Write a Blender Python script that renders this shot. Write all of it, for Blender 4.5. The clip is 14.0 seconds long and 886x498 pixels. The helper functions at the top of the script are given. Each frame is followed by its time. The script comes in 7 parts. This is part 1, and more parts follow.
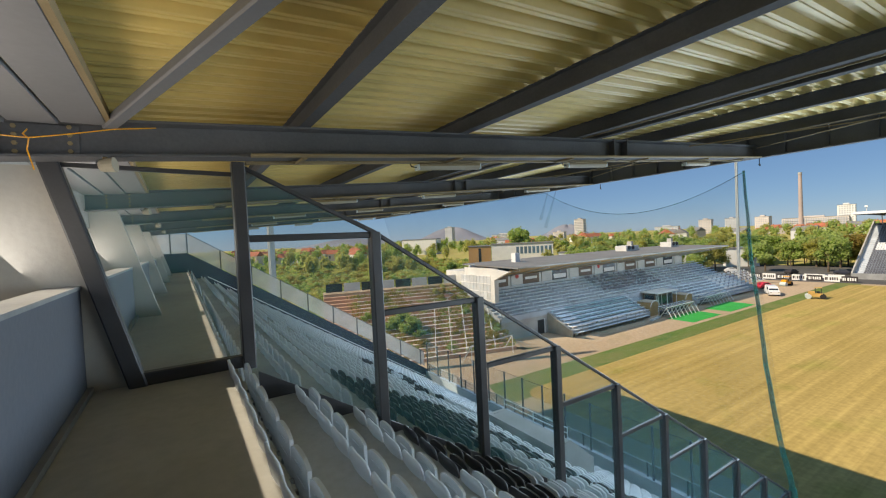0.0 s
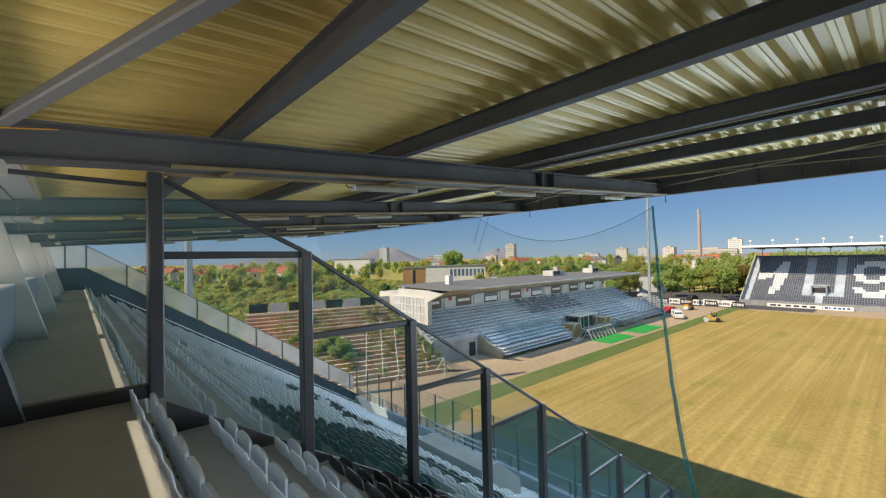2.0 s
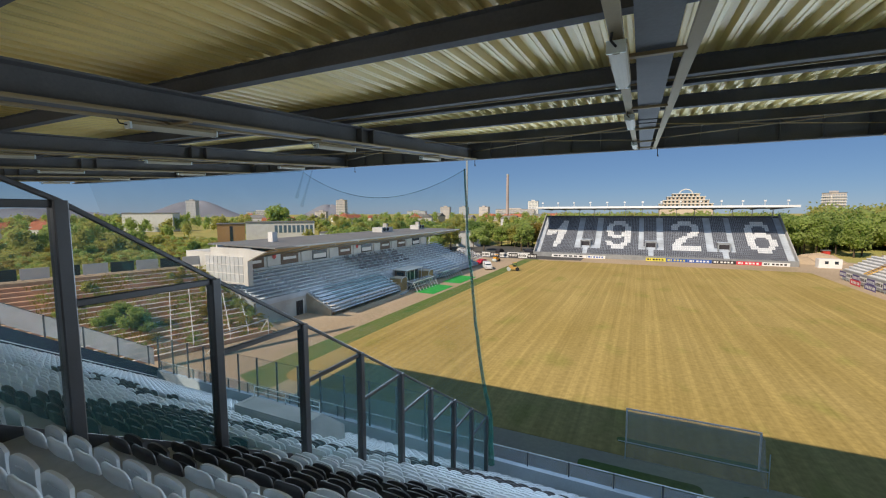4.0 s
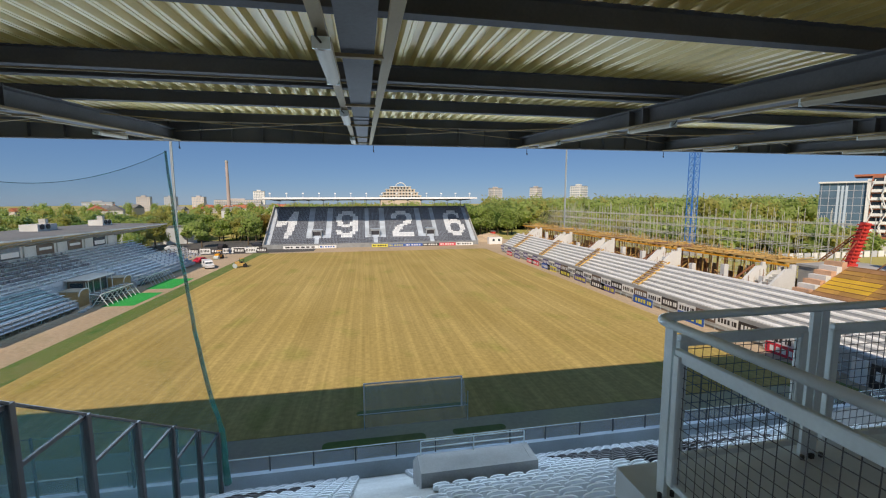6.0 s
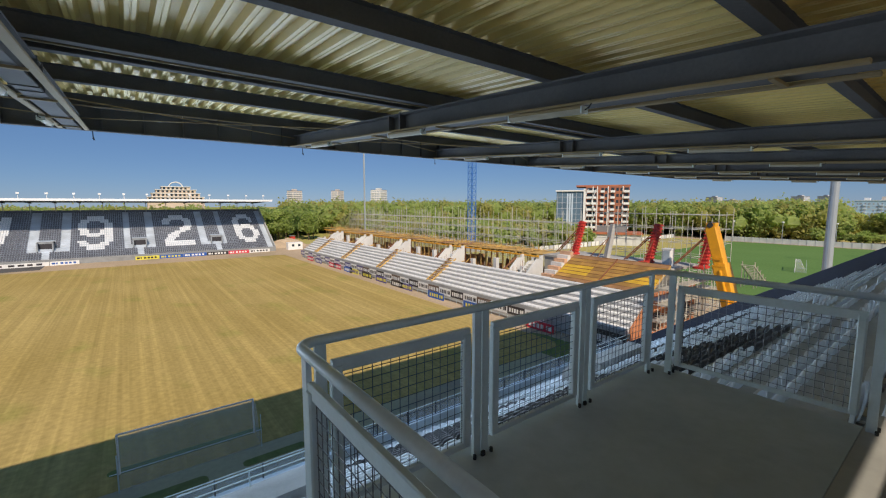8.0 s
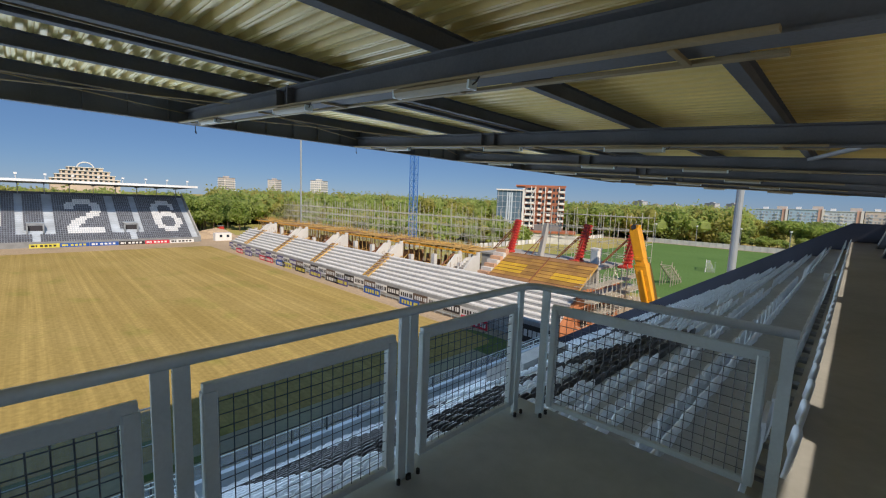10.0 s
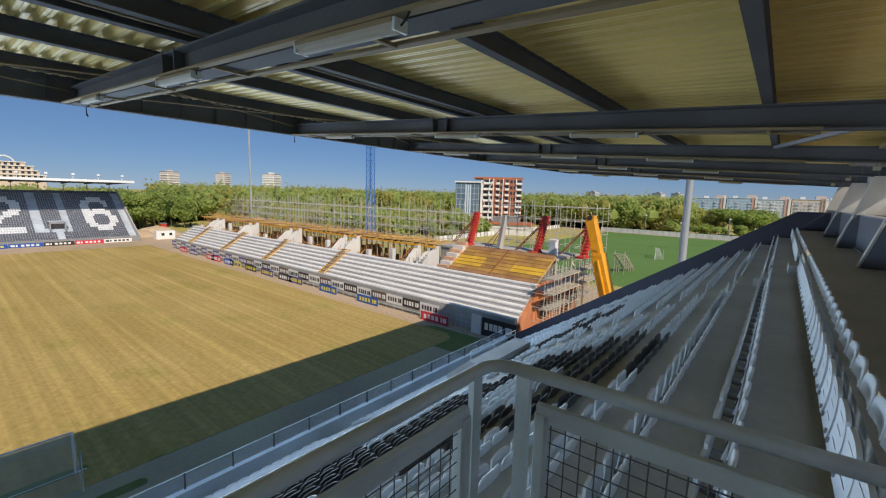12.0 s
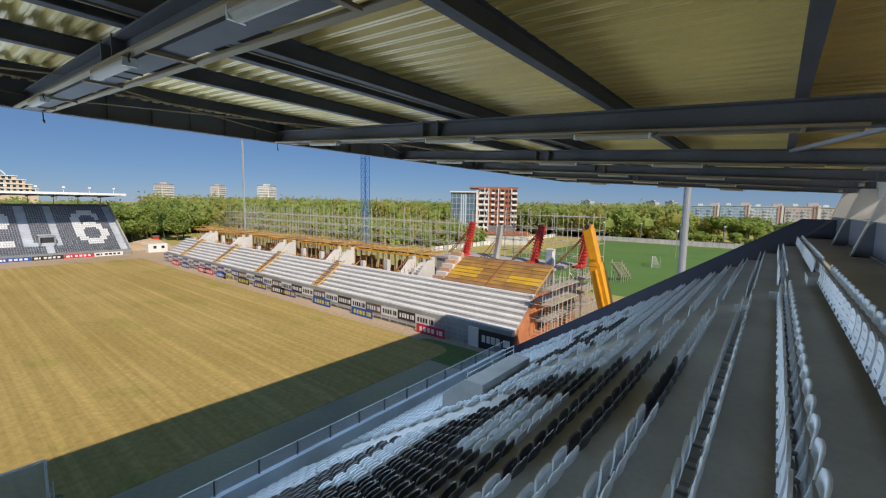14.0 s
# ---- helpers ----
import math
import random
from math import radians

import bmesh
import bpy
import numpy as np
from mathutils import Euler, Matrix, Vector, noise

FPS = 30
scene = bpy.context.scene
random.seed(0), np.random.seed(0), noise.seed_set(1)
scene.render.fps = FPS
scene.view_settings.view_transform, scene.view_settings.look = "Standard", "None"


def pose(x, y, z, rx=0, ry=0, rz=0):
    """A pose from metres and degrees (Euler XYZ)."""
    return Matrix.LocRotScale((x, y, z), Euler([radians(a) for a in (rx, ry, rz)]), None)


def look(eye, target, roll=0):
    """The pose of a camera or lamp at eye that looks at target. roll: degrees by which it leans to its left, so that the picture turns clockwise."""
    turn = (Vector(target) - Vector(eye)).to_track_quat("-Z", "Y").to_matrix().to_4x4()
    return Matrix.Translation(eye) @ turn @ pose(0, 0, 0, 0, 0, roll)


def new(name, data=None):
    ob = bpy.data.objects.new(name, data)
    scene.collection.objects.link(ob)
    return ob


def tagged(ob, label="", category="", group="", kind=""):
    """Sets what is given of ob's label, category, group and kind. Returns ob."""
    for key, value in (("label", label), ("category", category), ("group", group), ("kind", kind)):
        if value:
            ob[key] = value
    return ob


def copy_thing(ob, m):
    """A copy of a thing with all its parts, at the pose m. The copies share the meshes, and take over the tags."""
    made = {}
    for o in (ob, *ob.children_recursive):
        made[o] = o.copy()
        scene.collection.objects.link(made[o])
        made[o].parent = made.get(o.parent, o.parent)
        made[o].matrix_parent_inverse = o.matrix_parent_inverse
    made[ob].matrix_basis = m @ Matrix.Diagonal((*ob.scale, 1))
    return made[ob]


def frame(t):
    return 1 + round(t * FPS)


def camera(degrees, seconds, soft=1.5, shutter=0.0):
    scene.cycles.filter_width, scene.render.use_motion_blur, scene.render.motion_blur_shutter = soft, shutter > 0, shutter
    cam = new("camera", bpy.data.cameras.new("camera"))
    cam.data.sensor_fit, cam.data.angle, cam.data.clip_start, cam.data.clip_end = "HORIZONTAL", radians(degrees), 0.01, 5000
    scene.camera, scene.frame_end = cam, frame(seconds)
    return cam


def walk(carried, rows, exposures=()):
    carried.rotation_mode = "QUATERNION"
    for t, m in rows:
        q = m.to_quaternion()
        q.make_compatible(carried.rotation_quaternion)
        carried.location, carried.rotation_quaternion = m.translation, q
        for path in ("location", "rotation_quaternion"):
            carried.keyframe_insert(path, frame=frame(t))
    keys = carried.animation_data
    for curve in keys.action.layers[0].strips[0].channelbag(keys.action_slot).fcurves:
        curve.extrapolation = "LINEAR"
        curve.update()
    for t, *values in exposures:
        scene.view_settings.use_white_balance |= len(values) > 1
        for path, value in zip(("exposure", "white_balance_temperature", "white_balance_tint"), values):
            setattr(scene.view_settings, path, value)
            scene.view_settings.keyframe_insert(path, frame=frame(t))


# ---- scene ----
cam = camera(93.9, 14.0, 1.15)
PATH = [
    (0, (-3.700, -29.768, 15.834), (-5.386, -28.694, 15.780), -2.8),
    (0.5, (-3.690, -29.783, 15.847), (-5.375, -28.706, 15.853), -2.2),
    (1, (-3.684, -29.790, 15.852), (-5.337, -28.666, 15.904), -1.8),
    (1.5, (-3.682, -29.795, 15.870), (-5.275, -28.589, 15.944), -1.3),
    (2, (-3.674, -29.782, 15.855), (-5.169, -28.454, 15.893), -1.2),
    (2.2, (-3.660, -29.779, 15.846), (-5.119, -28.411, 15.863), -0.9),
    (4.3, (-3.325, -29.733, 15.828), (-4.018, -27.867, 15.631), -0.2),
    (4.5, (-3.307, -29.728, 15.83), (-3.879, -27.822, 15.627), -0.2),
    (5, (-3.32, -29.75, 15.827), (-3.539, -27.774, 15.61), -0.2),
    (5.5, (-3.332, -29.777, 15.828), (-3.252, -27.791, 15.603), -0.2),
    (6, (-3.28, -29.766, 15.825), (-2.915, -27.813, 15.596), -0.2),
    (6.5, (-3.135, -29.78, 15.825), (-2.493, -27.899, 15.607), 0.1),
    (7, (-2.931, -29.812, 15.828), (-2.068, -28.019, 15.619), -0.0),
    (7.5, (-2.693, -29.771, 15.817), (-1.633, -28.088, 15.606), -0.1),
    (8, (-2.364, -29.639, 15.812), (-1.16, -28.057, 15.597), -0.0),
    (8.5, (-2.056, -29.601, 15.775), (-0.771, -28.084, 15.555), 0.4),
    (10.8, (-0.625, -29.175, 15.796), (0.819, -27.812, 15.555), 1.9),
    (11, (-0.52, -29.075, 15.8), (0.931, -27.72, 15.556), 1.6),
    (11.5, (-0.25, -28.869, 15.8), (1.239, -27.558, 15.547), 1.5),
    (12, (0.068, -28.688, 15.823), (1.604, -27.435, 15.561), 1.5),
    (12.5, (0.293, -28.461, 15.801), (1.863, -27.251, 15.531), 1.5),
    (13, (0.488, -28.309, 15.795), (2.066, -27.11, 15.53), 1.4),
    (13.5, (0.724, -28.25, 15.812), (2.293, -27.034, 15.568), 1.3),
    (14, (0.82, -28.187, 15.819), (2.372, -26.944, 15.605), 1.0),
]
walk(cam, [(t, look(eye, target, roll)) for t, eye, target, roll in PATH], [(0.0, 0.56, 7150, 14), (1.5, 0.54, 7050, 13), (4.5, 0.20, 6700, 16), (14.0, 0.18, 6500, 17)])

# ---- light ----
SUN_DIR = Vector((8.0, 19.9, -18.5)).normalized()
world = bpy.data.worlds.new("world")
scene.world = world
world.use_nodes = True
wn = world.node_tree
sky = wn.nodes.new("ShaderNodeTexSky")
sky.sky_type, sky.sun_disc = "NISHITA", False
sky.sun_elevation, sky.sun_rotation = math.asin(-SUN_DIR.z), math.atan2(-SUN_DIR.x, -SUN_DIR.y)
sky.altitude, sky.air_density, sky.dust_density, sky.ozone_density = 400.0, 0.8, 0.0, 8.0
# half of the sky's light is an even autumn haze
haze = wn.nodes.new("ShaderNodeMix")
haze.data_type = "RGBA"
haze.inputs[0].default_value = 0.48
haze.inputs[7].default_value = (1.75, 3.85, 7.1, 1.0)
wn.links.new(sky.outputs[0], haze.inputs[6])
wn.links.new(haze.outputs[2], wn.nodes["Background"].inputs[0])
wn.nodes["Background"].inputs[1].default_value = 0.057
sun = new("sun", bpy.data.lights.new("sun", "SUN"))
sun.data.energy, sun.data.angle, sun.data.color = 3.8, radians(0.53), (1.0, 0.90, 0.72)
sun.rotation_mode = "QUATERNION"
sun.rotation_quaternion = SUN_DIR.to_track_quat("-Z", "Y")
# fill lamp added in the stand's open front, for sky and bright ground
opening = new("opening_light", bpy.data.lights.new("opening_light", "AREA"))
opening.data.shape, opening.data.size, opening.data.size_y = "RECTANGLE", 66.0, 6.0
opening.data.energy, opening.data.color = 5600.0, (0.58, 0.80, 1.0)
opening.matrix_world = look((-3.0, -10.6, 13.6), (-3.0, -27.0, 7.4))
# fill lamps added in the slot behind the walkway, for sunny ground and sky
# western lamp is stronger only to brighten the roof on that side
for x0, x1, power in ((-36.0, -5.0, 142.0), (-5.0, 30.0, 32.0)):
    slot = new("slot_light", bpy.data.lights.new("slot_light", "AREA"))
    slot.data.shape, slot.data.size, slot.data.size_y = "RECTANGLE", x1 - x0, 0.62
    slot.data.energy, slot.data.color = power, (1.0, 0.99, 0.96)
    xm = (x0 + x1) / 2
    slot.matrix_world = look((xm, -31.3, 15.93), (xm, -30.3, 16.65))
# fill lamps added in the open fronts of the old stand and far stand
old_front = new("old_front_light", bpy.data.lights.new("old_front_light", "AREA"))
old_front.data.shape, old_front.data.size, old_front.data.size_y = "RECTANGLE", 64.0, 7.0
old_front.data.energy, old_front.data.color = 1500.0, (0.58, 0.79, 1.0)
far_front = new("far_front_light", bpy.data.lights.new("far_front_light", "AREA"))
far_front.data.shape, far_front.data.size, far_front.data.size_y = "RECTANGLE", 72.0, 11.0
far_front.data.energy, far_front.data.color = 1700.0, (0.58, 0.79, 1.0)
far_front.matrix_world = look((0.0, 114.0, 10.5), (0.0, 134.0, 10.0))
old_front.matrix_world = look((-44.6, 46.0, 8.2), (-54.0, 46.0, 3.6))

# ---- materials ----


def mat(name, base, rough=0.6, metal=0.0, var=0.12, scale=0.8, fine=18.0, bump=0.15, island=0.0, obj=0.0, tint=None, spec=0.5, stretch=None):
    """A painted or mineral surface: broad stains, fine grain, a little relief."""
    m = bpy.data.materials.new(name)
    m.use_nodes = True
    nt = m.node_tree
    N, L = nt.nodes, nt.links
    p = N["Principled BSDF"]
    p.inputs["Roughness"].default_value, p.inputs["Metallic"].default_value = rough, metal
    p.inputs["Specular IOR Level"].default_value = spec
    geo = N.new("ShaderNodeNewGeometry")
    src = geo.outputs["Position"]
    if stretch:
        mp = N.new("ShaderNodeMapping")
        mp.inputs["Scale"].default_value = stretch
        L.new(src, mp.inputs[0])
        src = mp.outputs[0]
    n1, n2 = N.new("ShaderNodeTexNoise"), N.new("ShaderNodeTexNoise")
    n1.inputs["Scale"].default_value, n1.inputs["Detail"].default_value = scale, 5
    n2.inputs["Scale"].default_value, n2.inputs["Detail"].default_value = fine, 4
    L.new(src, n1.inputs["Vector"])
    L.new(src, n2.inputs["Vector"])
    r1 = N.new("ShaderNodeValToRGB")
    r1.color_ramp.elements[0].position, r1.color_ramp.elements[1].position = 0.3, 0.7
    dark = [c * (1 - var) for c in base]
    lite = [min(1, c * (1 + var)) for c in (tint or base)]
    r1.color_ramp.elements[0].color, r1.color_ramp.elements[1].color = (*dark, 1), (*lite, 1)
    L.new(n1.outputs[0], r1.inputs[0])
    mr = N.new("ShaderNodeMapRange")
    mr.inputs[3].default_value, mr.inputs[4].default_value = 1 - var * 0.8, 1 + var * 0.8
    L.new(n2.outputs[0], mr.inputs[0])
    val = mr.outputs[0]
    for amount, node, sock in ((island, "ShaderNodeNewGeometry", "Random Per Island"), (obj, "ShaderNodeObjectInfo", "Random")):
        if amount:
            g = N.new(node)
            k = N.new("ShaderNodeMapRange")
            k.inputs[3].default_value, k.inputs[4].default_value = 1 - amount, 1 + amount
            L.new(g.outputs[sock], k.inputs[0])
            mu = N.new("ShaderNodeMath")
            mu.operation = "MULTIPLY"
            L.new(val, mu.inputs[0])
            L.new(k.outputs[0], mu.inputs[1])
            val = mu.outputs[0]
    mix = N.new("ShaderNodeVectorMath")
    mix.operation = "SCALE"
    L.new(r1.outputs[0], mix.inputs[0])
    L.new(val, mix.inputs["Scale"])
    L.new(mix.outputs[0], p.inputs["Base Color"])
    rr = N.new("ShaderNodeMapRange")
    rr.inputs[3].default_value, rr.inputs[4].default_value = max(0.02, rough - 0.1), min(1, rough + 0.1)
    L.new(n1.outputs[0], rr.inputs[0])
    L.new(rr.outputs[0], p.inputs["Roughness"])
    if bump:
        b = N.new("ShaderNodeBump")
        b.inputs["Strength"].default_value, b.inputs["Distance"].default_value = bump, 0.02
        L.new(n2.outputs[0], b.inputs["Height"])
        L.new(b.outputs[0], p.inputs["Normal"])
    return m


def veil(name, color, cover, rough=0.8):
    """Fine netting: threads too thin to tell apart, that cover a part of the view."""
    m = bpy.data.materials.new(name)
    m.use_nodes = True
    nt = m.node_tree
    N, L = nt.nodes, nt.links
    p, out = N["Principled BSDF"], N["Material Output"]
    p.inputs["Base Color"].default_value, p.inputs["Roughness"].default_value = (*color, 1), rough
    tr, mx, no, mr = N.new("ShaderNodeBsdfTransparent"), N.new("ShaderNodeMixShader"), N.new("ShaderNodeTexNoise"), N.new("ShaderNodeMapRange")
    geo = N.new("ShaderNodeNewGeometry")
    no.inputs["Scale"].default_value = 0.7
    L.new(geo.outputs["Position"], no.inputs["Vector"])
    mr.inputs[3].default_value, mr.inputs[4].default_value = cover * 0.6, cover * 1.4
    L.new(no.outputs[0], mr.inputs[0])
    L.new(mr.outputs[0], mx.inputs[0])
    L.new(tr.outputs[0], mx.inputs[1])
    L.new(p.outputs[0], mx.inputs[2])
    L.new(mx.outputs[0], out.inputs[0])
    return m


def glass(name, color, cover=0.25, rough=0.25):
    m = veil(name, color, cover, rough)
    return m


def turf(name, a, b, c, lines, patch=0.09):
    """Ground cover: broad patches of three colours, drill lines along y every `lines` metres, fine grain."""
    m = bpy.data.materials.new(name)
    m.use_nodes = True
    nt = m.node_tree
    N, L = nt.nodes, nt.links
    p = N["Principled BSDF"]
    p.inputs["Roughness"].default_value, p.inputs["Specular IOR Level"].default_value = 0.95, 0.1
    geo = N.new("ShaderNodeNewGeometry")

    def noise_at(sx, sy, sc, detail=4):
        mp, no = N.new("ShaderNodeMapping"), N.new("ShaderNodeTexNoise")
        mp.inputs["Scale"].default_value = (sx, sy, 1)
        no.inputs["Scale"].default_value, no.inputs["Detail"].default_value = sc, detail
        L.new(geo.outputs["Position"], mp.inputs[0])
        L.new(mp.outputs[0], no.inputs["Vector"])
        return no.outputs[0]

    def ramp(fac, lo, hi, c0, c1):
        r = N.new("ShaderNodeValToRGB")
        r.color_ramp.elements[0].position, r.color_ramp.elements[1].position = lo, hi
        r.color_ramp.elements[0].color, r.color_ramp.elements[1].color = c0, c1
        L.new(fac, r.inputs[0])
        return r.outputs[0]

    def mixc(fac, x, y, kind="MIX"):
        k = N.new("ShaderNodeMixRGB")
        k.blend_type = kind
        if hasattr(fac, "is_linked"):
            L.new(fac, k.inputs[0])
        else:
            k.inputs[0].default_value = fac
        L.new(x, k.inputs[1])
        L.new(y, k.inputs[2])
        return k.outputs[0]

    one, zero = (1, 1, 1, 1), (0, 0, 0, 1)
    base = ramp(noise_at(1, 0.6, patch), 0.35, 0.65, (*a, 1), (*b, 1))
    green = ramp(noise_at(1.4, 0.8, patch * 1.7), 0.56, 0.74, zero, one)
    rgb = N.new("ShaderNodeRGB")
    rgb.outputs[0].default_value = (*c, 1)
    col = mixc(green, base, rgb.outputs[0])
    if lines:
        streak = ramp(noise_at(1 / lines, 0.012, 1.0, 3), 0.45, 0.72, (0.94, 0.94, 0.92, 1), (1.20, 1.20, 1.20, 1))
        fine = ramp(noise_at(4.5 / lines, 0.03, 1.0, 2), 0.3, 0.7, (0.92, 0.92, 0.9, 1), (1.07, 1.07, 1.07, 1))
        col = mixc(1.0, mixc(1.0, col, streak, "MULTIPLY"), fine, "MULTIPLY")
    grain = ramp(noise_at(1, 1, 2.2, 6), 0.25, 0.75, (0.8, 0.8, 0.78, 1), (1.15, 1.15, 1.15, 1))
    col = mixc(1.0, col, grain, "MULTIPLY")
    L.new(col, p.inputs["Base Color"])
    bp = N.new("ShaderNodeBump")
    bp.inputs["Strength"].default_value, bp.inputs["Distance"].default_value = 0.4, 0.05
    L.new(noise_at(1, 1, 9, 4), bp.inputs["Height"])
    L.new(bp.outputs[0], p.inputs["Normal"])
    return m


STEEL = mat("charcoal painted steel", (0.105, 0.107, 0.114), 0.8, 0, 0.2, 0.7, 30, 0.05, spec=0.1)
FENCE = mat("black painted steel", (0.040, 0.040, 0.044), 0.4, 0, 0.2, 1.5, 40, 0.04)
GALV = mat("grey-green painted rail", (0.50, 0.575, 0.58), 0.45, 0.0, 0.12, 3.0, 60, 0.06)
WIRE = mat("galvanised wire", (0.10, 0.11, 0.12), 0.5, 0.4, 0.1, 3, 60, 0)
TRAY = mat("pale zinc cable tray", (0.24, 0.185, 0.105), 0.75, 0.0, 0.1, 2, 40, 0.03, spec=0.15)
LAMP = mat("frosted lamp cover", (0.32, 0.29, 0.225), 0.6, 0, 0.05, 4, 40, 0, spec=0.2)
SHEET = mat("cream coated roof sheet", (0.67, 0.505, 0.17), 0.5, 0, 0.1, 0.5, 14, 0.05, stretch=(2.0, 0.4, 1))
SOFFIT = mat("grey soffit panel", (0.16, 0.16, 0.17), 0.55, 0, 0.1, 0.6, 20, 0.05)
CONC = mat("grey cast concrete", (0.26, 0.27, 0.27), 0.75, 0, 0.18, 0.7, 16, 0.25)
STEP = mat("blue-grey sealed concrete step", (0.41, 0.43, 0.43), 0.6, 0, 0.2, 0.5, 12, 0.2)
LEDGE = mat("pale blue-grey coping", (0.40, 0.48, 0.54), 0.6, 0, 0.15, 0.5, 12, 0.15)
# window colour paled to carry the haze of the distance
FARWIN = mat("haze-tinted distant windows", (0.33, 0.37, 0.43), 0.4, 0, 0.2, 0.1, 2, 0)
FLOOR = mat("dark sealed concrete floor", (0.38, 0.38, 0.35), 0.55, 0, 0.2, 0.45, 10, 0.15)
PLATF = mat("worn grey platform concrete", (0.41, 0.46, 0.47), 0.55, 0, 0.2, 0.45, 10, 0.15)
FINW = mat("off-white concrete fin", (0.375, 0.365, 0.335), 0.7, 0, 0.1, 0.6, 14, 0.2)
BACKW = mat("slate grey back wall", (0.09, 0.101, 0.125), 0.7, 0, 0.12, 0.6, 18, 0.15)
NAVY = mat("dark navy parapet", (0.022, 0.026, 0.045), 0.55, 0, 0.2, 0.6, 14, 0.1)
SEATW = mat("white plastic seat", (0.63, 0.68, 0.72), 0.38, 0, 0.06, 2.0, 60, 0.03, island=0.06, obj=0.05)
SEATB = mat("black plastic seat", (0.042, 0.042, 0.047), 0.42, 0, 0.15, 2.0, 60, 0.03, island=0.15)
SEATG = mat("charcoal plastic seat", (0.124, 0.13, 0.15), 0.5, 0, 0.15, 2.0, 60, 0.0, island=0.25)
SEATL = mat("bright white plastic seat", (0.78, 0.78, 0.77), 0.45, 0, 0.06, 2.0, 60, 0.0, island=0.05)
BRACKET = mat("seat bracket steel", (0.30, 0.31, 0.32), 0.4, 0.4, 0.1, 3, 50, 0)
WHITE = mat("white paint", (0.80, 0.80, 0.78), 0.5, 0, 0.06, 0.5, 12, 0.05)
OFFW = mat("weathered white render", (0.64, 0.64, 0.61), 0.75, 0, 0.14, 0.35, 9, 0.15)
PALE = mat("pale concrete terrace", (0.66, 0.66, 0.64), 0.75, 0, 0.12, 0.25, 8, 0.2)
RAWC = mat("raw grey concrete", (0.42, 0.41, 0.38), 0.8, 0, 0.18, 0.3, 8, 0.25)
TIMBER = mat("yellow formwork timber", (0.52, 0.33, 0.10), 0.65, 0, 0.25, 0.8, 16, 0.1, island=0.25)
PLYB = mat("brown formwork ply", (0.32, 0.17, 0.07), 0.6, 0, 0.25, 0.5, 12, 0.1, island=0.15)
PLYO = mat("golden formwork ply", (0.36, 0.19, 0.055), 0.55, 0, 0.22, 0.45, 12, 0.1, tint=(0.42, 0.24, 0.05), obj=0.2)
PLYY = mat("yellow formwork ply", (0.62, 0.38, 0.03), 0.55, 0, 0.15, 0.5, 12, 0.1)
RUST = mat("rusty reinforcement", (0.26, 0.11, 0.05), 0.8, 0.1, 0.3, 1.0, 20, 0.1)
REDF = mat("red steel formwork", (0.55, 0.045, 0.03), 0.5, 0, 0.2, 1.0, 20, 0.05)
ORANGE = mat("raw orange brick infill", (0.50, 0.20, 0.09), 0.85, 0, 0.2, 0.6, 10, 0.2)
YELLOW = mat("yellow machine paint", (0.80, 0.36, 0.01), 0.4, 0, 0.1, 0.8, 16, 0.03)
CRANEB = mat("blue crane paint", (0.03, 0.16, 0.50), 0.45, 0, 0.1, 0.8, 16, 0)
POLEM = mat("grey galvanised mast", (0.38, 0.42, 0.45), 0.45, 0.3, 0.06, 0.5, 10, 0)
SCAFF = mat("galvanised scaffold tube", (0.58, 0.57, 0.50), 0.5, 0.35, 0.1, 0.6, 10, 0)
PLANK = mat("scaffold boards", (0.40, 0.36, 0.28), 0.8, 0, 0.2, 0.6, 12, 0.1, island=0.2)
BRICKR = mat("red-brown cladding", (0.36, 0.13, 0.07), 0.7, 0, 0.12, 0.2, 6, 0.05)
WINDOW = mat("dark window glass", (0.03, 0.045, 0.06), 0.12, 0, 0.1, 0.2, 3, 0)
BLUEGL = mat("blue-grey curtain glass", (0.11, 0.18, 0.25), 0.15, 0, 0.2, 0.15, 3, 0)
PALEG = mat("pale milky glass", (0.55, 0.58, 0.60), 0.25, 0, 0.12, 0.5, 6, 0, obj=0.12)
ROOFT = mat("grey flat roof felt", (0.21, 0.21, 0.21), 0.85, 0, 0.15, 0.25, 6, 0.1)
ROOFR = mat("red roof tiles", (0.42, 0.14, 0.07), 0.8, 0, 0.2, 0.3, 6, 0.1)
OCHRE = mat("ochre soffit boards", (0.45, 0.30, 0.13), 0.7, 0, 0.15, 0.4, 10, 0.05)
BENCH = mat("weathered grey bench slats", (0.74, 0.81, 0.86), 0.7, 0, 0.15, 0.4, 10, 0.1, island=0.15)
OLDS = mat("bleached grey stand concrete", (0.44, 0.48, 0.52), 0.8, 0, 0.2, 0.3, 8, 0.2)
OLDP = mat("sun-bleached terrace planks", (0.84, 0.77, 0.71), 0.8, 0, 0.2, 0.5, 9, 0.15, obj=0.15)
OLDC = mat("old stained concrete", (0.62, 0.37, 0.23), 0.85, 0, 0.3, 0.4, 9, 0.3)
BROWN = mat("dark brown box panels", (0.16, 0.11, 0.08), 0.7, 0, 0.15, 0.6, 10, 0.1)
RUBBER = mat("black rubber", (0.02, 0.02, 0.02), 0.8, 0, 0.1, 2, 20, 0.05)
CARW = mat("white car paint", (0.80, 0.81, 0.82), 0.25, 0, 0.04, 1, 20, 0)
ADW = mat("white board", (0.78, 0.78, 0.76), 0.5, 0, 0.06, 0.6, 10, 0)
ADK = mat("near-black board", (0.035, 0.03, 0.032), 0.5, 0, 0.1, 0.6, 10, 0)
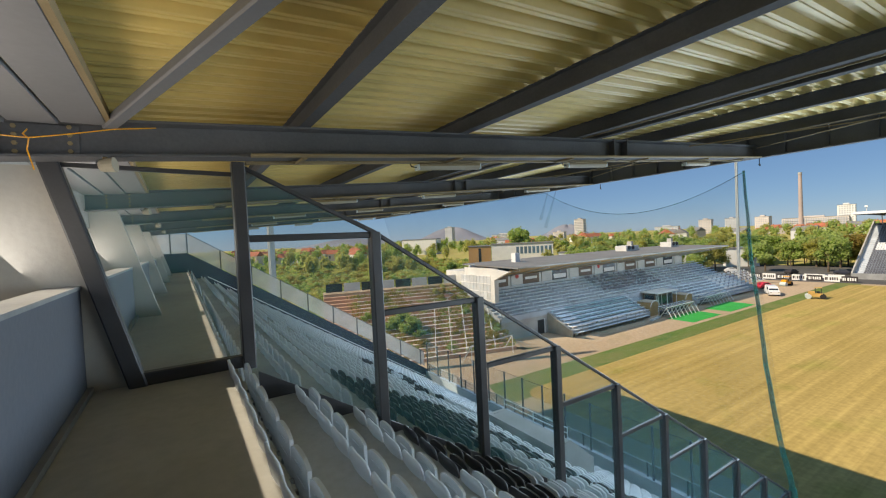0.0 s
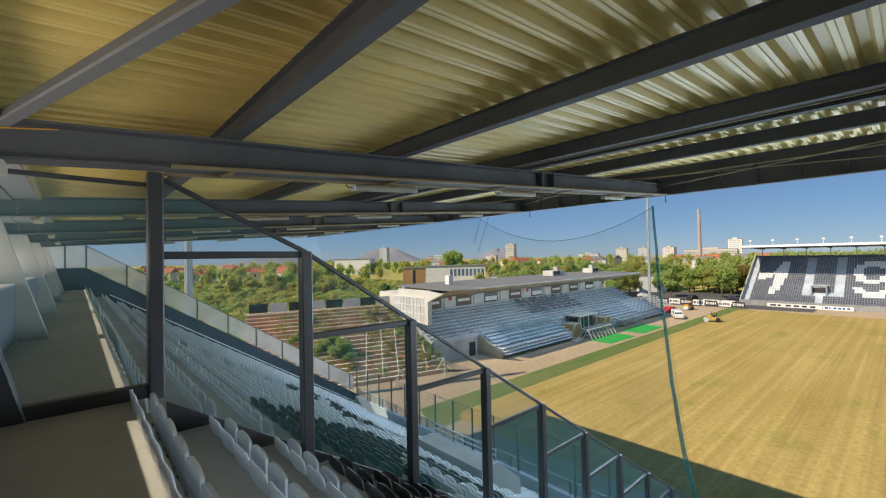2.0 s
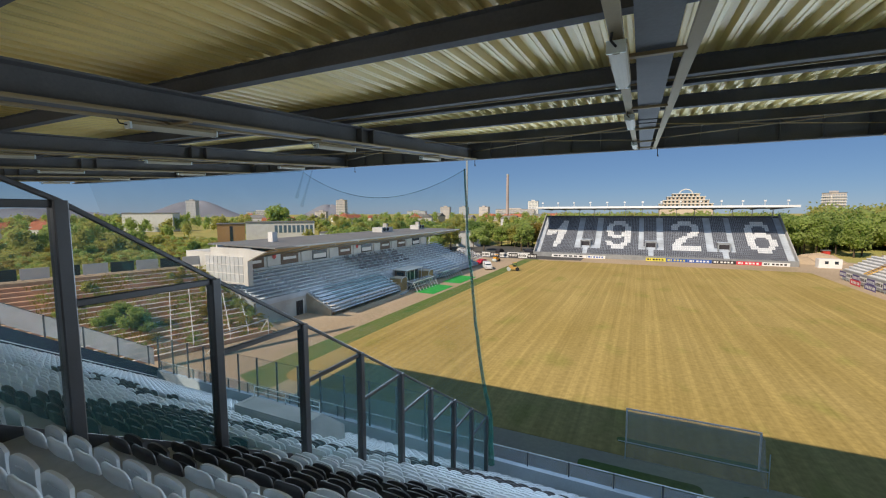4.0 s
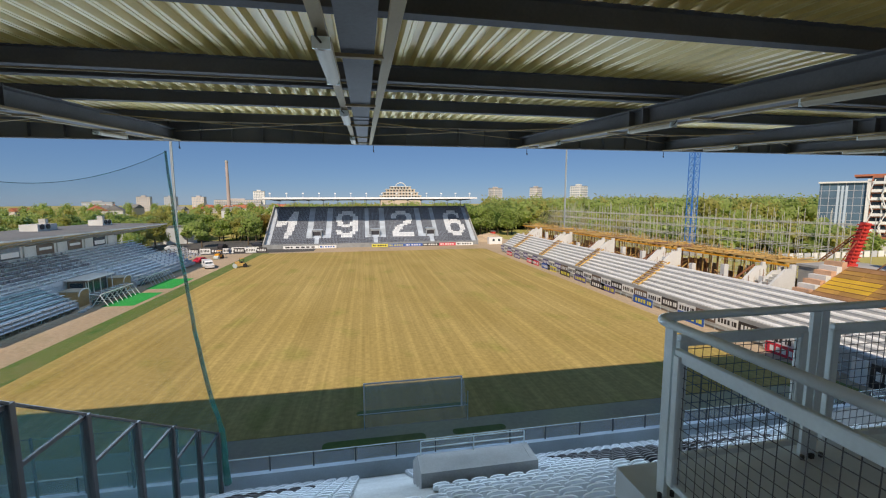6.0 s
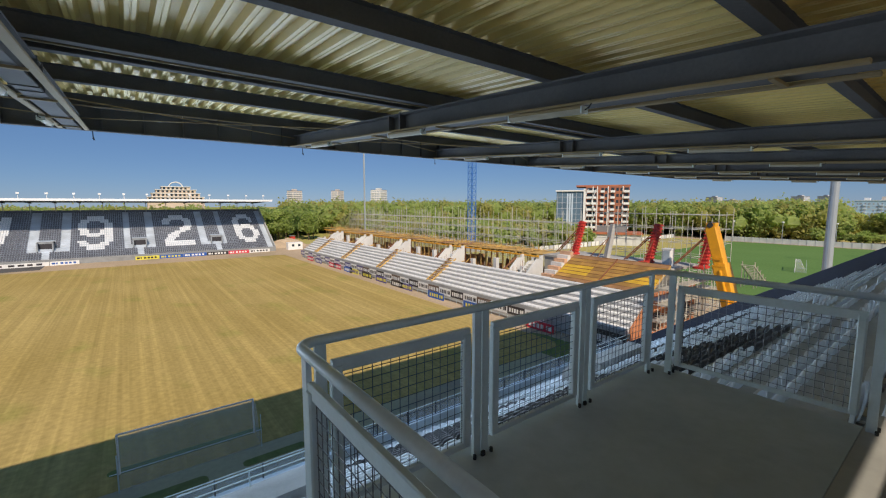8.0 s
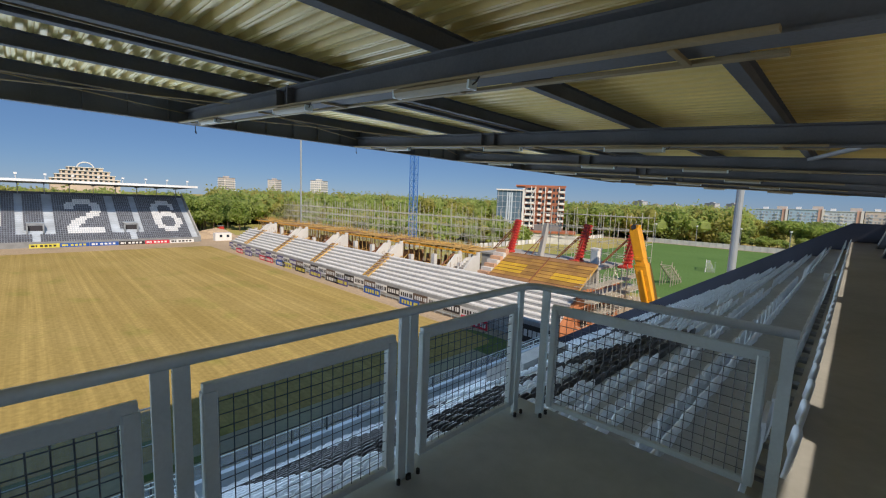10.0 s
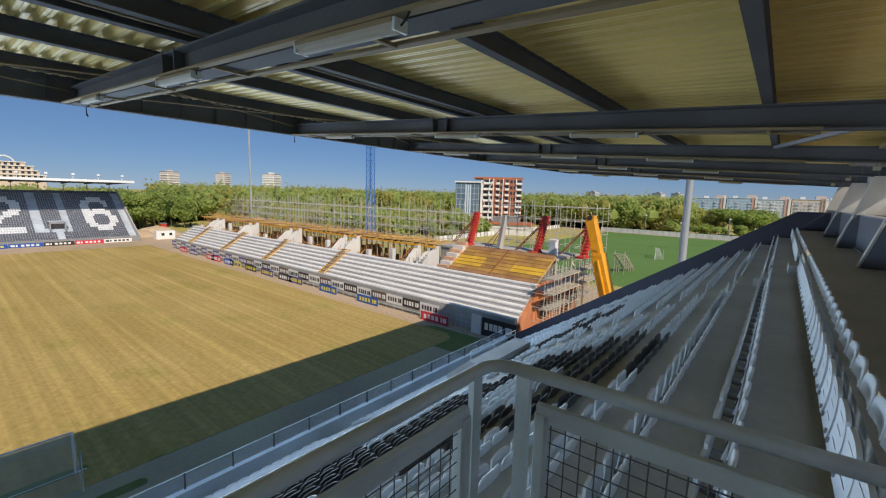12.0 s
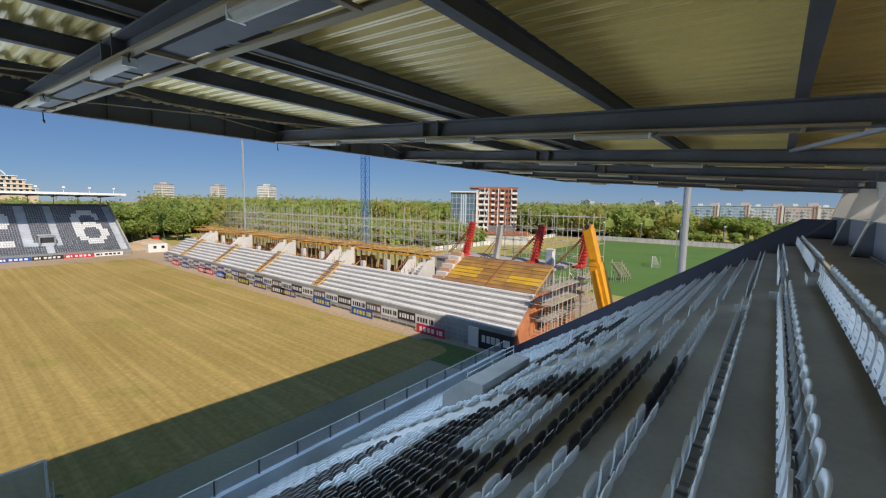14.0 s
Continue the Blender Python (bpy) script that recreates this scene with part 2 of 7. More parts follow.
ADB = mat("blue board", (0.02, 0.10, 0.40), 0.5, 0, 0.1, 0.6, 10, 0)
ADR = mat("red board", (0.65, 0.03, 0.06), 0.5, 0, 0.1, 0.6, 10, 0)
ADY = mat("yellow board", (0.70, 0.62, 0.08), 0.5, 0, 0.1, 0.6, 10, 0)
ADP = mat("violet board", (0.10, 0.08, 0.24), 0.5, 0, 0.1, 0.6, 10, 0)
MATG = mat("bright green synthetic mat", (0.02, 0.38, 0.06), 0.9, 0, 0.1, 0.5, 14, 0.1)
BARK = mat("brown bark", (0.11, 0.08, 0.05), 0.9, 0, 0.2, 1, 10, 0.3)
PITCH = turf("straw-coloured seeded pitch", (0.41, 0.30, 0.10), (0.47, 0.35, 0.13), (0.33, 0.29, 0.08), 0.9)
VERGE = turf("worn green strip", (0.13, 0.20, 0.05), (0.20, 0.21, 0.08), (0.08, 0.17, 0.04), 0, 0.2)
EARTH = turf("sandy earth", (0.52, 0.40, 0.28), (0.44, 0.34, 0.23), (0.34, 0.29, 0.17), 0, 0.05)
MEADOW = turf("dry meadow", (0.40, 0.37, 0.12), (0.47, 0.39, 0.14), (0.27, 0.32, 0.09), 0, 0.03)
ASTRO = turf("green synthetic field", (0.115, 0.215, 0.06), (0.13, 0.235, 0.07), (0.10, 0.20, 0.055), 0, 0.05)
ASPH = turf("grey asphalt", (0.10, 0.10, 0.10), (0.13, 0.125, 0.12), (0.08, 0.08, 0.08), 0, 0.1)
# brown hill with the blue of the haze mixed into its colour
HILL = mat("haze-tinted brown hill", (0.22, 0.23, 0.27), 0.95, 0, 0.2, 0.004, 0.03, 0)
NETG = veil("green safety netting", (0.03, 0.19, 0.20), 0.11)
NETF = veil("dark fence netting", (0.03, 0.19, 0.20), 0.24)
NETW = veil("white goal netting", (0.7, 0.7, 0.7), 0.22)
NETROPE = veil("gathered green netting", (0.015, 0.19, 0.15), 0.6)
NETT = veil("thin fence netting", (0.10, 0.20, 0.22), 0.14)
PANEL = glass("hazy clear panel", (0.80, 0.76, 0.70), 0.42, 0.3)
PANELB = glass("bluish clear panel", (0.45, 0.52, 0.60), 0.28, 0.3)


def leaf(name, a, b):
    m = mat(name, a, 0.6, 0, 0.25, 0.15, 2.0, 0, island=0.22, obj=0.12, tint=b, spec=0.2)
    p = m.node_tree.nodes["Principled BSDF"]
    N, L = m.node_tree.nodes, m.node_tree.links
    tl, mx = N.new("ShaderNodeBsdfTranslucent"), N.new("ShaderNodeMixShader")
    tl.inputs[0].default_value = (b[0] * 1.2, b[1] * 1.3, b[2], 1)
    mx.inputs[0].default_value = 0.58
    L.new(p.outputs[0], mx.inputs[1])
    L.new(tl.outputs[0], mx.inputs[2])
    L.new(mx.outputs[0], N["Material Output"].inputs[0])
    return m


LEAFS = [leaf("green leaves", (0.33, 0.40, 0.13), (0.39, 0.46, 0.16)), leaf("yellowing leaves", (0.42, 0.40, 0.13), (0.46, 0.44, 0.15)), leaf("deep green leaves", (0.16, 0.25, 0.08), (0.21, 0.30, 0.10)), leaf("bronze leaves", (0.40, 0.26, 0.08), (0.34, 0.28, 0.08))]

# ---- mesh helpers ----


class Geo:
    """Gathers points and faces of one mesh."""

    def __init__(self):
        self.v, self.f = [], []

    def add(self, pts, faces):
        n = len(self.v)
        self.v += [tuple(p) for p in pts]
        self.f += [tuple(n + i for i in f) for f in faces]
        return self

    def box(self, x0, x1, y0, y1, z0, z1, m=None):
        pts = [(x, y, z) for z in (z0, z1) for y in (y0, y1) for x in (x0, x1)]
        if m:
            pts = [m @ Vector(p) for p in pts]
        return self.add(pts, ((0, 2, 3, 1), (4, 5, 7, 6), (0, 1, 5, 4), (2, 6, 7, 3), (0, 4, 6, 2), (1, 3, 7, 5)))

    def cbox(self, c, s, m=None):
        return self.box(c[0] - s[0] / 2, c[0] + s[0] / 2, c[1] - s[1] / 2, c[1] + s[1] / 2, c[2] - s[2] / 2, c[2] + s[2] / 2, m)

    def prism(self, prof, a, b, m=None):
        """Profile of (u, w) swept along a line from a to b; u level and across it, w up."""
        a, b = Vector(a), Vector(b)
        d = (b - a).normalized()
        u = d.cross(Vector((0, 0, 1)))
        u = u.normalized() if u.length > 1e-4 else Vector((1, 0, 0))
        w = u.cross(d)
        n = len(prof)
        pts = [o + u * p[0] + w * p[1] for o in (a, b) for p in prof]
        faces = [(i, (i + 1) % n, n + (i + 1) % n, n + i) for i in range(n)] + [tuple(range(n - 1, -1, -1)), tuple(range(n, 2 * n))]
        return self.add(pts, faces)

    def tube(self, a, b, r, n=6, r2=None):
        r2 = r if r2 is None else r2
        a, b = Vector(a), Vector(b)
        d = (b - a).normalized()
        u = d.cross(Vector((0, 0, 1)))
        u = u.normalized() if u.length > 1e-4 else Vector((1, 0, 0))
        w = u.cross(d)
        pts = [o + (u * math.cos(t) + w * math.sin(t)) * k for o, k in ((a, r), (b, r2)) for t in (2 * math.pi * i / n for i in range(n))]
        return self.add(pts, [(i, (i + 1) % n, n + (i + 1) % n, n + i) for i in range(n)] + [tuple(range(n - 1, -1, -1)), tuple(range(n, 2 * n))])

    def bar(self, a, b, w, h, c=0.15):
        """Rectangular hollow section with eased corners."""
        k = min(w, h) * c
        x, z = w / 2, h / 2
        return self.prism([(-x + k, -z), (x - k, -z), (x, -z + k), (x, z - k), (x - k, z), (-x + k, z), (-x, z - k), (-x, -z + k)], a, b)

    def poly(self, pts):
        return self.add(pts, [tuple(range(len(pts)))])

    def slab(self, pts, z0, z1):
        """Upright slab over an outline of (x, y)."""
        n = len(pts)
        return self.add([(x, y, z) for z in (z0, z1) for x, y in pts], [(i, (i + 1) % n, n + (i + 1) % n, n + i) for i in range(n)] + [tuple(range(n - 1, -1, -1)), tuple(range(n, 2 * n))])

    def mesh(self, name, material=None, smooth=False):
        me = bpy.data.meshes.new(name)
        me.from_pydata(self.v, [], self.f)
        if material:
            me.materials.append(material)
        if smooth:
            me.shade_smooth()
        me.update()
        return me


def part(name, g, material, parent=None, label="", smooth=False):
    ob = new(name, g if isinstance(g, bpy.types.Mesh) else g.mesh(name, material, smooth))
    if parent:
        ob.parent = parent
    if label:
        tagged(ob, label)
    return ob


def thing(name, label, category, group="", kind="", at=None):
    ob = new(name)
    ob.empty_display_size = 0.2
    if at:
        ob.matrix_world = at
    return tagged(ob, label, category, group, kind)


def single(name, g, material, label, category="", group="", kind="", smooth=False):
    return tagged(part(name, g, material, None, "", smooth), label, category, group, kind)


def repeat(mesh, places):
    """Vertices and faces of a mesh set down at many places (4x4 matrices)."""
    n = len(mesh.vertices)
    co = np.empty(n * 3)
    mesh.vertices.foreach_get("co", co)
    co = np.c_[co.reshape(-1, 3), np.ones(n)]
    faces = [tuple(p.vertices) for p in mesh.polygons]
    g = Geo()
    for i, m in enumerate(places):
        g.v += [tuple(p) for p in (co @ np.array(m).T)[:, :3]]
        g.f += [tuple(k + i * n for k in f) for f in faces]
    return g

# ---- the stand that the camera stands in ----
XL, XR = -36.6, 30.6
Y0, TREAD, RISE, FL, ROWS = -29.31, 0.75, 0.476, 14.35, 24
BEAMS = [-9.2 - 5.9 * k for k in range(4, 0, -1)] + [-9.2, -3.31, 2.46, 8.42] + [8.42 + 5.9 * k for k in range(1, 5)]


def step_z(k):
    return FL - RISE * k


def beam_z(y):
    return 17.31 + 0.061 * (y + 22.3)


AISLES = [(-3.54, -2.10, 11, ROWS), (15.0, 16.3, 1, 12), (11.4, 12.9, 11, ROWS), (26.0, 27.2, 11, ROWS), (-18.9, -17.5, 11, ROWS), (-21.6, -20.3, 1, 12), (-33.0, -31.8, 11, ROWS)]
PLAT = (-1.89, 1.36, -27.89)

terrace = thing("terrace", "blue-grey concrete seating terrace of the covered end stand", "terrace", kind="structure")
for k in range(1, ROWS + 1):
    y = Y0 + (k - 1) * TREAD
    part("step", Geo().box(XL, XR, y, y + TREAD + 0.02, step_z(k) - 0.62, step_z(k)), STEP, terrace)
for x0, x1, k0, k1 in AISLES:
    for k in range(k0, k1 + 1):
        part("aisle_step", Geo().box(x0, x1, Y0 + (k - 1) * TREAD - 0.02, Y0 + (k - 1) * TREAD + 0.36, step_z(k) - 0.1, step_z(k) + RISE / 2), STEP, terrace)
single("floor", Geo().box(XL, XR, -31.3, Y0 + 0.05, FL - 0.35, FL), FLOOR, "dark smooth concrete walkway behind the top row", "floor", kind="structure")
yf = Y0 + ROWS * TREAD
single("parapet", Geo().box(XL, XR, yf, yf + 0.28, 0, 3.72), LEDGE, "pale blue-grey concrete front parapet of the stand", "parapet", kind="structure")
single("stand_base", Geo().box(XL, XR, -31.3, -29.4, 0, FL - 0.36), CONC, "grey concrete base under the stand", "wall", kind="structure")

# viewing platform over the top rows
px0, px1, pyf = PLAT
plat = thing("platform", "grey concrete viewing platform reaching over the top rows", "platform", kind="structure")
part("slab", Geo().box(px0 - 0.05, px1 + 0.05, Y0 + 0.053, pyf + 0.06, FL - 0.16, FL + 0.002), PLATF, plat)
part("front_wall", Geo().box(px0, px1, pyf - 0.12, pyf, step_z(2) - 0.2, FL - 0.16), CONC, plat)
for x in (px0, px1 - 0.12):
    part("side_wall", Geo().box(x, x + 0.12, Y0 + 0.02, pyf - 0.12, step_z(2) - 0.2, FL - 0.16), CONC, plat)

# back wall: low wall, slanting fins, cladding above a slot open to the sun
single("wall_south", Geo().box(XL, XR, -30.93, -30.68, FL - 0.3, 15.47), BACKW, "slate grey low wall behind the walkway", "wall", kind="structure")
single("wall_coping", Geo().box(XL, XR, -30.96, -30.67, 15.472, 15.51), CONC, "pale coping on the low wall behind the walkway", "trim", kind="structure")
single("wall_skirting", Geo().box(XL, XR, -30.678, -30.625, FL + 0.002, FL + 0.06), CONC, "grey mortar fillet at the foot of the low wall", "trim", kind="structure")
single("wall_cladding", Geo().box(XL, XR, -31.55, -31.38, 16.405, 17.42), FINW, "pale cladding above the slot behind the walkway", "wall", kind="structure")


def fin_plate(bx, prof):
    return Geo().add([(bx + d, y, z) for d in (-0.56, -0.30) for y, z in prof], [(0, 1, 2, 3), (7, 6, 5, 4)] + [(i, 4 + i, 4 + (i + 1) % 4, (i + 1) % 4) for i in range(4)])


for bx in BEAMS:
    if bx < 5:
        single("concrete_fin", fin_plate(bx, [(-31.5, FL - 0.05), (-30.18, FL - 0.05), (-30.88, 16.78), (-31.5, 16.78)]), FINW, "off-white slanting concrete fin carrying a roof beam", "pillar", "fins along the back wall", "structure")
    else:
        fin = thing("concrete_fin", "slanting off-white concrete fin, its shaded lower part coloured slate grey", "pillar", "fins along the back wall", "structure")
        # slate foot colour stands in for shade on the fin below the wall's top
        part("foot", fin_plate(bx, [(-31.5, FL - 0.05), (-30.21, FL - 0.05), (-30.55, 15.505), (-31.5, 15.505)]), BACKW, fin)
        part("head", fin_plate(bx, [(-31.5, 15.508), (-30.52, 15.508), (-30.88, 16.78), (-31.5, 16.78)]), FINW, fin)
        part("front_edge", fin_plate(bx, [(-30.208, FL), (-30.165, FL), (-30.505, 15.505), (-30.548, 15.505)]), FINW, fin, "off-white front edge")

# roof
roof = thing("roof", "cantilever steel roof with a ribbed cream underside", "roof", kind="structure")
RY0, RY1 = -31.62, -14.95
I_PROF = [(-0.14, 0), (0.14, 0), (0.14, 0.025), (0.012, 0.04), (0.012, 0.34), (0.14, 0.355), (0.14, 0.38), (-0.14, 0.38), (-0.14, 0.355), (-0.012, 0.34), (-0.012, 0.04), (-0.14, 0.025)]
for bx in BEAMS:
    b = part("roof_beam", Geo().prism(I_PROF, (bx, RY0, beam_z(RY0)), (bx, RY1 - 0.07, beam_z(RY1))), STEEL, roof)
    g = Geo()
    for y in (-22.0, -21.55):
        g.box(bx - 0.15, bx + 0.15, y, y + 0.03, beam_z(y) - 0.01, beam_z(y) + 0.40)
    part("splice_plate", g, STEEL, b)
    g = Geo()
    for y in (-31.02, -30.62):
        for z in (0.07, 0.15, 0.23, 0.31):
            for s in (-1, 1):
                g.tube((bx + s * 0.012, y, beam_z(y) + z), (bx + s * 0.05, y, beam_z(y) + z), 0.022, 6)
    part("bolt", g, TRAY, b)
    g = Geo().box(bx - 0.035, bx + 0.035, -31.1, -30.55, beam_z(-31) + 0.03, beam_z(-31) + 0.345)
    part("end_plate", g, STEEL, b)
    for s in (-1, 1):
        g = Geo()
        x = bx + s * 0.255
        g.bar((x, -29.0, beam_z(-29.0) - 0.005), (x, RY1 - 0.25, beam_z(RY1) - 0.005), 0.095, 0.035)
        part("cable_tray", g, TRAY, roof)
    g = Geo()
    for y in (-28.4, -26.0, -23.4, -20.9, -18.2, -16.2):
        g.box(bx - 0.22, bx + 0.22, y, y + 0.05, beam_z(y) - 0.035, beam_z(y) - 0.005)
    part("tray_link", g, TRAY, roof)
PURLINS = (-28.33, -25.83, -23.1, -22.47, -20.28, -17.15)
Z_PROF = [(-0.07, 0), (0.07, 0), (0.07, 0.02), (0.012, 0.03), (0.012, 0.225), (0.07, 0.232), (0.07, 0.245), (-0.07, 0.245), (-0.07, 0.232), (-0.012, 0.225), (-0.012, 0.03), (-0.07, 0.02)]
for y in PURLINS:
    z = beam_z(y) + 0.385
    p = part("purlin", Geo().prism(Z_PROF, (XL - 1.2, y, z), (XR + 2.6, y, z)), STEEL, roof)
part("conduit", Geo().bar((XL, -22.98, beam_z(-22.98) + 0.375), (XR, -22.98, beam_z(-22.98) + 0.375), 0.03, 0.02), TRAY, roof)
part("conduit", Geo().bar((XL, -17.25, beam_z(-17.25) + 0.37), (XR, -17.25, beam_z(-17.25) + 0.37), 0.025, 0.02), TRAY, roof)
for n, (a, b) in enumerate(zip(BEAMS, BEAMS[1:])):
    if n in (0, 4, 7):
        part("diagonal_brace", Geo().bar((a + 0.1, -30.3, beam_z(-30.3) + 0.33), (b - 0.1, -28.35, beam_z(-28.35) + 0.33), 0.12, 0.09), SOFFIT, roof)
# orange cord slung over the beam above the fence
cord = Geo()
loop = [(-9.05, -31.1, 16.97), (-9.05, -30.9, 16.96), (-9.045, -30.6, 17.02), (-9.05, -30.26, 17.1), (-9.055, -29.9, 17.15)]
tail = [(-9.05, -30.9, 17.04), (-9.03, -30.93, 16.99), (-9.03, -30.89, 16.95), (-9.04, -30.91, 16.85), (-9.04, -30.87, 16.66)]
for pts in (loop, tail):
    for p, q in zip(pts, pts[1:]):
        cord.tube(p, q, 0.006, 5)
single("cord", cord, YELLOW, "thin orange cord slung over the roof beam", "cord")

# ribbed sheet
g, g2 = Geo(), Geo()
PITCH_R = 0.262
n = int((XR - XL + 3.8) / PITCH_R)
xs, zs = [], []
for i in range(n):
    x = -3.30 - 131 * PITCH_R + i * PITCH_R
    xs += [x, x + 0.045, x + 0.05, x + 0.06, x + 0.065, x + 0.105, x + 0.14, x + 0.172, x + 0.182, x + 0.225]
    zs += [0.0, 0.0, 0.010, 0.010, 0.0, 0.0, 0.08, 0.08, 0.08, 0.08]
for yy in (RY0, RY1):
    base = beam_z(yy) + 0.628
    g.v += [(x, yy, base + dz) for x, dz in zip(xs, zs)]
g.f = [(i, i + 1, len(xs) + i + 1, len(xs) + i) for i in range(len(xs) - 1)]
part("ribbed_sheet", g, SHEET, roof, "cream ribbed steel sheet, lit by the ground")
for a, b in ((RY0, -24.0), (-24.0, RY1)):
    za, zb = beam_z(a) + 0.715, beam_z(b) + 0.715
    g2.add([(XL - 1.2, a, za), (XR + 2.6, a, za), (XR + 2.6, b, zb), (XL - 1.2, b, zb), (XL - 1.2, a, za + 0.1), (XR + 2.6, a, za + 0.1), (XR + 2.6, b, zb + 0.1), (XL - 1.2, b, zb + 0.1)], ((3, 2, 1, 0), (4, 5, 6, 7), (0, 1, 5, 4), (1, 2, 6, 5), (2, 3, 7, 6), (3, 0, 4, 7)))
part("roof_skin", g2, SOFFIT, roof)
# front edge girder with stiffeners
g = Geo().box(XL - 1.2, XR + 2.6, RY1 - 0.02, RY1 + 0.0, 17.79, 18.48).box(XL - 1.2, XR + 2.6, RY1 - 0.16, RY1 + 0.02, 17.75, 17.79).box(XL - 1.2, XR + 2.6, RY1 - 0.16, RY1 + 0.02, 18.48, 18.52)
for i in range(int((XR - XL) / 0.94)):
    g.box(XL + i * 0.94, XL + i * 0.94 + 0.015, RY1 - 0.15, RY1 - 0.02, 17.79, 18.48)
part("edge_girder", g, STEEL, roof)
g = Geo()
for a, b in zip(BEAMS, BEAMS[1:]):
    za, zb = beam_z(-18.9) + 0.30, beam_z(-14.9) + 0.30
    g.tube((a + 0.1, -18.9, za), (b - 0.1, -15.0, zb), 0.014, 5)
    g.tube((b - 0.1, -18.9, za), (a + 0.1, -15.0, zb), 0.014, 5)
part("brace_rod", g, TRAY, roof)
# rear soffit panels
for i, (a, b) in enumerate(zip(BEAMS, BEAMS[1:])):
    for y0, y1 in ((-31.42, -31.05), (-31.03, -30.68), (-30.66, -30.31)):
        z = beam_z(y0) + 0.33
        part("soffit_panel", Geo().box(a + 0.155, b - 0.155, y0, y1, z, z + 0.05), SOFFIT, roof)
    part("soffit_trim", Geo().box(a + 0.155, b - 0.155, -30.305, -30.26, beam_z(-30.3) + 0.315, beam_z(-30.3) + 0.40), TRAY, roof)

# tube lights under the trays


def tube_light(length):
    t = thing("tube_light", "pale strip light hung under a cable tray", "lamp", "strip lights under the roof")
    n = 8
    prof = [(0.065 * math.cos(math.pi + math.pi * i / n), 0.06 * math.sin(math.pi + math.pi * i / n)) for i in range(n + 1)]
    part("diffuser", Geo().prism(prof, (0, -length / 2, -0.02), (0, length / 2, -0.02)), LAMP, t)
    part("housing", Geo().bar((0, -length / 2, 0.0), (0, length / 2, 0.0), 0.14, 0.04), TRAY, t)
    for s in (-1, 1):
        part("end_cap", Geo().cbox((0, s * (length / 2 + 0.012), -0.03), (0.13, 0.025, 0.085)), GALV, t)
    c = Geo()
    pts = [(0.0, -length / 2 - 0.02, -0.03), (-0.03, -length / 2 - 0.10, -0.01), (-0.02, -length / 2 - 0.13, 0.05), (0.0, -length / 2 - 0.08, 0.09)]
    for a, b in zip(pts, pts[1:]):
        c.tube(a, b, 0.009, 5)
    part("cable", c, RUBBER, t)
    return t


first = tube_light(1.2)
slots = [(bx, y) for bx in BEAMS for y in (-25.9, -22.4, -17.85)]
for n, (bx, y) in enumerate(slots):
    m = Matrix.Translation((bx - 0.255, y, beam_z(y) - 0.055)) @ Euler((math.atan(0.061), 0, 0)).to_matrix().to_4x4()
    if n == 0:
        first.matrix_world = m
    else:
        copy_thing(first, m)

# loudspeaker-like alarm discs on the back beam ends
for bx in BEAMS[1:-1]:
    t = thing("flood_lamp", "cream round lamp on a bracket under the beam", "lamp", "round lamps at the beam ends", at=Matrix.Translation((bx + 0.16, -30.35, beam_z(-30.35) - 0.10)))
    part("lamp_head", Geo().tube((0.02, -0.03, 0), (0.06, 0.09, 0.01), 0.06, 14, 0.075), LAMP, t, smooth=False)
    part("bracket", Geo().bar((0, 0, 0.0), (-0.06, 0, 0.115), 0.04, 0.03), TRAY, t)

# divider fence running down the slope, with netting
FX = -9.42
fence = thing("divider_fence", "black steel divider fence with fine netting down the seating", "fence")
POSTS = [(-29.10, None)] + [(-27.325 + 1.86 * i, 15.97 - 1.188 * i) for i in range(9)]
for y, top in POSTS:
    z1 = top if top else beam_z(y) - 0.01
    k = max(1, int((y - Y0) / TREAD) + 1)
    part("post", Geo().bar((FX, y, step_z(k) + 0.0 if top else FL - 0.02), (FX, y, z1), 0.17 if top else 0.21, 0.15, 0.1), FENCE, fence)
tops = [(POSTS[0][0], 16.86)] + POSTS[1:]
for (ya, za), (yb, zb) in zip(tops, tops[1:]):
    part("sloping_rail", Geo().bar((FX, ya, za), (FX, yb, zb), 0.06, 0.06), FENCE, fence)
    part("cross_rail", Geo().bar((FX, ya, zb - 0.03), (FX, yb, zb - 0.04), 0.07, 0.09), FENCE, fence)
part("kick_plate", Geo().add([(FX + d, y, FL - 0.02 - 0.635 * (y - Y0) + e) for d in (-0.02, 0.02) for y, e in ((-29.0, -0.45), (-24.0, -0.45), (-24.0, 0.12), (-29.0, 0.12))], ((3, 2, 1, 0), (4, 5, 6, 7), (0, 1, 5, 4), (1, 2, 6, 5), (2, 3, 7, 6), (3, 0, 4, 7))), FENCE, fence, "dark plate along the fence's foot")
part("slanted_post", Geo().bar((FX, -30.22, FL - 0.02), (FX, -30.85, 16.84), 0.17, 0.17, 0.1), FENCE, fence)
part("sill_rail", Geo().bar((FX, -30.2, FL + 0.07), (FX, -29.10, FL + 0.07), 0.12, 0.15, 0.1), FENCE, fence)
part("head_rail", Geo().bar((FX, -30.75, 16.78), (FX, -29.05, 16.74), 0.05, 0.05), FENCE, fence)
g = Geo()
edge = [(y, z) for y, z in tops]
low = [(y, FL - 0.635 * (y - Y0)) for y, z in tops]
for i in range(len(edge) - 1):
    g.poly([(FX, edge[i][0], edge[i][1]), (FX, edge[i + 1][0], edge[i + 1][1]), (FX, low[i + 1][0], low[i + 1][1]), (FX, low[i][0], low[i][1])])
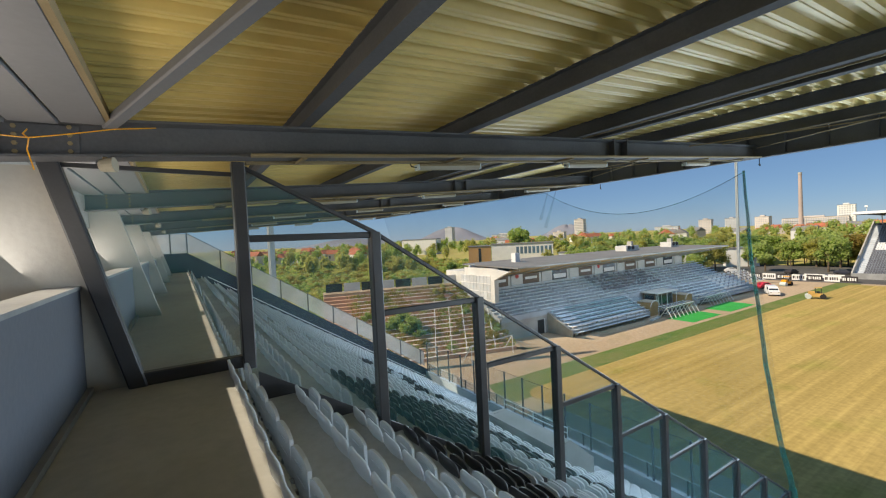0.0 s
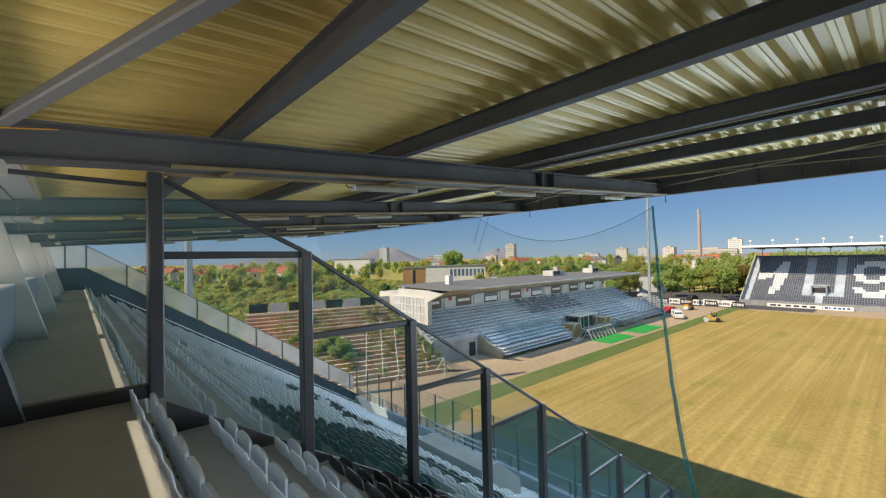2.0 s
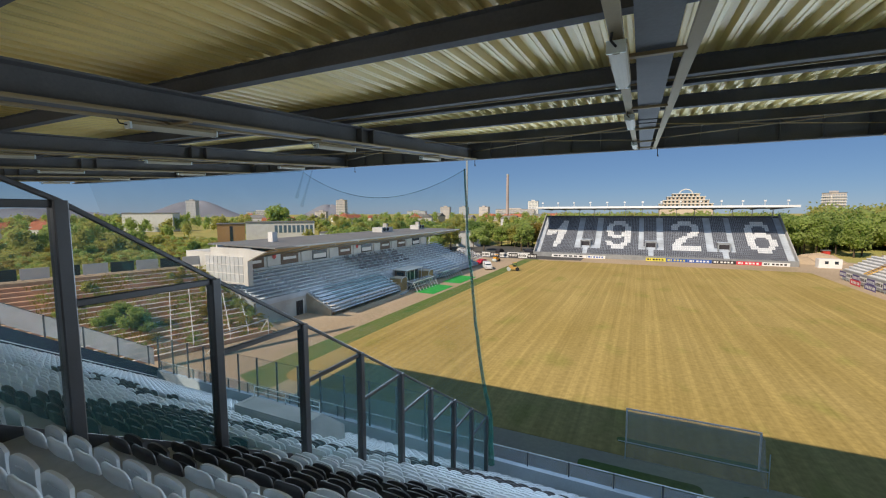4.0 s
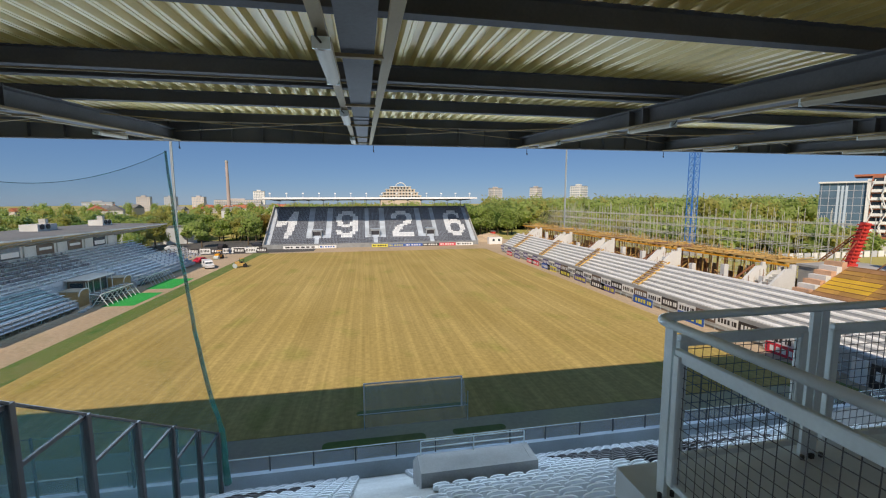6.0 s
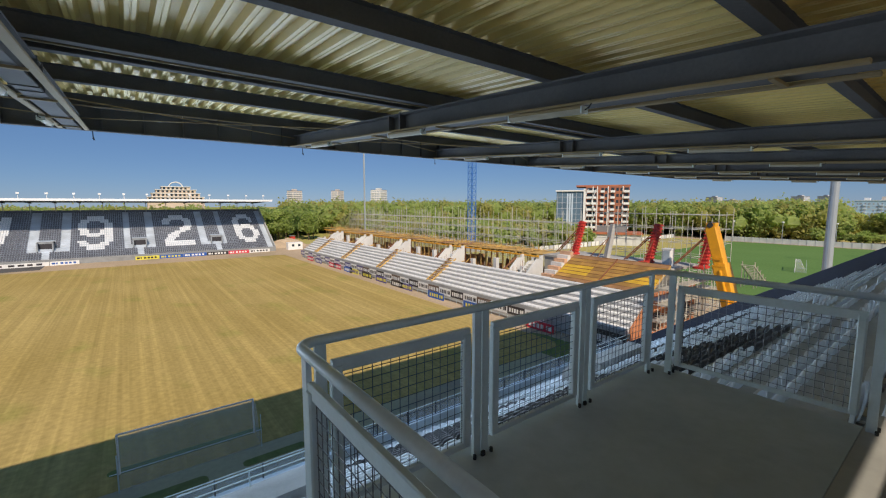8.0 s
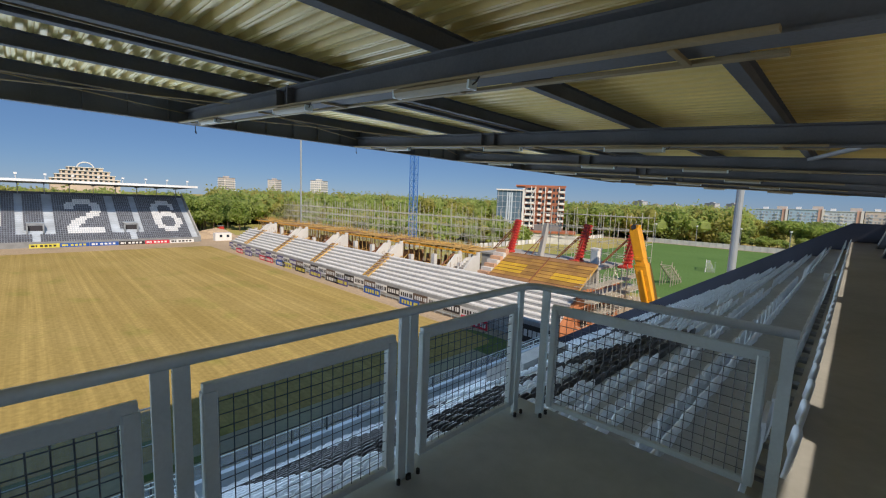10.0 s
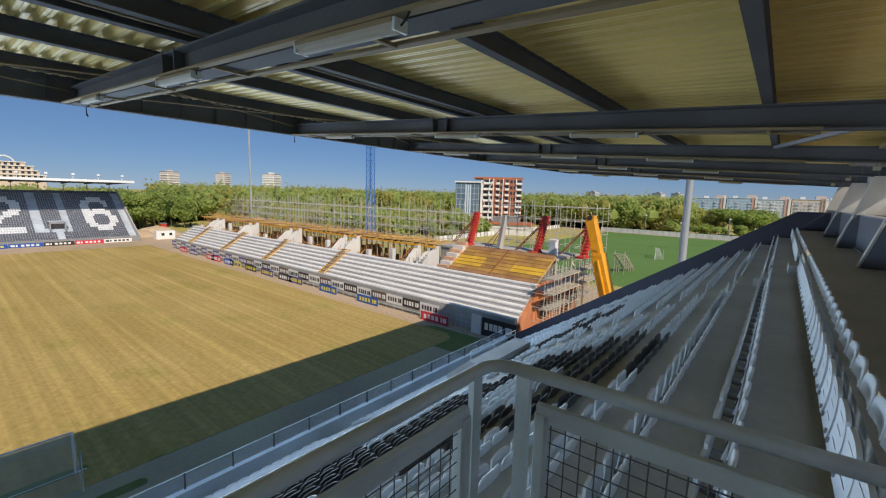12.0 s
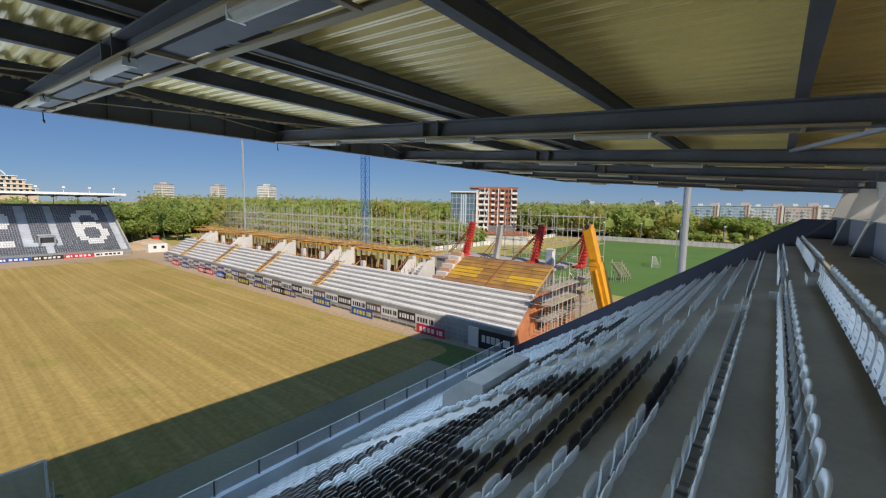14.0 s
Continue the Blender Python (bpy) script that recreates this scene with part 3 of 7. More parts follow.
g.poly([(FX, -30.80, 16.8), (FX, -29.05, 16.75), (FX, -29.05, FL + 0.1), (FX, -30.17, FL + 0.1)])
part("fence_net", g, NETF, fence, "fine dark netting stretched over the fence")

# hanging safety net with hooks on the roof edge
net = thing("safety_net", "fine dark green safety net hanging from the roof edge", "net")
HY = RY1 - 0.03
cols, rws = 24, 10
for x0, x1, sag in ((-9.45, -17.65, 1.15), (-17.65, -36.0, 0.0)):
    g, rope, last = Geo(), Geo(), None
    for i in range(cols + 1):
        u = i / cols
        x = x0 + (x1 - x0) * u
        top = 17.42 + (0.3 * u if sag else 0.3) - sag * 4 * u * (1 - u)
        for j in range(rws + 1):
            w = j / rws
            y = HY + (yf + 0.1 - HY) * w
            g.v.append((x + 0.15 * math.sin(5 * w + 3 * u) * (0 < i < cols), y + 0.2 * math.sin(9 * u) * w * (1 - w), top + (3.9 - top) * w))
        if last:
            rope.tube(last, (x, HY, top), 0.010, 4)
        last = (x, HY, top)
    g.f = [(i * (rws + 1) + j, (i + 1) * (rws + 1) + j, (i + 1) * (rws + 1) + j + 1, i * (rws + 1) + j + 1) for i in range(cols) for j in range(rws)]
    part("netting", g, NETG, net, smooth=True)
    part("top_rope", rope, NETROPE, net)
g = Geo()
random.seed(4)
pts = []
for j in range(17):
    w = j / 16
    pts.append((FX - 0.03 + random.uniform(-0.03, 0.03), HY + (-11.9 - HY) * w - 0.55 * math.sin(math.pi * w), 17.45 + (6.3 - 17.45) * w))
for j, (a, b) in enumerate(zip(pts, pts[1:])):
    g.tube(a, b, 0.035 + 0.055 * j / 16, 7, 0.035 + 0.055 * (j + 1) / 16)
for a, b in (((-17.0, HY, 17.72), (-17.9, HY + 0.2, 16.1)), ((-17.5, HY, 17.72), (-18.2, HY + 0.2, 16.5))):
    part("fold", Geo().tube(a, b, 0.03, 6, 0.09), NETG, net, "loose fold of netting under the roof edge")
for a, b in (((FX, -11.95, 6.35), (FX - 0.02, -11.8, 5.0)), ((FX - 0.02, -11.8, 5.0), (FX + 0.03, -11.75, 3.75))):
    g.tube(a, b, 0.12, 8, 0.16)
part("gathered_edge", g, NETROPE, net, "green netting gathered into a rope-like edge")
for bx in (-14.95, -9.4, -3.3, 2.3, 8.0):
    t = thing("hook", "small dark steel hook under the roof edge", "hook", "hooks along the roof edge")
    part("eye", Geo().tube((bx + 0.35, HY, 17.76), (bx + 0.35, HY, 17.58), 0.012, 6), FENCE, t)
    part("tip", Geo().tube((bx + 0.35, HY, 17.58), (bx + 0.37, HY, 17.51), 0.03, 6, 0.012), FENCE, t)

# railing round the platform
rail = thing("platform_railing", "grey-green painted steel railing with wire mesh panels", "railing")
RZ = 15.23
CORN = [(px0 + 0.05, -29.25), (px0 + 0.05, pyf - 0.05), (px1 - 0.06, pyf - 0.05), (px1 + 0.0, -29.33)]


def pipe(points, r, n=18):
    """Round tube along a bent line, with closed ends."""
    g = Geo()
    pts = [Vector(p) for p in points]
    for i, p in enumerate(pts):
        d = (pts[min(i + 1, len(pts) - 1)] - pts[max(i - 1, 0)]).normalized()
        u = d.cross(Vector((0, 0, 1))).normalized()
        w = u.cross(d)
        g.v += [tuple(p + (u * math.cos(2 * math.pi * k / n) + w * math.sin(2 * math.pi * k / n)) * r) for k in range(n)]
    g.f = [(i * n + k, i * n + (k + 1) % n, (i + 1) * n + (k + 1) % n, (i + 1) * n + k) for i in range(len(pts) - 1) for k in range(n)]
    g.f += [tuple(range(n - 1, -1, -1)), tuple(range(len(g.v) - n, len(g.v)))]
    return g


BEND = 0.09
line = [(*CORN[0], RZ)]
for c, a0 in ((CORN[1], 180), (CORN[2], 90)):
    cx = c[0] + (BEND if a0 == 180 else -BEND)
    line += [(cx + BEND * math.cos(radians(a0 - 9 * k)), c[1] - BEND + BEND * math.sin(radians(a0 - 9 * k)), RZ) for k in range(11)]
line.append((*CORN[3], RZ))
part("handrail", pipe(line, 0.0225), GALV, rail, smooth=True)
part("rail_end", Geo().tube((CORN[0][0], CORN[0][1] - 0.004, RZ), (CORN[0][0], CORN[0][1] - 0.012, RZ), 0.025, 16), BRACKET, rail, "pale cap on the rail's end")


def mesh_panel(a, b, z0, z1):
    """Framed wire mesh between two points of the floor plan, with a pair of flat posts."""
    a, b = Vector((*a, 0)), Vector((*b, 0))
    d = (b - a).normalized()
    p = part("mesh_panel", Geo().bar(a + Vector((0, 0, z1)), b + Vector((0, 0, z1)), 0.03, 0.06), GALV, rail)
    part("frame_bar", Geo().bar(a + Vector((0, 0, z0)), b + Vector((0, 0, z0)), 0.03, 0.035), GALV, p)
    for q in (a + d * 0.02, b - d * 0.02):
        part("frame_bar", Geo().bar(q + Vector((0, 0, z0)), q + Vector((0, 0, z1)), 0.05, 0.045), GALV, p)
    g = Geo()
    length = (b - a).length
    for i in range(1, int(length / 0.05)):
        q = a + d * (i * 0.05)
        g.tube(q + Vector((0, 0, z0)), q + Vector((0, 0, z1)), 0.0024, 4)
    for i in range(1, int((z1 - z0) / 0.05)):
        z = Vector((0, 0, z0 + i * 0.05))
        g.tube(a + z, b + z, 0.0024, 4)
    part("wire_mesh", g, WIRE, p, "square wire mesh")


def flat_post(x, y, along):
    w = (0.05, 0.022) if along else (0.022, 0.05)
    p = part("post", Geo().box(x - w[0] / 2, x + w[0] / 2, y - w[1] / 2, y + w[1] / 2, FL, RZ - 0.02), GALV, rail)
    g = Geo()
    for s in (-1, 1):
        g.tube((x + s * 0.035, y - 0.03, FL + 0.004), (x + s * 0.035, y - 0.03, FL + 0.03), 0.011, 6)
    part("bolt", g, RUBBER, p)


fy = pyf - 0.05
stations = [px0 + 0.03, -0.80, 0.21, px1 - 0.06]
for a, b in zip(stations, stations[1:]):
    mesh_panel((a + (0.17 if a < -1 else 0.09), fy), (b - (0.17 if b > 1 else 0.09), fy), FL + 0.1, RZ - 0.13)
for x in stations[1:-1]:
    flat_post(x - 0.03, fy, True)
    flat_post(x + 0.03, fy, True)
flat_post(stations[0] + 0.12, fy, True)
flat_post(stations[-1] - 0.12, fy, True)
flat_post(stations[-1], fy - 0.12, False)
flat_post(stations[0] + 0.02, fy - 0.12, False)
mesh_panel((CORN[1][0], fy - 0.17), (CORN[0][0], CORN[0][1] + 0.06), FL + 0.1, RZ - 0.13)
mesh_panel((CORN[2][0] + 0.01, fy - 0.17), (CORN[3][0], CORN[3][1] + 0.1), FL + 0.1, RZ - 0.13)
flat_post(CORN[0][0], CORN[0][1] + 0.02, False)
flat_post(CORN[3][0], CORN[3][1] + 0.03, False)

# entrance box half way down, with railings
def entrance_box(x0, x1, y0, y1, top):
    t = thing("entrance_box", "pale grey concrete entrance box with rails amid the seats", "entrance", "entrance boxes in the stand", "structure")
    zb = FL - 0.635 * (y1 - Y0) - 1.2
    part("back_wall", Geo().box(x0, x1, y0, y0 + 0.18, zb, top), CONC, t)
    for x in (x0, x1 - 0.18):
        prof = [(y0 + 0.18, zb), (y1, zb), (y1, top - 1.0), (y0 + 0.9, top - 0.01), (y0 + 0.18, top - 0.003)]
        g = Geo().add([(x + d, y, z) for d in (0, 0.18) for y, z in prof], [(4, 3, 2, 1, 0), (5, 6, 7, 8, 9)] + [((i + 1) % 5, i, 5 + i, 5 + (i + 1) % 5) for i in range(5)])
        part("side_wall", g, CONC, t)
    part("cover_slab", Geo().box(x0 + 0.18, x1 - 0.18, y0 + 0.18, y0 + 0.9, top - 0.2, top - 0.02), CONC, t)
    for za in (0.22, 0.42):
        part("rail", Geo().tube((x0 + 0.1, y0 + 0.85, top + za), (x1 - 0.1, y0 + 0.85, top + za), 0.018, 6), GALV, t)
    for x in (x0 + 0.1, (x0 + x1) / 2, x1 - 0.1):
        part("rail_post", Geo().tube((x, y0 + 0.85, top - 0.05), (x, y0 + 0.85, top + 0.42), 0.018, 6), GALV, t)


BOXES = [(-1.95, 1.45, -19.3, -17.2, 8.42), (14.7, 18.9, -19.3, -17.2, 8.42), (-17.3, -13.7, -19.3, -17.2, 8.42)]
for b in BOXES:
    entrance_box(*b)

# front barrier of posts and clear panels
barrier = thing("front_barrier", "clear panel barrier on grey posts along the front", "barrier")
n = int((XR - XL) / 1.9)
for i in range(n):
    xa = XL + 0.3 + i * 1.9
    part("post", Geo().bar((xa, yf + 0.2, 3.4), (xa, yf + 0.2, 4.42), 0.06, 0.08), STEEL, barrier)
    part("panel", Geo().box(xa + 0.06, xa + 1.84, yf + 0.19, yf + 0.205, 3.76, 4.36), PANELB, barrier)
part("top_rail", Geo().tube((XL, yf + 0.2, 4.41), (XR, yf + 0.2, 4.41), 0.02, 6), GALV, barrier)

# tall netting fence on the parapet, west of the divider
nf = thing("net_fence", "dark posts with thin netting on the parapet", "fence")
for i in range(15):
    part("post", Geo().bar((-36.4 + i * 1.78, yf + 0.1, 3.715), (-36.4 + i * 1.78, yf + 0.1, 6.35), 0.09, 0.09), STEEL, nf)
part("top_wire", Geo().tube((-36.4, yf + 0.1, 6.3), (-11.45, yf + 0.1, 6.3), 0.012, 5), FENCE, nf)
part("netting", Geo().poly([(-36.4, yf + 0.1, 3.75), (-9.5, yf + 0.1, 3.75), (-9.5, yf + 0.1, 6.3), (-36.4, yf + 0.1, 6.3)]), NETT, nf)

# end walls
for x, name in ((XL, "wall_west"), (XR, "wall_east")):
    g = Geo()
    drop = 0.27 if x > 0 else 0.0
    prof = [(-31.3, FL + 1.3 - drop), (-29.3, FL + 1.3 - drop), (yf, FL - 0.635 * (yf - Y0) + 1.05 - drop), (yf + 0.28, 3.7), (yf + 0.28, 0), (-31.3, 0)]
    k = len(prof)
    s0, s1 = (x - 0.25, x) if x < 0 else (x, x + 0.25)
    g.add([(s, y, z) for s in (s0, s1) for y, z in prof], [tuple(range(k)), tuple(range(2 * k - 1, k - 1, -1))] + [(i, k + i, k + (i + 1) % k, (i + 1) % k) for i in range(k)])
    single(name, g, NAVY, "dark navy sloping end wall of the stand", "wall", kind="structure")
    if x < 0:
        # white strip added along the inner foot of the west wall
        single("wall_strip", Geo().bar((x + 0.06, -28.2, FL - 0.635 * (-28.2 - Y0) + 0.30), (x + 0.06, yf, FL - 0.635 * (yf - Y0) + 0.30), 0.12, 0.05), WHITE, "white narrow strip along the foot of the end wall", "trim", kind="structure")
screen = thing("end_screen", "hazy clear panels between dark posts on the end wall", "screen")
for i in range(10):
    y = -29.3 + i * 1.95
    ya = min(y + 1.95, yf)
    z, za = FL + 1.3 - 0.64 * (y + 29.3), FL + 1.3 - 0.64 * (ya + 29.3)
    part("post", Geo().bar((XL - 0.1, y, z - 0.1), (XL - 0.1, y, z + 1.35), 0.06, 0.08), STEEL, screen)
    g = Geo().add([(XL - 0.1 + s, p, q) for s in (-0.008, 0.008) for p, q in ((y + 0.05, z), (ya - 0.05, za), (ya - 0.05, za + 1.3), (y + 0.05, z + 1.3))], ((3, 2, 1, 0), (4, 5, 6, 7), (0, 1, 5, 4), (1, 2, 6, 5), (2, 3, 7, 6), (3, 0, 4, 7)))
    part("panel", g, PANEL, screen)
    part("top_rail", Geo().bar((XL - 0.1, y, z + 1.33), (XL - 0.1, ya, za + 1.33), 0.04, 0.04), STEEL, screen)
for i in range(2):
    part("post", Geo().bar((XL - 0.1, -31.2 + i * 0.95, FL + 1.2), (XL - 0.1, -31.2 + i * 0.95, FL + 2.65), 0.06, 0.08), STEEL, screen)
part("panel", Geo().box(XL - 0.108, XL - 0.092, -31.2, -29.35, FL + 1.3, FL + 2.6), PANEL, screen)

# ---- seats ----


def seat_shell(us, nz):
    """Upright back of a folding seat: straight sides, rounded top corners, slightly hollow."""
    g = Geo()
    nx = len(us) - 1
    for s in (0.0, -0.026):
        for j in range(nz + 1):
            for u in us:
                top = 0.655 - 0.075 * abs(u) ** 6
                v = j / nz
                z = 0.15 + (top - 0.15) * v
                w = 0.222 + 0.012 * math.sin(math.pi * v)
                g.v.append((u * w, 0.085 + s + 0.028 * u * u - 0.11 * v + 0.02 * v ** 3, z))
    m, k = nx + 1, (nx + 1) * (nz + 1)
    for j in range(nz):
        for i in range(nx):
            a = j * m + i
            g.f += [(a, a + m, a + m + 1, a + 1), (k + a, k + a + 1, k + a + m + 1, k + a + m)]
    rim = [i for i in range(m)] + [j * m + nx for j in range(1, nz + 1)] + [nz * m + i for i in range(nx - 1, -1, -1)] + [j * m for j in range(nz - 1, 0, -1)]
    g.f += [(rim[i], rim[(i + 1) % len(rim)], k + rim[(i + 1) % len(rim)], k + rim[i]) for i in range(len(rim))]
    return g


NEAR_U = (-1.0, -0.93, -0.8, -0.5, 0.0, 0.5, 0.8, 0.93, 1.0)
FAR_U = (-1.0, -0.82, 0.0, 0.82, 1.0)


def seat_pan(slots):
    """Folded-up seat pan, one plate with eased corners and three slots."""
    g = Geo()
    xs = (-0.215, -0.18, -0.11, 0.0, 0.11, 0.18, 0.215)
    zs = (0.0, 0.03, 0.084, 0.094, 0.174, 0.184, 0.264, 0.274, 0.32, 0.345) if slots else (0.0, 0.03, 0.30, 0.345)
    tilt = Matrix.Translation((0, 0.188, 0.17)) @ Matrix.Diagonal((1, 1, 1.2, 1))
    nx, nz = len(xs), len(zs)
    for y in (-0.014, 0.014):
        g.v += [tuple(tilt @ Vector((x * (1 - 0.04 * (z / 0.345) ** 4), y + 0.5 * (z - 0.2) ** 2 - 0.25 * (z - 0.1) * 0.3, z - 4.0 * abs(x) ** 3 * (z / 0.345) ** 2))) for z in zs for x in xs]
    k = nx * nz

    def kept(i, j):
        if not (0 <= i < nx - 1 and 0 <= j < nz - 1):
            return False
        return not (slots and i in (2, 3) and j in (2, 4, 6))

    for j in range(nz - 1):
        for i in range(nx - 1):
            if not kept(i, j):
                continue
            a, b, c, d = j * nx + i, j * nx + i + 1, (j + 1) * nx + i + 1, (j + 1) * nx + i
            g.f += [(a, b, c, d), (k + d, k + c, k + b, k + a)]
            for p, q, near_cell in ((a, b, (i, j - 1)), (b, c, (i + 1, j)), (c, d, (i, j + 1)), (d, a, (i - 1, j))):
                if not kept(*near_cell):
                    g.f.append((q, p, k + p, k + q))
    return g


def seat_bracket():
    g = Geo()
    for x in (-0.17, 0.17):
        g.box(x - 0.014, x + 0.014, 0.05, 0.235, 0.20, 0.235)
    g.box(-0.25, 0.25, 0.065, 0.10, 0.16, 0.195)
    g.box(-0.02, 0.02, 0.02, 0.09, 0.0, 0.18)
    return g


def is_black(x, row):
    """The dark lettering laid out in the seats."""
    right = {4: ((7.2, 9.7),), 5: ((6.0, 11.0),), 6: ((5.6, 11.5),), 7: ((5.0, 6.9), (9.6, 11.8)), 8: ((4.7, 7.0), (10.2, 12.2)), 9: ((4.4, 7.4), (10.4, 12.5)), 10: ((4.2, 12.0),), 11: ((4.0, 11.2),), 12: ((3.8, 10.5),), 13: ((3.8, 6.9),), 14: ((3.8, 6.9),), 15: ((3.8, 6.9),), 16: ((3.7, 12.0),), 17: ((3.6, 12.4),), 18: ((3.6, 9.5),), 19: ((3.6, 8.2),), 20: ((3.6, 7.2),)}
    left = {4: ((7.7, 13.0),), 5: ((7.0, 13.3),), 6: ((6.7, 13.5),), 7: ((6.3, 8.3), (9.8, 13.8)), 8: ((6.0, 7.9), (12.0, 14.3)), 9: ((5.8, 7.5), (12.6, 15.0)), 10: ((5.8, 7.0), (11.2, 15.0)), 11: ((10.8, 14.0),), 12: ((10.6, 12.0),), 13: ((10.5, 11.5),), 14: ((10.4, 11.2),), 15: ((10.3, 11.2),), 16: ((9.6, 11.2),), 17: ((8.2, 10.8),), 18: ((6.6, 10.4),), 19: ((5.8, 9.8),), 20: ((5.5, 8.5),)}
    u, spans = (x - 0.12, right) if x > 0 else (-x, left)
    if any(a < u < b for a, b in spans.get(row, ())):
        return True
    return 10 <= row <= 13 and 17.5 < u < 24.0 and (row + int(u)) % 5 < 3


near_w = {"seat_back": seat_shell(NEAR_U, 6).mesh("seat_back", SEATW, True), "seat_pan": seat_pan(True).mesh("seat_pan", SEATW), "bracket": seat_bracket().mesh("bracket", BRACKET)}
near_b = {"seat_back": seat_shell(NEAR_U, 6).mesh("seat_back", SEATB, True), "seat_pan": seat_pan(True).mesh("seat_pan", SEATB), "bracket": near_w["bracket"]}


def folding_seat(meshes, label):
    t = thing("folding_seat", label, "seat", "seats of the end stand")
    for name, me in meshes.items():
        part(name, me, None, t)
    return t


seat_w = folding_seat(near_w, "white plastic folding seat, tipped up, on the step")
seat_b = folding_seat(near_b, "black plastic folding seat, tipped up, on the step")
far_back, far_pan = seat_shell(FAR_U, 3).mesh("far_back"), seat_pan(False).mesh("far_pan")
one = Geo()
for me in (far_back, far_pan):
    k = len(one.v)
    one.v += [tuple(v.co) for v in me.vertices]
    one.f += [tuple(k + i for i in p.vertices) for p in me.polygons]
one_mesh = one.mesh("one_seat")
rest_w, rest_b = [], []
used = {"w": False, "b": False}
for row in range(1, ROWS + 1):
    y, z = Y0 + (row - 1) * TREAD, step_z(row)
    for i in range(int((XR - XL - 0.6) / 0.5)):
        x = XL + 0.55 + i * 0.5
        if any(a - 0.24 < x < b + 0.24 and k0 <= row <= k1 for a, b, k0, k1 in AISLES):
            continue
        if row <= 2 and px0 - 0.3 < x < px1 + 0.3 or abs(x - FX) < 0.3:
            continue
        if any(a - 0.3 < x < b + 0.3 and c - 0.6 < y < d + 0.1 for a, b, c, d, e in BOXES):
            continue
        dark = is_black(x, row)
        m = Matrix.Translation((x, y - 0.03, z + 0.0)) @ Euler((0, 0, 0.03 * math.sin(37 * x + 11 * row))).to_matrix().to_4x4()
        if row <= 6 and -9.3 < x < 10.5 or row <= 2 and x < 15 and x > -9.3:
            src, key = (seat_b, "b") if dark else (seat_w, "w")
            if used[key]:
                copy_thing(src, m)
            else:
                src.matrix_world, used[key] = m, True
        else:
            (rest_b if dark else rest_w).append(m)
single("folding_seats_white", repeat(one_mesh, rest_w), SEATW, "rows of white plastic folding seats on the terrace", "seats", "seats of the end stand", "stuff")
single("folding_seats_black", repeat(one_mesh, rest_b), SEATB, "black plastic folding seats forming dark lettering", "seats", "seats of the end stand", "stuff")

# ---- ground and pitch ----
g = Geo()
R, n = 2600.0, 48
g.v = [(0, 0, -0.02)] + [(R * math.cos(2 * math.pi * i / n), R * math.sin(2 * math.pi * i / n), -0.02) for i in range(n)]
g.f = [(0, 1 + i, 1 + (i + 1) % n) for i in range(n)]
single("ground", g, MEADOW, "dry grassy ground reaching to the horizon", "ground", kind="structure")


def patch(name, pts, z, material, label, category="ground"):
    return single(name, Geo().slab(pts, z - 0.05, z), material, label, category, kind="structure")


patch("yard", [(-100, -60), (75, -60), (75, 135), (-100, 135)], -0.008, EARTH, "sandy bare earth round the stadium")


def blob(cx, cy, hx, hy, r, n=6):
    out = []
    for sx, sy, a0 in ((1, 1, 0), (-1, 1, 90), (-1, -1, 180), (1, -1, 270)):
        for i in range(n + 1):
            a = radians(a0 + 90 * i / n)
            out.append((cx + sx * (hx - r) + r * math.cos(a), cy + sy * (hy - r) + r * math.sin(a)))
    return out


patch("verge", [(-38.1, -3.0), (-33.0, -5.0), (-33.0, 106.5), (-37.6, 106.5)], 0.004, VERGE, "worn green and bare strip round the pitch", "verge")
patch("pitch", blob(0.8, 51.2, 35.3, 52.9, 2.0), 0.02, PITCH, "straw-coloured seeded football pitch with drill lines", "pitch")
patch("path", [(36.6, -9.5), (39.4, -9.5), (39.4, 108), (36.6, 108)], 0.008, EARTH, "sandy track beside the pitch", "path")
for y0, y1 in ((40.6, 50.4), (53.6, 64.0)):
    patch("mat", [(-43.3, y0), (-38.75, y0 - 0.2), (-38.75, y1 - 0.6), (-43.6, y1)], 0.03, MATG, "bright green synthetic mat before the dugouts", "mat")
patch("side_field", [(78, -75), (203, -75), (203, 36), (78, 36)], 0.01, ASTRO, "green synthetic training field", "field")
patch("car_park", [(-100, 100), (-20, 108), (-20, 160), (-100, 150)], 0.004, ASPH, "grey asphalt yard with parked cars", "yard")

patch("corner_grass", blob(34.6, -1.6, 2.6, 5.4, 2.0), 0.012, VERGE, "green grass left in the corner by the track", "grass")
patch("apron", [(-36.0, -10.5), (36.0, -10.5), (36.0, -1.0), (-36.0, -1.0)], -0.002, mat("brown trodden earth", (0.42, 0.35, 0.25), 0.95, 0, 0.2, 0.12, 3.0, 0.3, tint=(0.36, 0.33, 0.19)), "trodden brown earth behind the goal line", "ground")

# goals


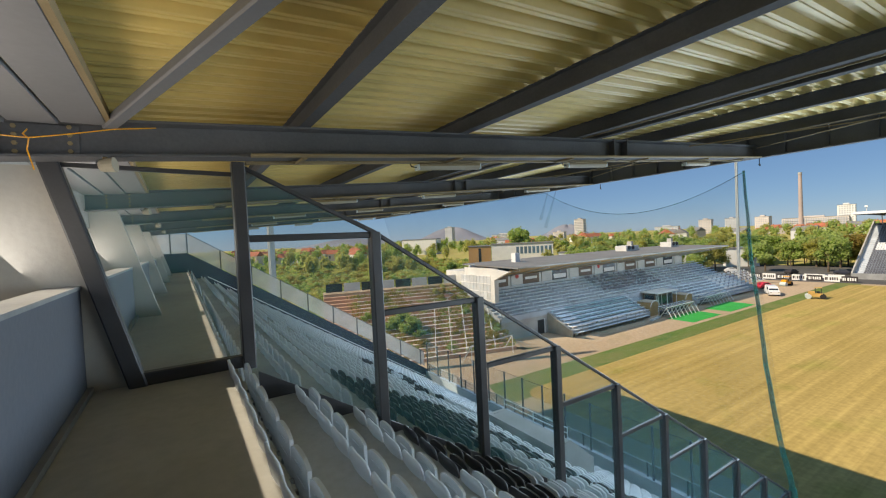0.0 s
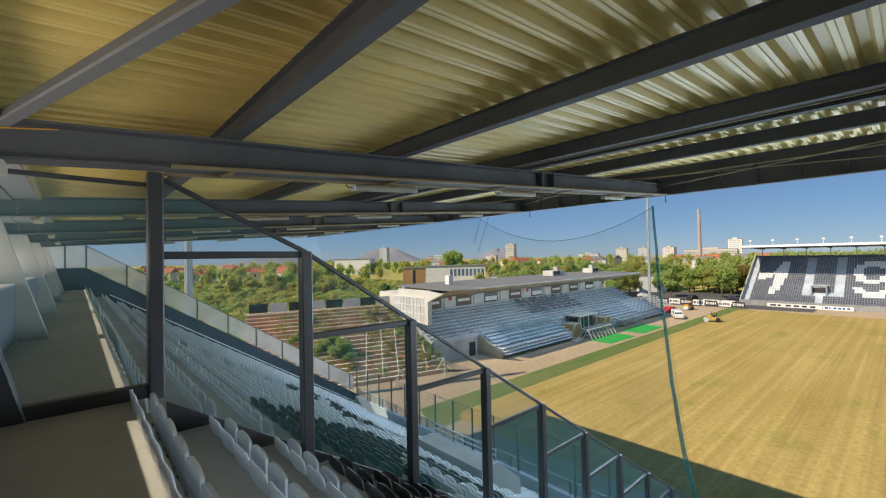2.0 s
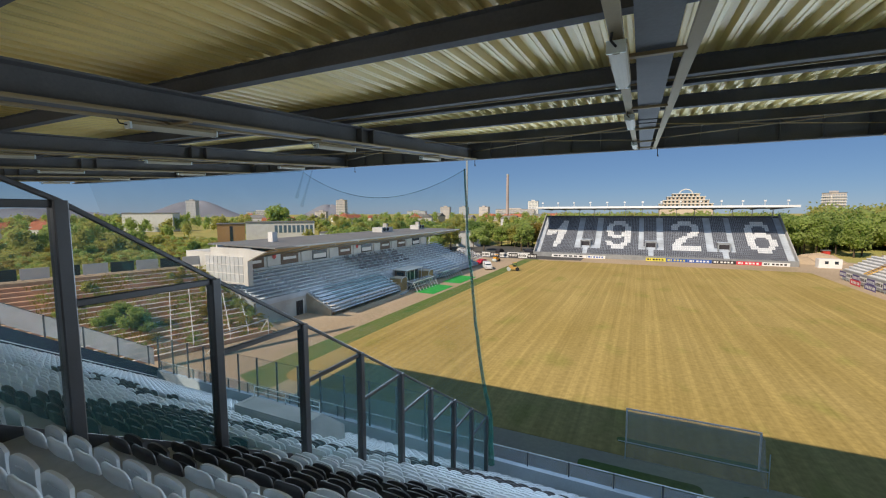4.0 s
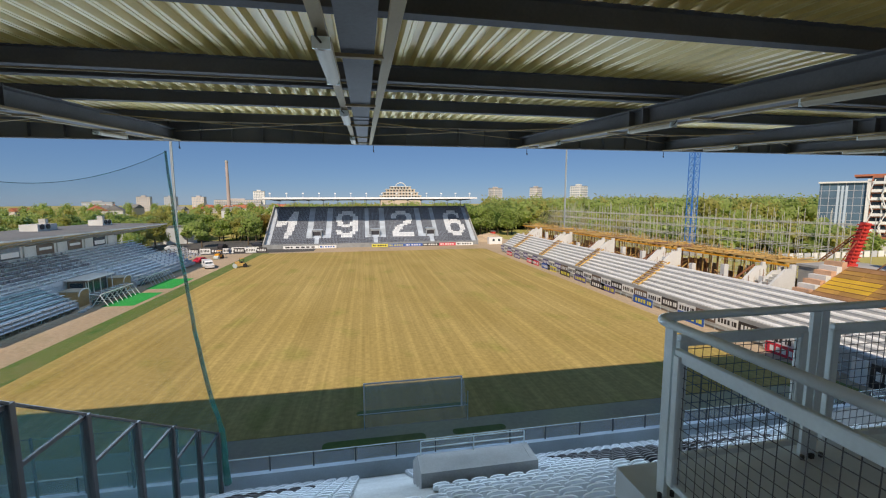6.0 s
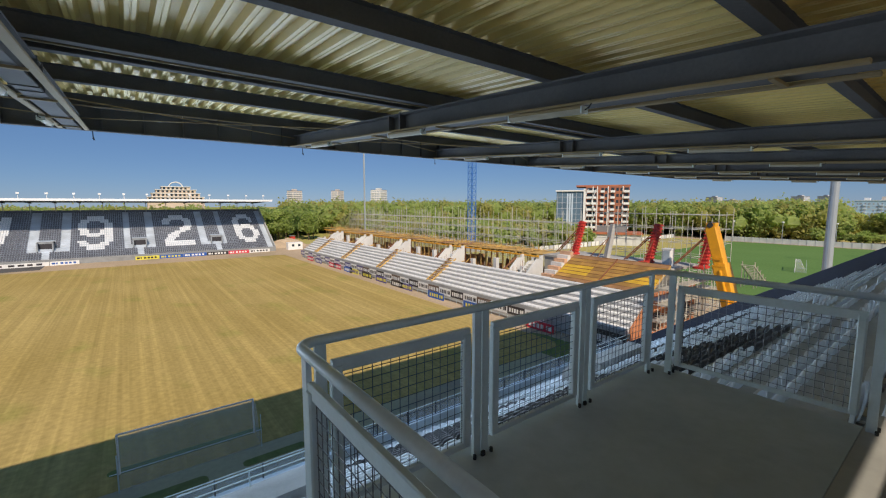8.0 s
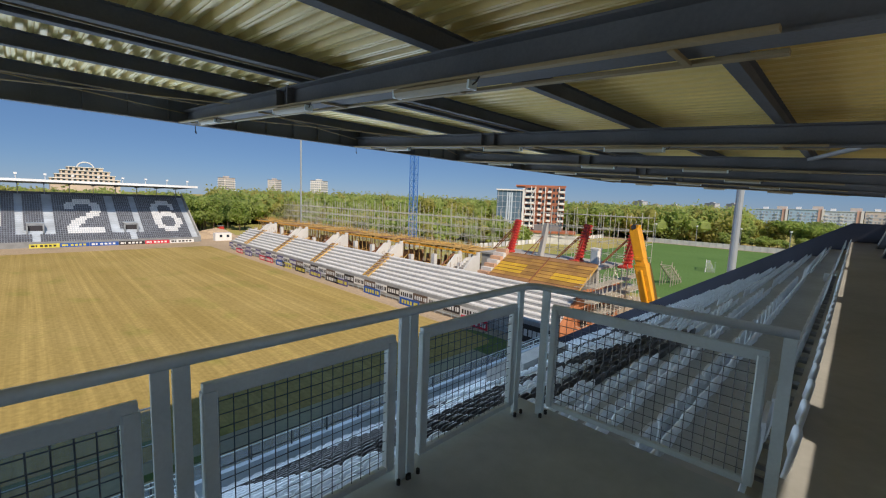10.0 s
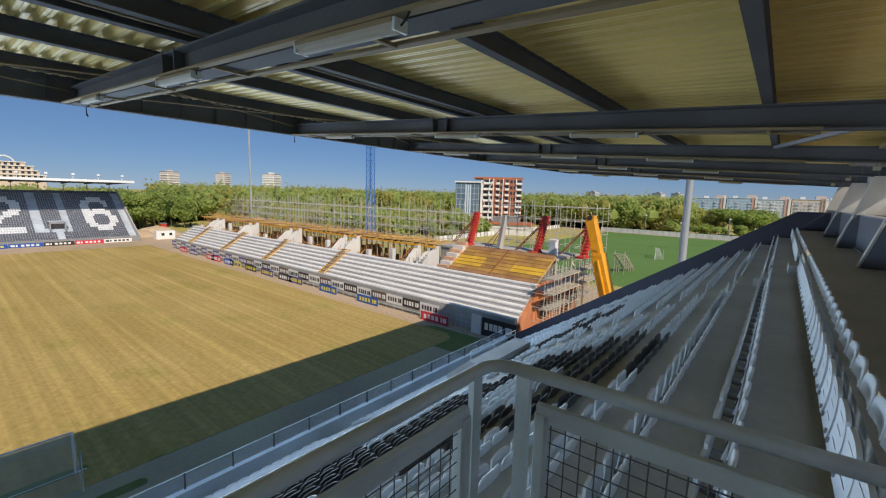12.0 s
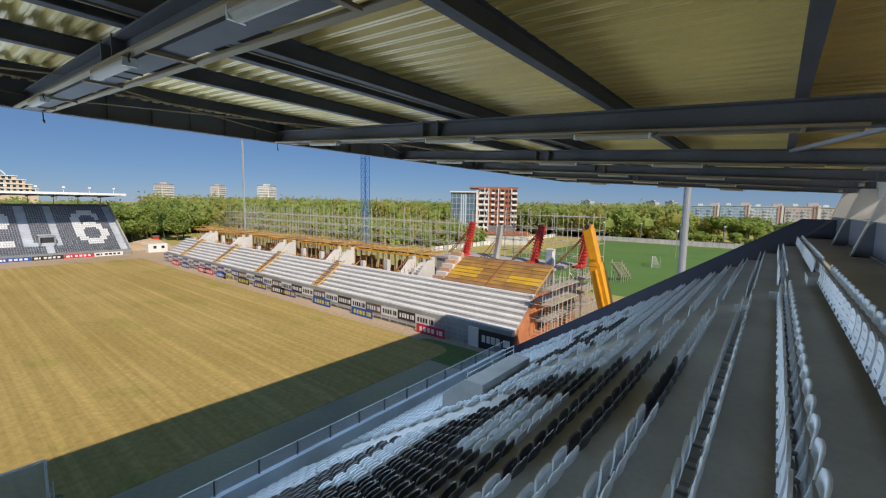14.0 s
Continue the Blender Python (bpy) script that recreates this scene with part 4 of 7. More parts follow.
def goal(m, label):
    t = thing("goal", label, "goal", "goals", at=m)
    for x in (-3.7, 3.7):
        part("post", Geo().tube((x, 0, 0), (x, 0, 2.48), 0.06, 8), WHITE, t)
        part("net_stay", Geo().tube((x, -2.0, 0.0), (x, -2.0, 2.2), 0.03, 6), GALV, t)
    part("crossbar", Geo().tube((-3.7, 0, 2.45), (3.7, 0, 2.45), 0.06, 8), WHITE, t)
    part("ground_bar", Geo().tube((-4.2, 0.1, 0.03), (4.2, 0.1, 0.03), 0.03, 6), WHITE, t)
    g = Geo()
    g.poly([(-3.7, 0, 2.45), (3.7, 0, 2.45), (3.7, -0.9, 2.4), (-3.7, -0.9, 2.4)])
    g.poly([(-3.7, -0.9, 2.4), (3.7, -0.9, 2.4), (3.7, -1.9, 0.03), (-3.7, -1.9, 0.03)])
    for x in (-3.7, 3.7):
        g.poly([(x, 0, 2.45), (x, -0.9, 2.4), (x, -1.9, 0.03), (x, 0, 0.03)])
    part("goal_net", g, NETW, t)
    return t


goal(Matrix.Identity(4), "white football goal with a grey net, in the shade")
single("worn_patch", Geo().slab(blob(-3.0, -3.6, 3.4, 0.5, 0.4), 0.0, 0.024), VERGE, "green patch of grass behind the goal", "grass", kind="structure")
single("worn_patch", Geo().slab(blob(4.2, -3.4, 1.9, 0.35, 0.3), 0.0, 0.024), VERGE, "green patch of grass behind the goal", "grass", kind="structure")
single("worn_patch", Geo().slab(blob(0, 0.3, 4.3, 0.35, 0.3), 0.0, 0.024), VERGE, "green patch of grass under the goal line", "grass", kind="structure")

# ---- far end stand with 1926 in its seats ----
FY, FTR, FRI, FN = 118.6, 0.75, 0.476, 27
FX0, FX1 = -35.6, 35.6
fst = thing("far_terrace", "pale concrete terrace of the far end stand", "terrace", kind="structure")
for k in range(FN):
    part("step", Geo().box(FX0 - 1.6, FX1 + 1.6, FY + k * FTR, FY + (k + 1) * FTR + 0.02, 0.9 + k * FRI - 0.6, 0.9 + k * FRI), OLDS, fst)
single("far_front_wall", Geo().box(FX0 - 1.8, FX1 + 1.8, FY - 1.6, FY - 1.3, 0, 1.5), CONC, "pale concrete front wall of the far stand", "wall", kind="structure")
for s in (-1, 1):
    g = Geo()
    x = s * (FX1 + 1.6)
    prof = [(FY - 1.3, 1.6), (FY + FN * FTR, 0.9 + FN * FRI + 1.0), (FY + FN * FTR, 0), (FY - 1.3, 0)]
    g.add([(x + d, y, z) for d in (0, s * 0.3) for y, z in prof], [(0, 1, 2, 3), (7, 6, 5, 4)] + [(i, 4 + i, 4 + (i + 1) % 4, (i + 1) % 4) for i in range(4)])
    single("far_side_wall", g, FINW, "pale sloping side wall of the far stand", "wall", kind="structure")
single("far_back_wall", Geo().box(FX0 - 1.9, FX1 + 1.9, FY + FN * FTR + 0.02, FY + FN * FTR + 0.3, 0, 0.9 + FN * FRI + 0.2), BACKW, "grey back wall of the far stand", "wall", kind="structure")
# seats: the digits are read row by row on a 12 x 14 raster
GLYPHS = {
    "1": "........###. .......####. .......####. ......#####. .....######. ###########. #####.#####. ###...####.. ......####.. ......####.. ......###... .....####... .....####... .....###....",
    "9": "...######... .##########. .###....###. ###......### ###......### ###......### .###....#### .########### ...#####.### .........### ###......### .###....###. .##########. ...######...",
    "2": "...######... .##########. ####....#### ###......### .........### ........#### .......####. .....####... ...####..... ..####...... .####....... ####........ ############ ############",
    "6": "...######... .##########. .###....###. ###......##. ###......... ###.#####... ###########. ####....###. ###......### ###......### ###......### .###....###. .##########. ...######...",
}
SPOTS = {"1": (-34.9, 7.6), "9": (-14.0, 7.7), "2": (6.3, 8.1), "6": (26.9, 7.4)}
UPPER = [(-24.0, -22.0), (-17.5, -15.6), (-3.8, -2.0), (2.1, 3.9), (15.9, 17.7), (21.8, 23.6)]
LOWER = [(-21.2, -19.6), (-0.65, 0.95), (19.7, 21.3)]


def gap(x, k):
    if k >= 6:
        return any(a < x < b for a, b in UPPER)
    if k >= 4:
        return any(a < x < b for (a, _), (_, b) in zip(UPPER[::2], UPPER[1::2]))
    return any(a < x < b for a, b in LOWER)


white_at, dark_at = [], []
seat_far = Geo().box(-0.205, 0.205, 0.05, 0.11, 0.3, 0.76).box(-0.19, 0.19, 0.2, 0.24, 0.3, 0.62).mesh("seat_far")
TURN = Euler((0, 0, math.pi)).to_matrix().to_4x4()
for k in range(FN):
    for i in range(int((FX1 - FX0) / 0.5)):
        x = FX0 + 0.3 + 0.5 * i
        if gap(x, k) or 5 <= k <= 9 and any(a - 0.9 < x < b + 0.9 for a, b in LOWER):
            continue
        lit = False
        for d, (xs0, w) in SPOTS.items():
            rows_of = GLYPHS[d].split()
            u, v = (x - xs0) / w, 1 - (k - 3.7) / 18.4
            if 0 <= u < 1 and 0 <= v < 1:
                line = rows_of[int(v * 14)]
                lit = line[int(u * len(line))] == "#"
        (white_at if lit else dark_at).append(Matrix.Translation((x, FY + (k + 1) * FTR, 0.9 + k * FRI)) @ TURN)
single("digit_seats", repeat(seat_far, white_at), SEATL, "white seats spelling 1926 across the far stand", "seats", "seats of the far stand", "stuff")
single("dark_seats", repeat(seat_far, dark_at), SEATG, "charcoal plastic seats filling the far stand", "seats", "seats of the far stand", "stuff")
for a, b in LOWER:
    t = thing("far_entrance", "dark entrance opening with pale walls in the far stand", "entrance", "entrances of the far stand", "structure")
    z = 0.9 + 5 * FRI
    part("opening", Geo().box(a - 0.6, b + 0.6, FY + 6.4 * FTR, FY + 9.8 * FTR, z, z + 1.9), ADK, t)
    for x in (a - 0.9, b + 0.6):
        part("cheek_wall", Geo().box(x, x + 0.3, FY + 5 * FTR, FY + 10 * FTR, z - 0.4, z + 2.3), CONC, t)
    part("lintel", Geo().box(a - 0.9, b + 0.9, FY + 6.2 * FTR, FY + 10 * FTR, z + 1.92, z + 2.35), CONC, t)
# roof of the far stand
ft = thing("far_roof", "flat white-edged roof over the far stand", "roof", kind="structure")
part("slab", Geo().add([(x, y, z + d) for d in (0, 0.5) for x, y, z in ((-37.86, 122.1, 16.78), (38.1, 122.1, 16.78), (38.1, 142.5, 16.3), (-37.86, 142.5, 16.3))], ((3, 2, 1, 0), (4, 5, 6, 7), (0, 1, 5, 4), (1, 2, 6, 5), (2, 3, 7, 6), (3, 0, 4, 7))), SOFFIT, ft)
part("white_edge", Geo().box(-37.96, 38.2, 121.95, 122.09, 16.73, 17.35), WHITE, ft)
part("white_end", Geo().box(-38.06, -37.88, 122.1, 142, 16.5, 17.2), WHITE, ft)
for i in range(14):
    x = -35.5 + i * 5.46
    part("column", Geo().bar((x, FY + FN * FTR - 0.3, 12.5), (x, FY + FN * FTR - 1.2, 16.35), 0.18, 0.25), FINW, ft)
    part("rib", Geo().bar((x, 122.4, 16.62), (x, 141, 16.15), 0.2, 0.3), STEEL, ft)
    t = thing("roof_floodlight", "small white floodlight on a stub pole on the far roof", "lamp", "floodlights on the far roof")
    part("pole", Geo().tube((x, 123.0, 17.2), (x, 123.0, 18.7), 0.09, 6), WHITE, t)
    part("lamp_head", Geo().cbox((x, 122.8, 18.7), (0.6, 0.4, 0.45)), WHITE, t)


def board(x0, x1, y, z0, z1, base, marks, axis="x", group="boards by the pitch", label="", lean=0.0):
    """Advertising board with plain bars in place of its lettering."""
    t = thing("advertising_board", label or "advertising board on the ground by the pitch", "board", group)
    if axis == "x":
        part("panel", Geo().box(x0, x1, y, y + 0.06, z0, z1), base, t)
    else:
        part("panel", Geo().box(y, y + 0.06, x0, x1, z0, z1), base, t)
    w = x1 - x0
    nbar = 6
    h = z1 - z0
    for i in range(nbar):
        a, b = x0 + w * (0.06 + 0.88 * i / nbar), x0 + w * (0.06 + 0.88 * (i + (0.8, 0.36, 0.66, 0.68, 0.6, 0.62)[i]) / nbar)
        za, zb = z0 + h * 0.26, z0 + h * 0.74
        if axis == "x":
            part("letter_bar", Geo().box(a, b, y - 0.012, y - 0.004, za, zb), marks, t)
        else:
            part("letter_bar", Geo().box(y - 0.012, y - 0.004, a, b, za, zb), marks, t)


for x0, x1, b, mk in ((-36.5, -30.0, ADW, ADK), (-24.0, -15.0, ADW, ADK), (-14.9, -10.4, ADW, ADB), (-1.0, 3.4, ADY, ADK), (3.5, 8.0, ADB, ADY), (8.1, 12.9, ADB, ADW), (13.0, 17.6, ADK, ADW), (17.7, 22.4, ADR, ADW), (22.5, 27.5, ADW, ADK)):
    board(x0 * 1.28, x1 * 1.28, FY - 2.4, -0.01, 1.0, b, mk, group="boards before the far stand")

# ---- old main stand along the left touchline ----
LY0, LY1 = 9.5, 79.0
ls = thing("main_stand", "old concrete stand with grey bench rows", "stand", kind="structure")
LN, LT, LR, LX, LZ = 15, 0.80, 0.40, -45.6, 1.0
HUT0, HUT1 = 39.6, 55.6
TEAL = mat("faded teal plastic", (0.16, 0.34, 0.38), 0.5, 0, 0.2, 0.6, 20, 0.0, island=0.2)
xh, zh = LX - 6 * LT, LZ + 6 * LR



def lrow(k):
    return LX - k * LT, LZ + k * LR


for k in range(LN):
    x, z = lrow(k)
    runs = [(LY0, LY1)] if k > 5 else [(LY0 + 9.9, HUT0), (HUT1, LY1 + 4)]
    for ya, yb in runs:
        part("step", Geo().box(x - LT - 0.02, x, ya, yb, z - 0.6, z), OLDS, ls)
    g = Geo()
    for j in range(9):
        a0 = LY0 + 0.6 + j * (LY1 - LY0) / 9
        for ra, rb in runs:
            ya, yb = max(a0, ra + 0.1), min(a0 + (LY1 - LY0) / 9 - 0.75, rb - 0.1)
            if yb - ya < 0.8:
                continue
            for d in (0.0, 0.17, 0.34):
                g.box(x - 0.21 - d, x - 0.06 - d, ya, yb, z + 0.38, z + 0.43)
            for q in range(int((yb - ya) / 2.5) + 1):
                yq = ya + 0.2 + q * 2.5
                if yq < yb - 0.1:
                    g.box(x - 0.48, x - 0.32, yq, yq + 0.05, z, z + 0.38)
    part("bench_row", g, OLDP if k < 2 else BENCH, ls)
part("hut_bay_wall", Geo().box(xh - 0.2, xh, HUT0 - 0.05, HUT1 + 0.05, 0, zh - 0.1), OLDS, ls)
for y in (HUT0 - 0.16, HUT1 + 0.02):
    part("hut_bay_side", Geo().add([(x, y + d, z) for d in (0, 0.14) for x, z in ((xh - 0.1, 0), (LX, 0), (LX, 1.0), (xh - 0.1, 3.35))], ((0, 1, 2, 3), (7, 6, 5, 4), (0, 4, 5, 1), (1, 5, 6, 2), (2, 6, 7, 3), (3, 7, 4, 0))), OLDS, ls)
# painted bench seats low in the near block
g = Geo()
for k in range(1, 6):
    x, z = lrow(k)
    for i in range(34):
        y = 22.5 + i * 0.48
        g.box(x - 0.5, x - 0.08, y, y + 0.43, z + 0.436, z + 0.48)
single("teal_bench_seats", g, TEAL, "faded teal seats on the lower benches", "seats", kind="stuff")
# dark seats in the middle block
g = Geo()
random.seed(7)
for k in range(8, 14):
    x, z = lrow(k)
    for i in range(36):
        y = 36 + i * 0.52
        if random.random() < 0.62:
            g.box(x - 0.5, x - 0.1, y, y + 0.44, z + 0.44, z + 0.48)
            g.box(x - 0.52, x - 0.47, y, y + 0.44, z + 0.48, z + 0.85)
single("dark_bench_seats", g, SEATG, "block of dark plastic seats amid the benches", "seats", kind="stuff")
g = Geo()
for k in range(1, 7):
    x, z = lrow(k)
    for i in range(56):
        y = 70 + i * 0.36
        if i % 6 < 4:
            g.box(x - 0.5, x - 0.1, y, y + 0.3, z + 0.44, z + 0.48)
            g.box(x - 0.52, x - 0.47, y, y + 0.3, z + 0.48, z + 0.8)
single("white_bench_seats", g, SEATL, "white plastic seats at the far end of the old stand", "seats", kind="stuff")
# gangway wall half way up with railing
xg, zg = lrow(6)
part("gangway_wall", Geo().box(xg - 0.1, xg + 0.08, LY0, LY1, zg - 0.5, zg + 0.22), OLDS, ls)
g = Geo()
for i in range(45):
    y = LY0 + i * 1.55
    g.tube((xg, y, zg + 0.2), (xg, y, zg + 1.1), 0.03, 5)
for z in (zg + 0.65, zg + 1.1):
    g.tube((xg, LY0, z), (xg, LY1, z), 0.025, 5)
part("gangway_rail", g, GALV, ls)
# rooms at the back
xb, zb = lrow(LN)
rooms = thing("stand_rooms", "white rendered rooms along the back of the old stand", "building", kind="structure")
part("back_wall", Geo().box(xb - 0.3, xb, LY0, 73.5, 0, 11.2), OFFW, rooms)
random.seed(12)
for i in range(8):
    y = LY0 + 4 + i * 7.4
    dark = i in (0, 1, 3, 5, 6)
    w = part("sign_panel" if dark else "window", Geo().box(xb - 0.02, xb + 0.08, y, y + 3.9, zb + 0.05, zb + 2.25), BROWN if dark else WINDOW, rooms, "large dark sign on the wall" if dark else "")
    part("frame", Geo().box(xb - 0.02, xb + 0.12, y - 0.15, y + 4.05, zb - 0.1, zb + 0.04), OFFW, w)
    if dark:
        part("lettering", Geo().box(xb + 0.081, xb + 0.095, y + 0.5, y + 3.4, zb + 0.8, zb + 1.25), ADW, w)
        if i in (0, 3):
            part("crest", Geo().add([(xb + 0.05, y + 5.6 + u, zb + 2.1 - v) for u, v in ((0, 0), (0.8, 0), (0.8, 0.75), (0.4, 1.05), (0, 0.75))], ((0, 1, 2, 3, 4),)), REDF, rooms, "small red shield on the white wall")
    else:
        part("banner", Geo().box(xb - 0.02, xb + 0.1, y + 0.3, y + 3.6, zb + 0.3, zb + 1.1), ADW, rooms, "white banner with a grey line")
    part("pier", Geo().box(xb - 0.02, xb + 0.25, y + 4.5, y + 4.8, zb, 10.9), OFFW, rooms)
single("rooms_block", Geo().box(xb - 7.5, xb - 0.32, LY0 + 0.3, 73.0, 0, 10.1), OFFW, "white block behind the old stand", "building", kind="structure")
# end wall with rows of openings
ew = thing("end_wall", "white rendered end wall of the old stand", "wall", kind="structure")
part("wall", Geo().box(-58.6, -50.6, LY0 - 0.35, LY0 - 0.02, 5.9, 10.9), OFFW, ew)
part("lower_wall", Geo().box(-58.6, -57.6, LY0 - 0.3, LY0 - 0.02, 0, 5.9), RAWC, ew)
part("buttress", Geo().add([(x, y, z) for y in (LY0 - 0.9, LY0 - 0.36) for x, z in ((-51.2, 5.9), (-50.5, 5.9), (-50.5, 9.3), (-47.3, 10.6), (-51.2, 10.9))], ((0, 1, 2, 3, 4), (9, 8, 7, 6, 5), (0, 5, 6, 1), (1, 6, 7, 2), (2, 7, 8, 3), (3, 8, 9, 4), (4, 9, 5, 0))), OFFW, ew)
xe, ze = lrow(6)
part("under_wall", Geo().box(xe - 0.3, xe - 0.05, LY0, LY0 + 9.9, 0, ze - 0.02), RAWC, ew)
part("doorway", Geo().box(xe - 0.06, xe - 0.02, LY0 + 7.4, LY0 + 8.8, 0, 2.2), ADK, ew, "dark doorway under the benches")
part("door_jamb", Geo().box(xe - 0.05, xe + 0.06, LY0 + 8.82, LY0 + 8.98, 0, 2.35), WHITE, ew)
part("raking_wall", Geo().add([(x, y, z) for y in (LY0 + 0.02, LY0 + 0.3) for x, z in ((-57.6, 0), (xe - 0.3, 0), (xe - 0.3, ze - 0.1), (-57.6, ze + 3.4))], ((0, 1, 2, 3), (7, 6, 5, 4), (0, 4, 5, 1), (1, 5, 6, 2), (2, 6, 7, 3), (3, 7, 4, 0))), RAWC, ew)
part("lower_end", Geo().add([(x, y, z) for y in (LY0 + 9.5, LY0 + 9.88) for x, z in ((xe, 0), (LX, 0), (LX, 0.9), (xe, 3.2))], ((0, 1, 2, 3), (7, 6, 5, 4), (0, 4, 5, 1), (1, 5, 6, 2), (2, 6, 7, 3), (3, 7, 4, 0))), PLANK, ew, "tan plank end of the lower benches")
for i in range(9):
    for j in range(3):
        part("pane", Geo().box(-59.7 + i * 0.86, -58.92 + i * 0.86, LY0 - 0.40, LY0 - 0.354, 6.2 + j * 1.2, 7.28 + j * 1.2), PALEG, ew)
for j in range(4):
    part("glazing_bar", Geo().box(-59.8, -51.9, LY0 - 0.43, LY0 - 0.355, 6.1 + j * 1.2, 6.19 + j * 1.2), WHITE, ew)
# roof
lr = thing("main_stand_roof", "thin flat grey roof with an ochre underside", "roof", kind="structure")
def tilted(x0, x1, za, zb_, y0, y1, t):
    return Geo().add([(x, y, z + d) for d in (0, t) for x, y, z in ((x0, y0, za), (x1, y0, zb_), (x1, y1, zb_), (x0, y1, za))], ((3, 2, 1, 0), (4, 5, 6, 7), (0, 1, 5, 4), (1, 2, 6, 5), (2, 3, 7, 6), (3, 0, 4, 7)))


part("roof_slab", tilted(-61.0, -47.6, 11.07, 10.85, LY0 + 1.0, 74.0, 0.22), ROOFT, lr)
part("ochre_soffit", tilted(-58.0, -47.7, 8.75, 10.80, LY0 + 1.1, 73.9, 0.02), OCHRE, lr)
part("edge_trim", tilted(-47.6, -47.45, 10.86, 10.86, LY0 + 1.0, 74.0, 0.2), RAWC, lr)
for i in range(11):
    y = LY0 + 2 + i * 6.1
    part("rib", Geo().bar((-58.0, y, 8.66), (-48.2, y, 10.6), 0.2, 0.2), RAWC, lr)
for y, w in ((48.0, 4.4), (65.0, 3.0)):
    t = thing("roof_hut", "small off-white plant hut on the flat roof", "hut", "huts on the old roof")
    part("hut_body", Geo().box(-58.0, -55.4, y, y + w, 11.0, 12.3), OFFW, t)
    part("vent", Geo().tube((-55.38, y + 0.9, 11.9), (-55.25, y + 0.9, 11.9), 0.45, 10), ADK, t)
    part("vent", Geo().tube((-55.38, y + 2.2, 11.9), (-55.25, y + 2.2, 11.9), 0.45, 10), ADK, t)
    part("chimney", Geo().box(-57.6, -56.6, y + w - 0.8, y + w - 0.1, 12.3, 13.1), RAWC, t)
single("roof_mast_box", Geo().box(-56.0, -55.0, 17.0, 18.0, 11.1, 12.7), WHITE, "white upright box on the old roof", "box")
# lower bleachers with scaffold legs
bl = thing("bleacher", "low temporary bleacher of weathered planks on tubes", "bleacher")
for k in range(6):
    x, z = -45.0 - k * 0.75, 0.6 + k * 0.4
    part("bench_plank", Geo().box(x - 0.5, x, 19.5, 38.2, z, z + 0.06), BENCH, bl)
    part("seat_plank", Geo().box(x - 0.62, x - 0.34, 19.5, 38.2, z + 0.40, z + 0.45), BENCH, bl)
g = Geo()
for i in range(16):
    y = 19.6 + i * 1.23
    for k in range(6):
        x, z = -45.0 - k * 0.75, 0.6 + k * 0.4
        g.tube((x - 0.4, y, 0), (x - 0.4, y, z + 0.4), 0.03, 5)
    g.tube((-45.1, y, 0), (-45.1, y, 1.75), 0.03, 5)
    g.tube((-45.2, y, 0.4), (-48.8, y, 2.4), 0.025, 5)
for z in (1.1, 1.4, 1.75):
    g.tube((-45.1, 19.6, z), (-45.1, 38.1, z), 0.025, 5)
part("tube_frame", g, SCAFF, bl)
part("green_net", Geo().poly([(-49.5, 27, 3.9), (-49.5, 40, 3.9), (-47.0, 40, 2.6), (-47.0, 27, 2.6)]), NETG, bl)


def dugout(x, y, n):
    """Low open dugout: a row of leaning white trestles under a long top rail, dark seats behind."""
    t = thing("dugout", "white tube-framed team dugout with dark seats", "dugout", "dugouts")
    for i in range(n + 1):
        ya = y + i * 1.3
        g = Geo()
        g.tube((x + 0.9, ya, 0.0), (x - 0.1, ya, 1.75), 0.05, 6)
        g.tube((x - 1.3, ya, 0.0), (x - 0.1, ya, 1.75), 0.05, 6)
        g.tube((x - 0.1, ya, 1.75), (x - 1.5, ya, 1.95), 0.05, 6)
        g.tube((x + 0.45, ya, 0.8), (x - 0.8, ya, 0.8), 0.035, 6)
        part("trestle", g, WHITE, t)
    part("top_rail", Geo().bar((x - 0.1, y, 1.78), (x - 0.1, y + n * 1.3, 1.78), 0.16, 0.14), WHITE, t)
    part("roof_sheet", Geo().add([(x - 0.15, y, 1.85), (x - 0.15, y + n * 1.3, 1.85), (x - 1.5, y + n * 1.3, 2.02), (x - 1.5, y, 2.02)], ((0, 1, 2, 3),)), PANELB, t)
    part("back_panel", Geo().box(x - 1.62, x - 1.55, y, y + n * 1.3, 0, 1.95), PANELB, t)
    for i in range(2 * n):
        part("bench_seat", Geo().box(x - 1.3, x - 0.85, y + 0.08 + i * 0.65, y + 0.58 + i * 0.65, 0.32, 0.42).box(x - 1.36, x - 1.28, y + 0.08 + i * 0.65, y + 0.58 + i * 0.65, 0.42, 0.95), SEATB, t)


dugout(-43.3, 40.8, 7)
dugout(-44.3, 56.8, 7)
t = thing("officials_hut", "dark brown hut with a flat white roof by the benches", "hut")
part("hut_wall", Geo().box(-50.2, -47.7, 44.9, 50.5, 0, 3.4), BROWN, t)
part("flat_roof", Geo().box(-50.3, -46.8, 44.2, 51.2, 3.45, 3.64), OFFW, t)
for y in (44.5, 47.6, 50.8):
    part("roof_post", Geo().tube((-47.0, y, 0), (-47.0, y, 3.45), 0.06, 6), WHITE, t)
for y in (45.1, 46.95, 48.8):
    w = part("hut_window", Geo().box(-47.69, -47.66, y, y + 1.6, 1.2, 3.0), WINDOW, t)
    part("window_frame", Geo().box(-47.68, -47.62, y - 0.1, y - 0.02, 1.1, 3.1), WHITE, w)
part("hut_window", Geo().box(-49.8, -48.0, 44.86, 44.89, 1.2, 3.0), WINDOW, t)
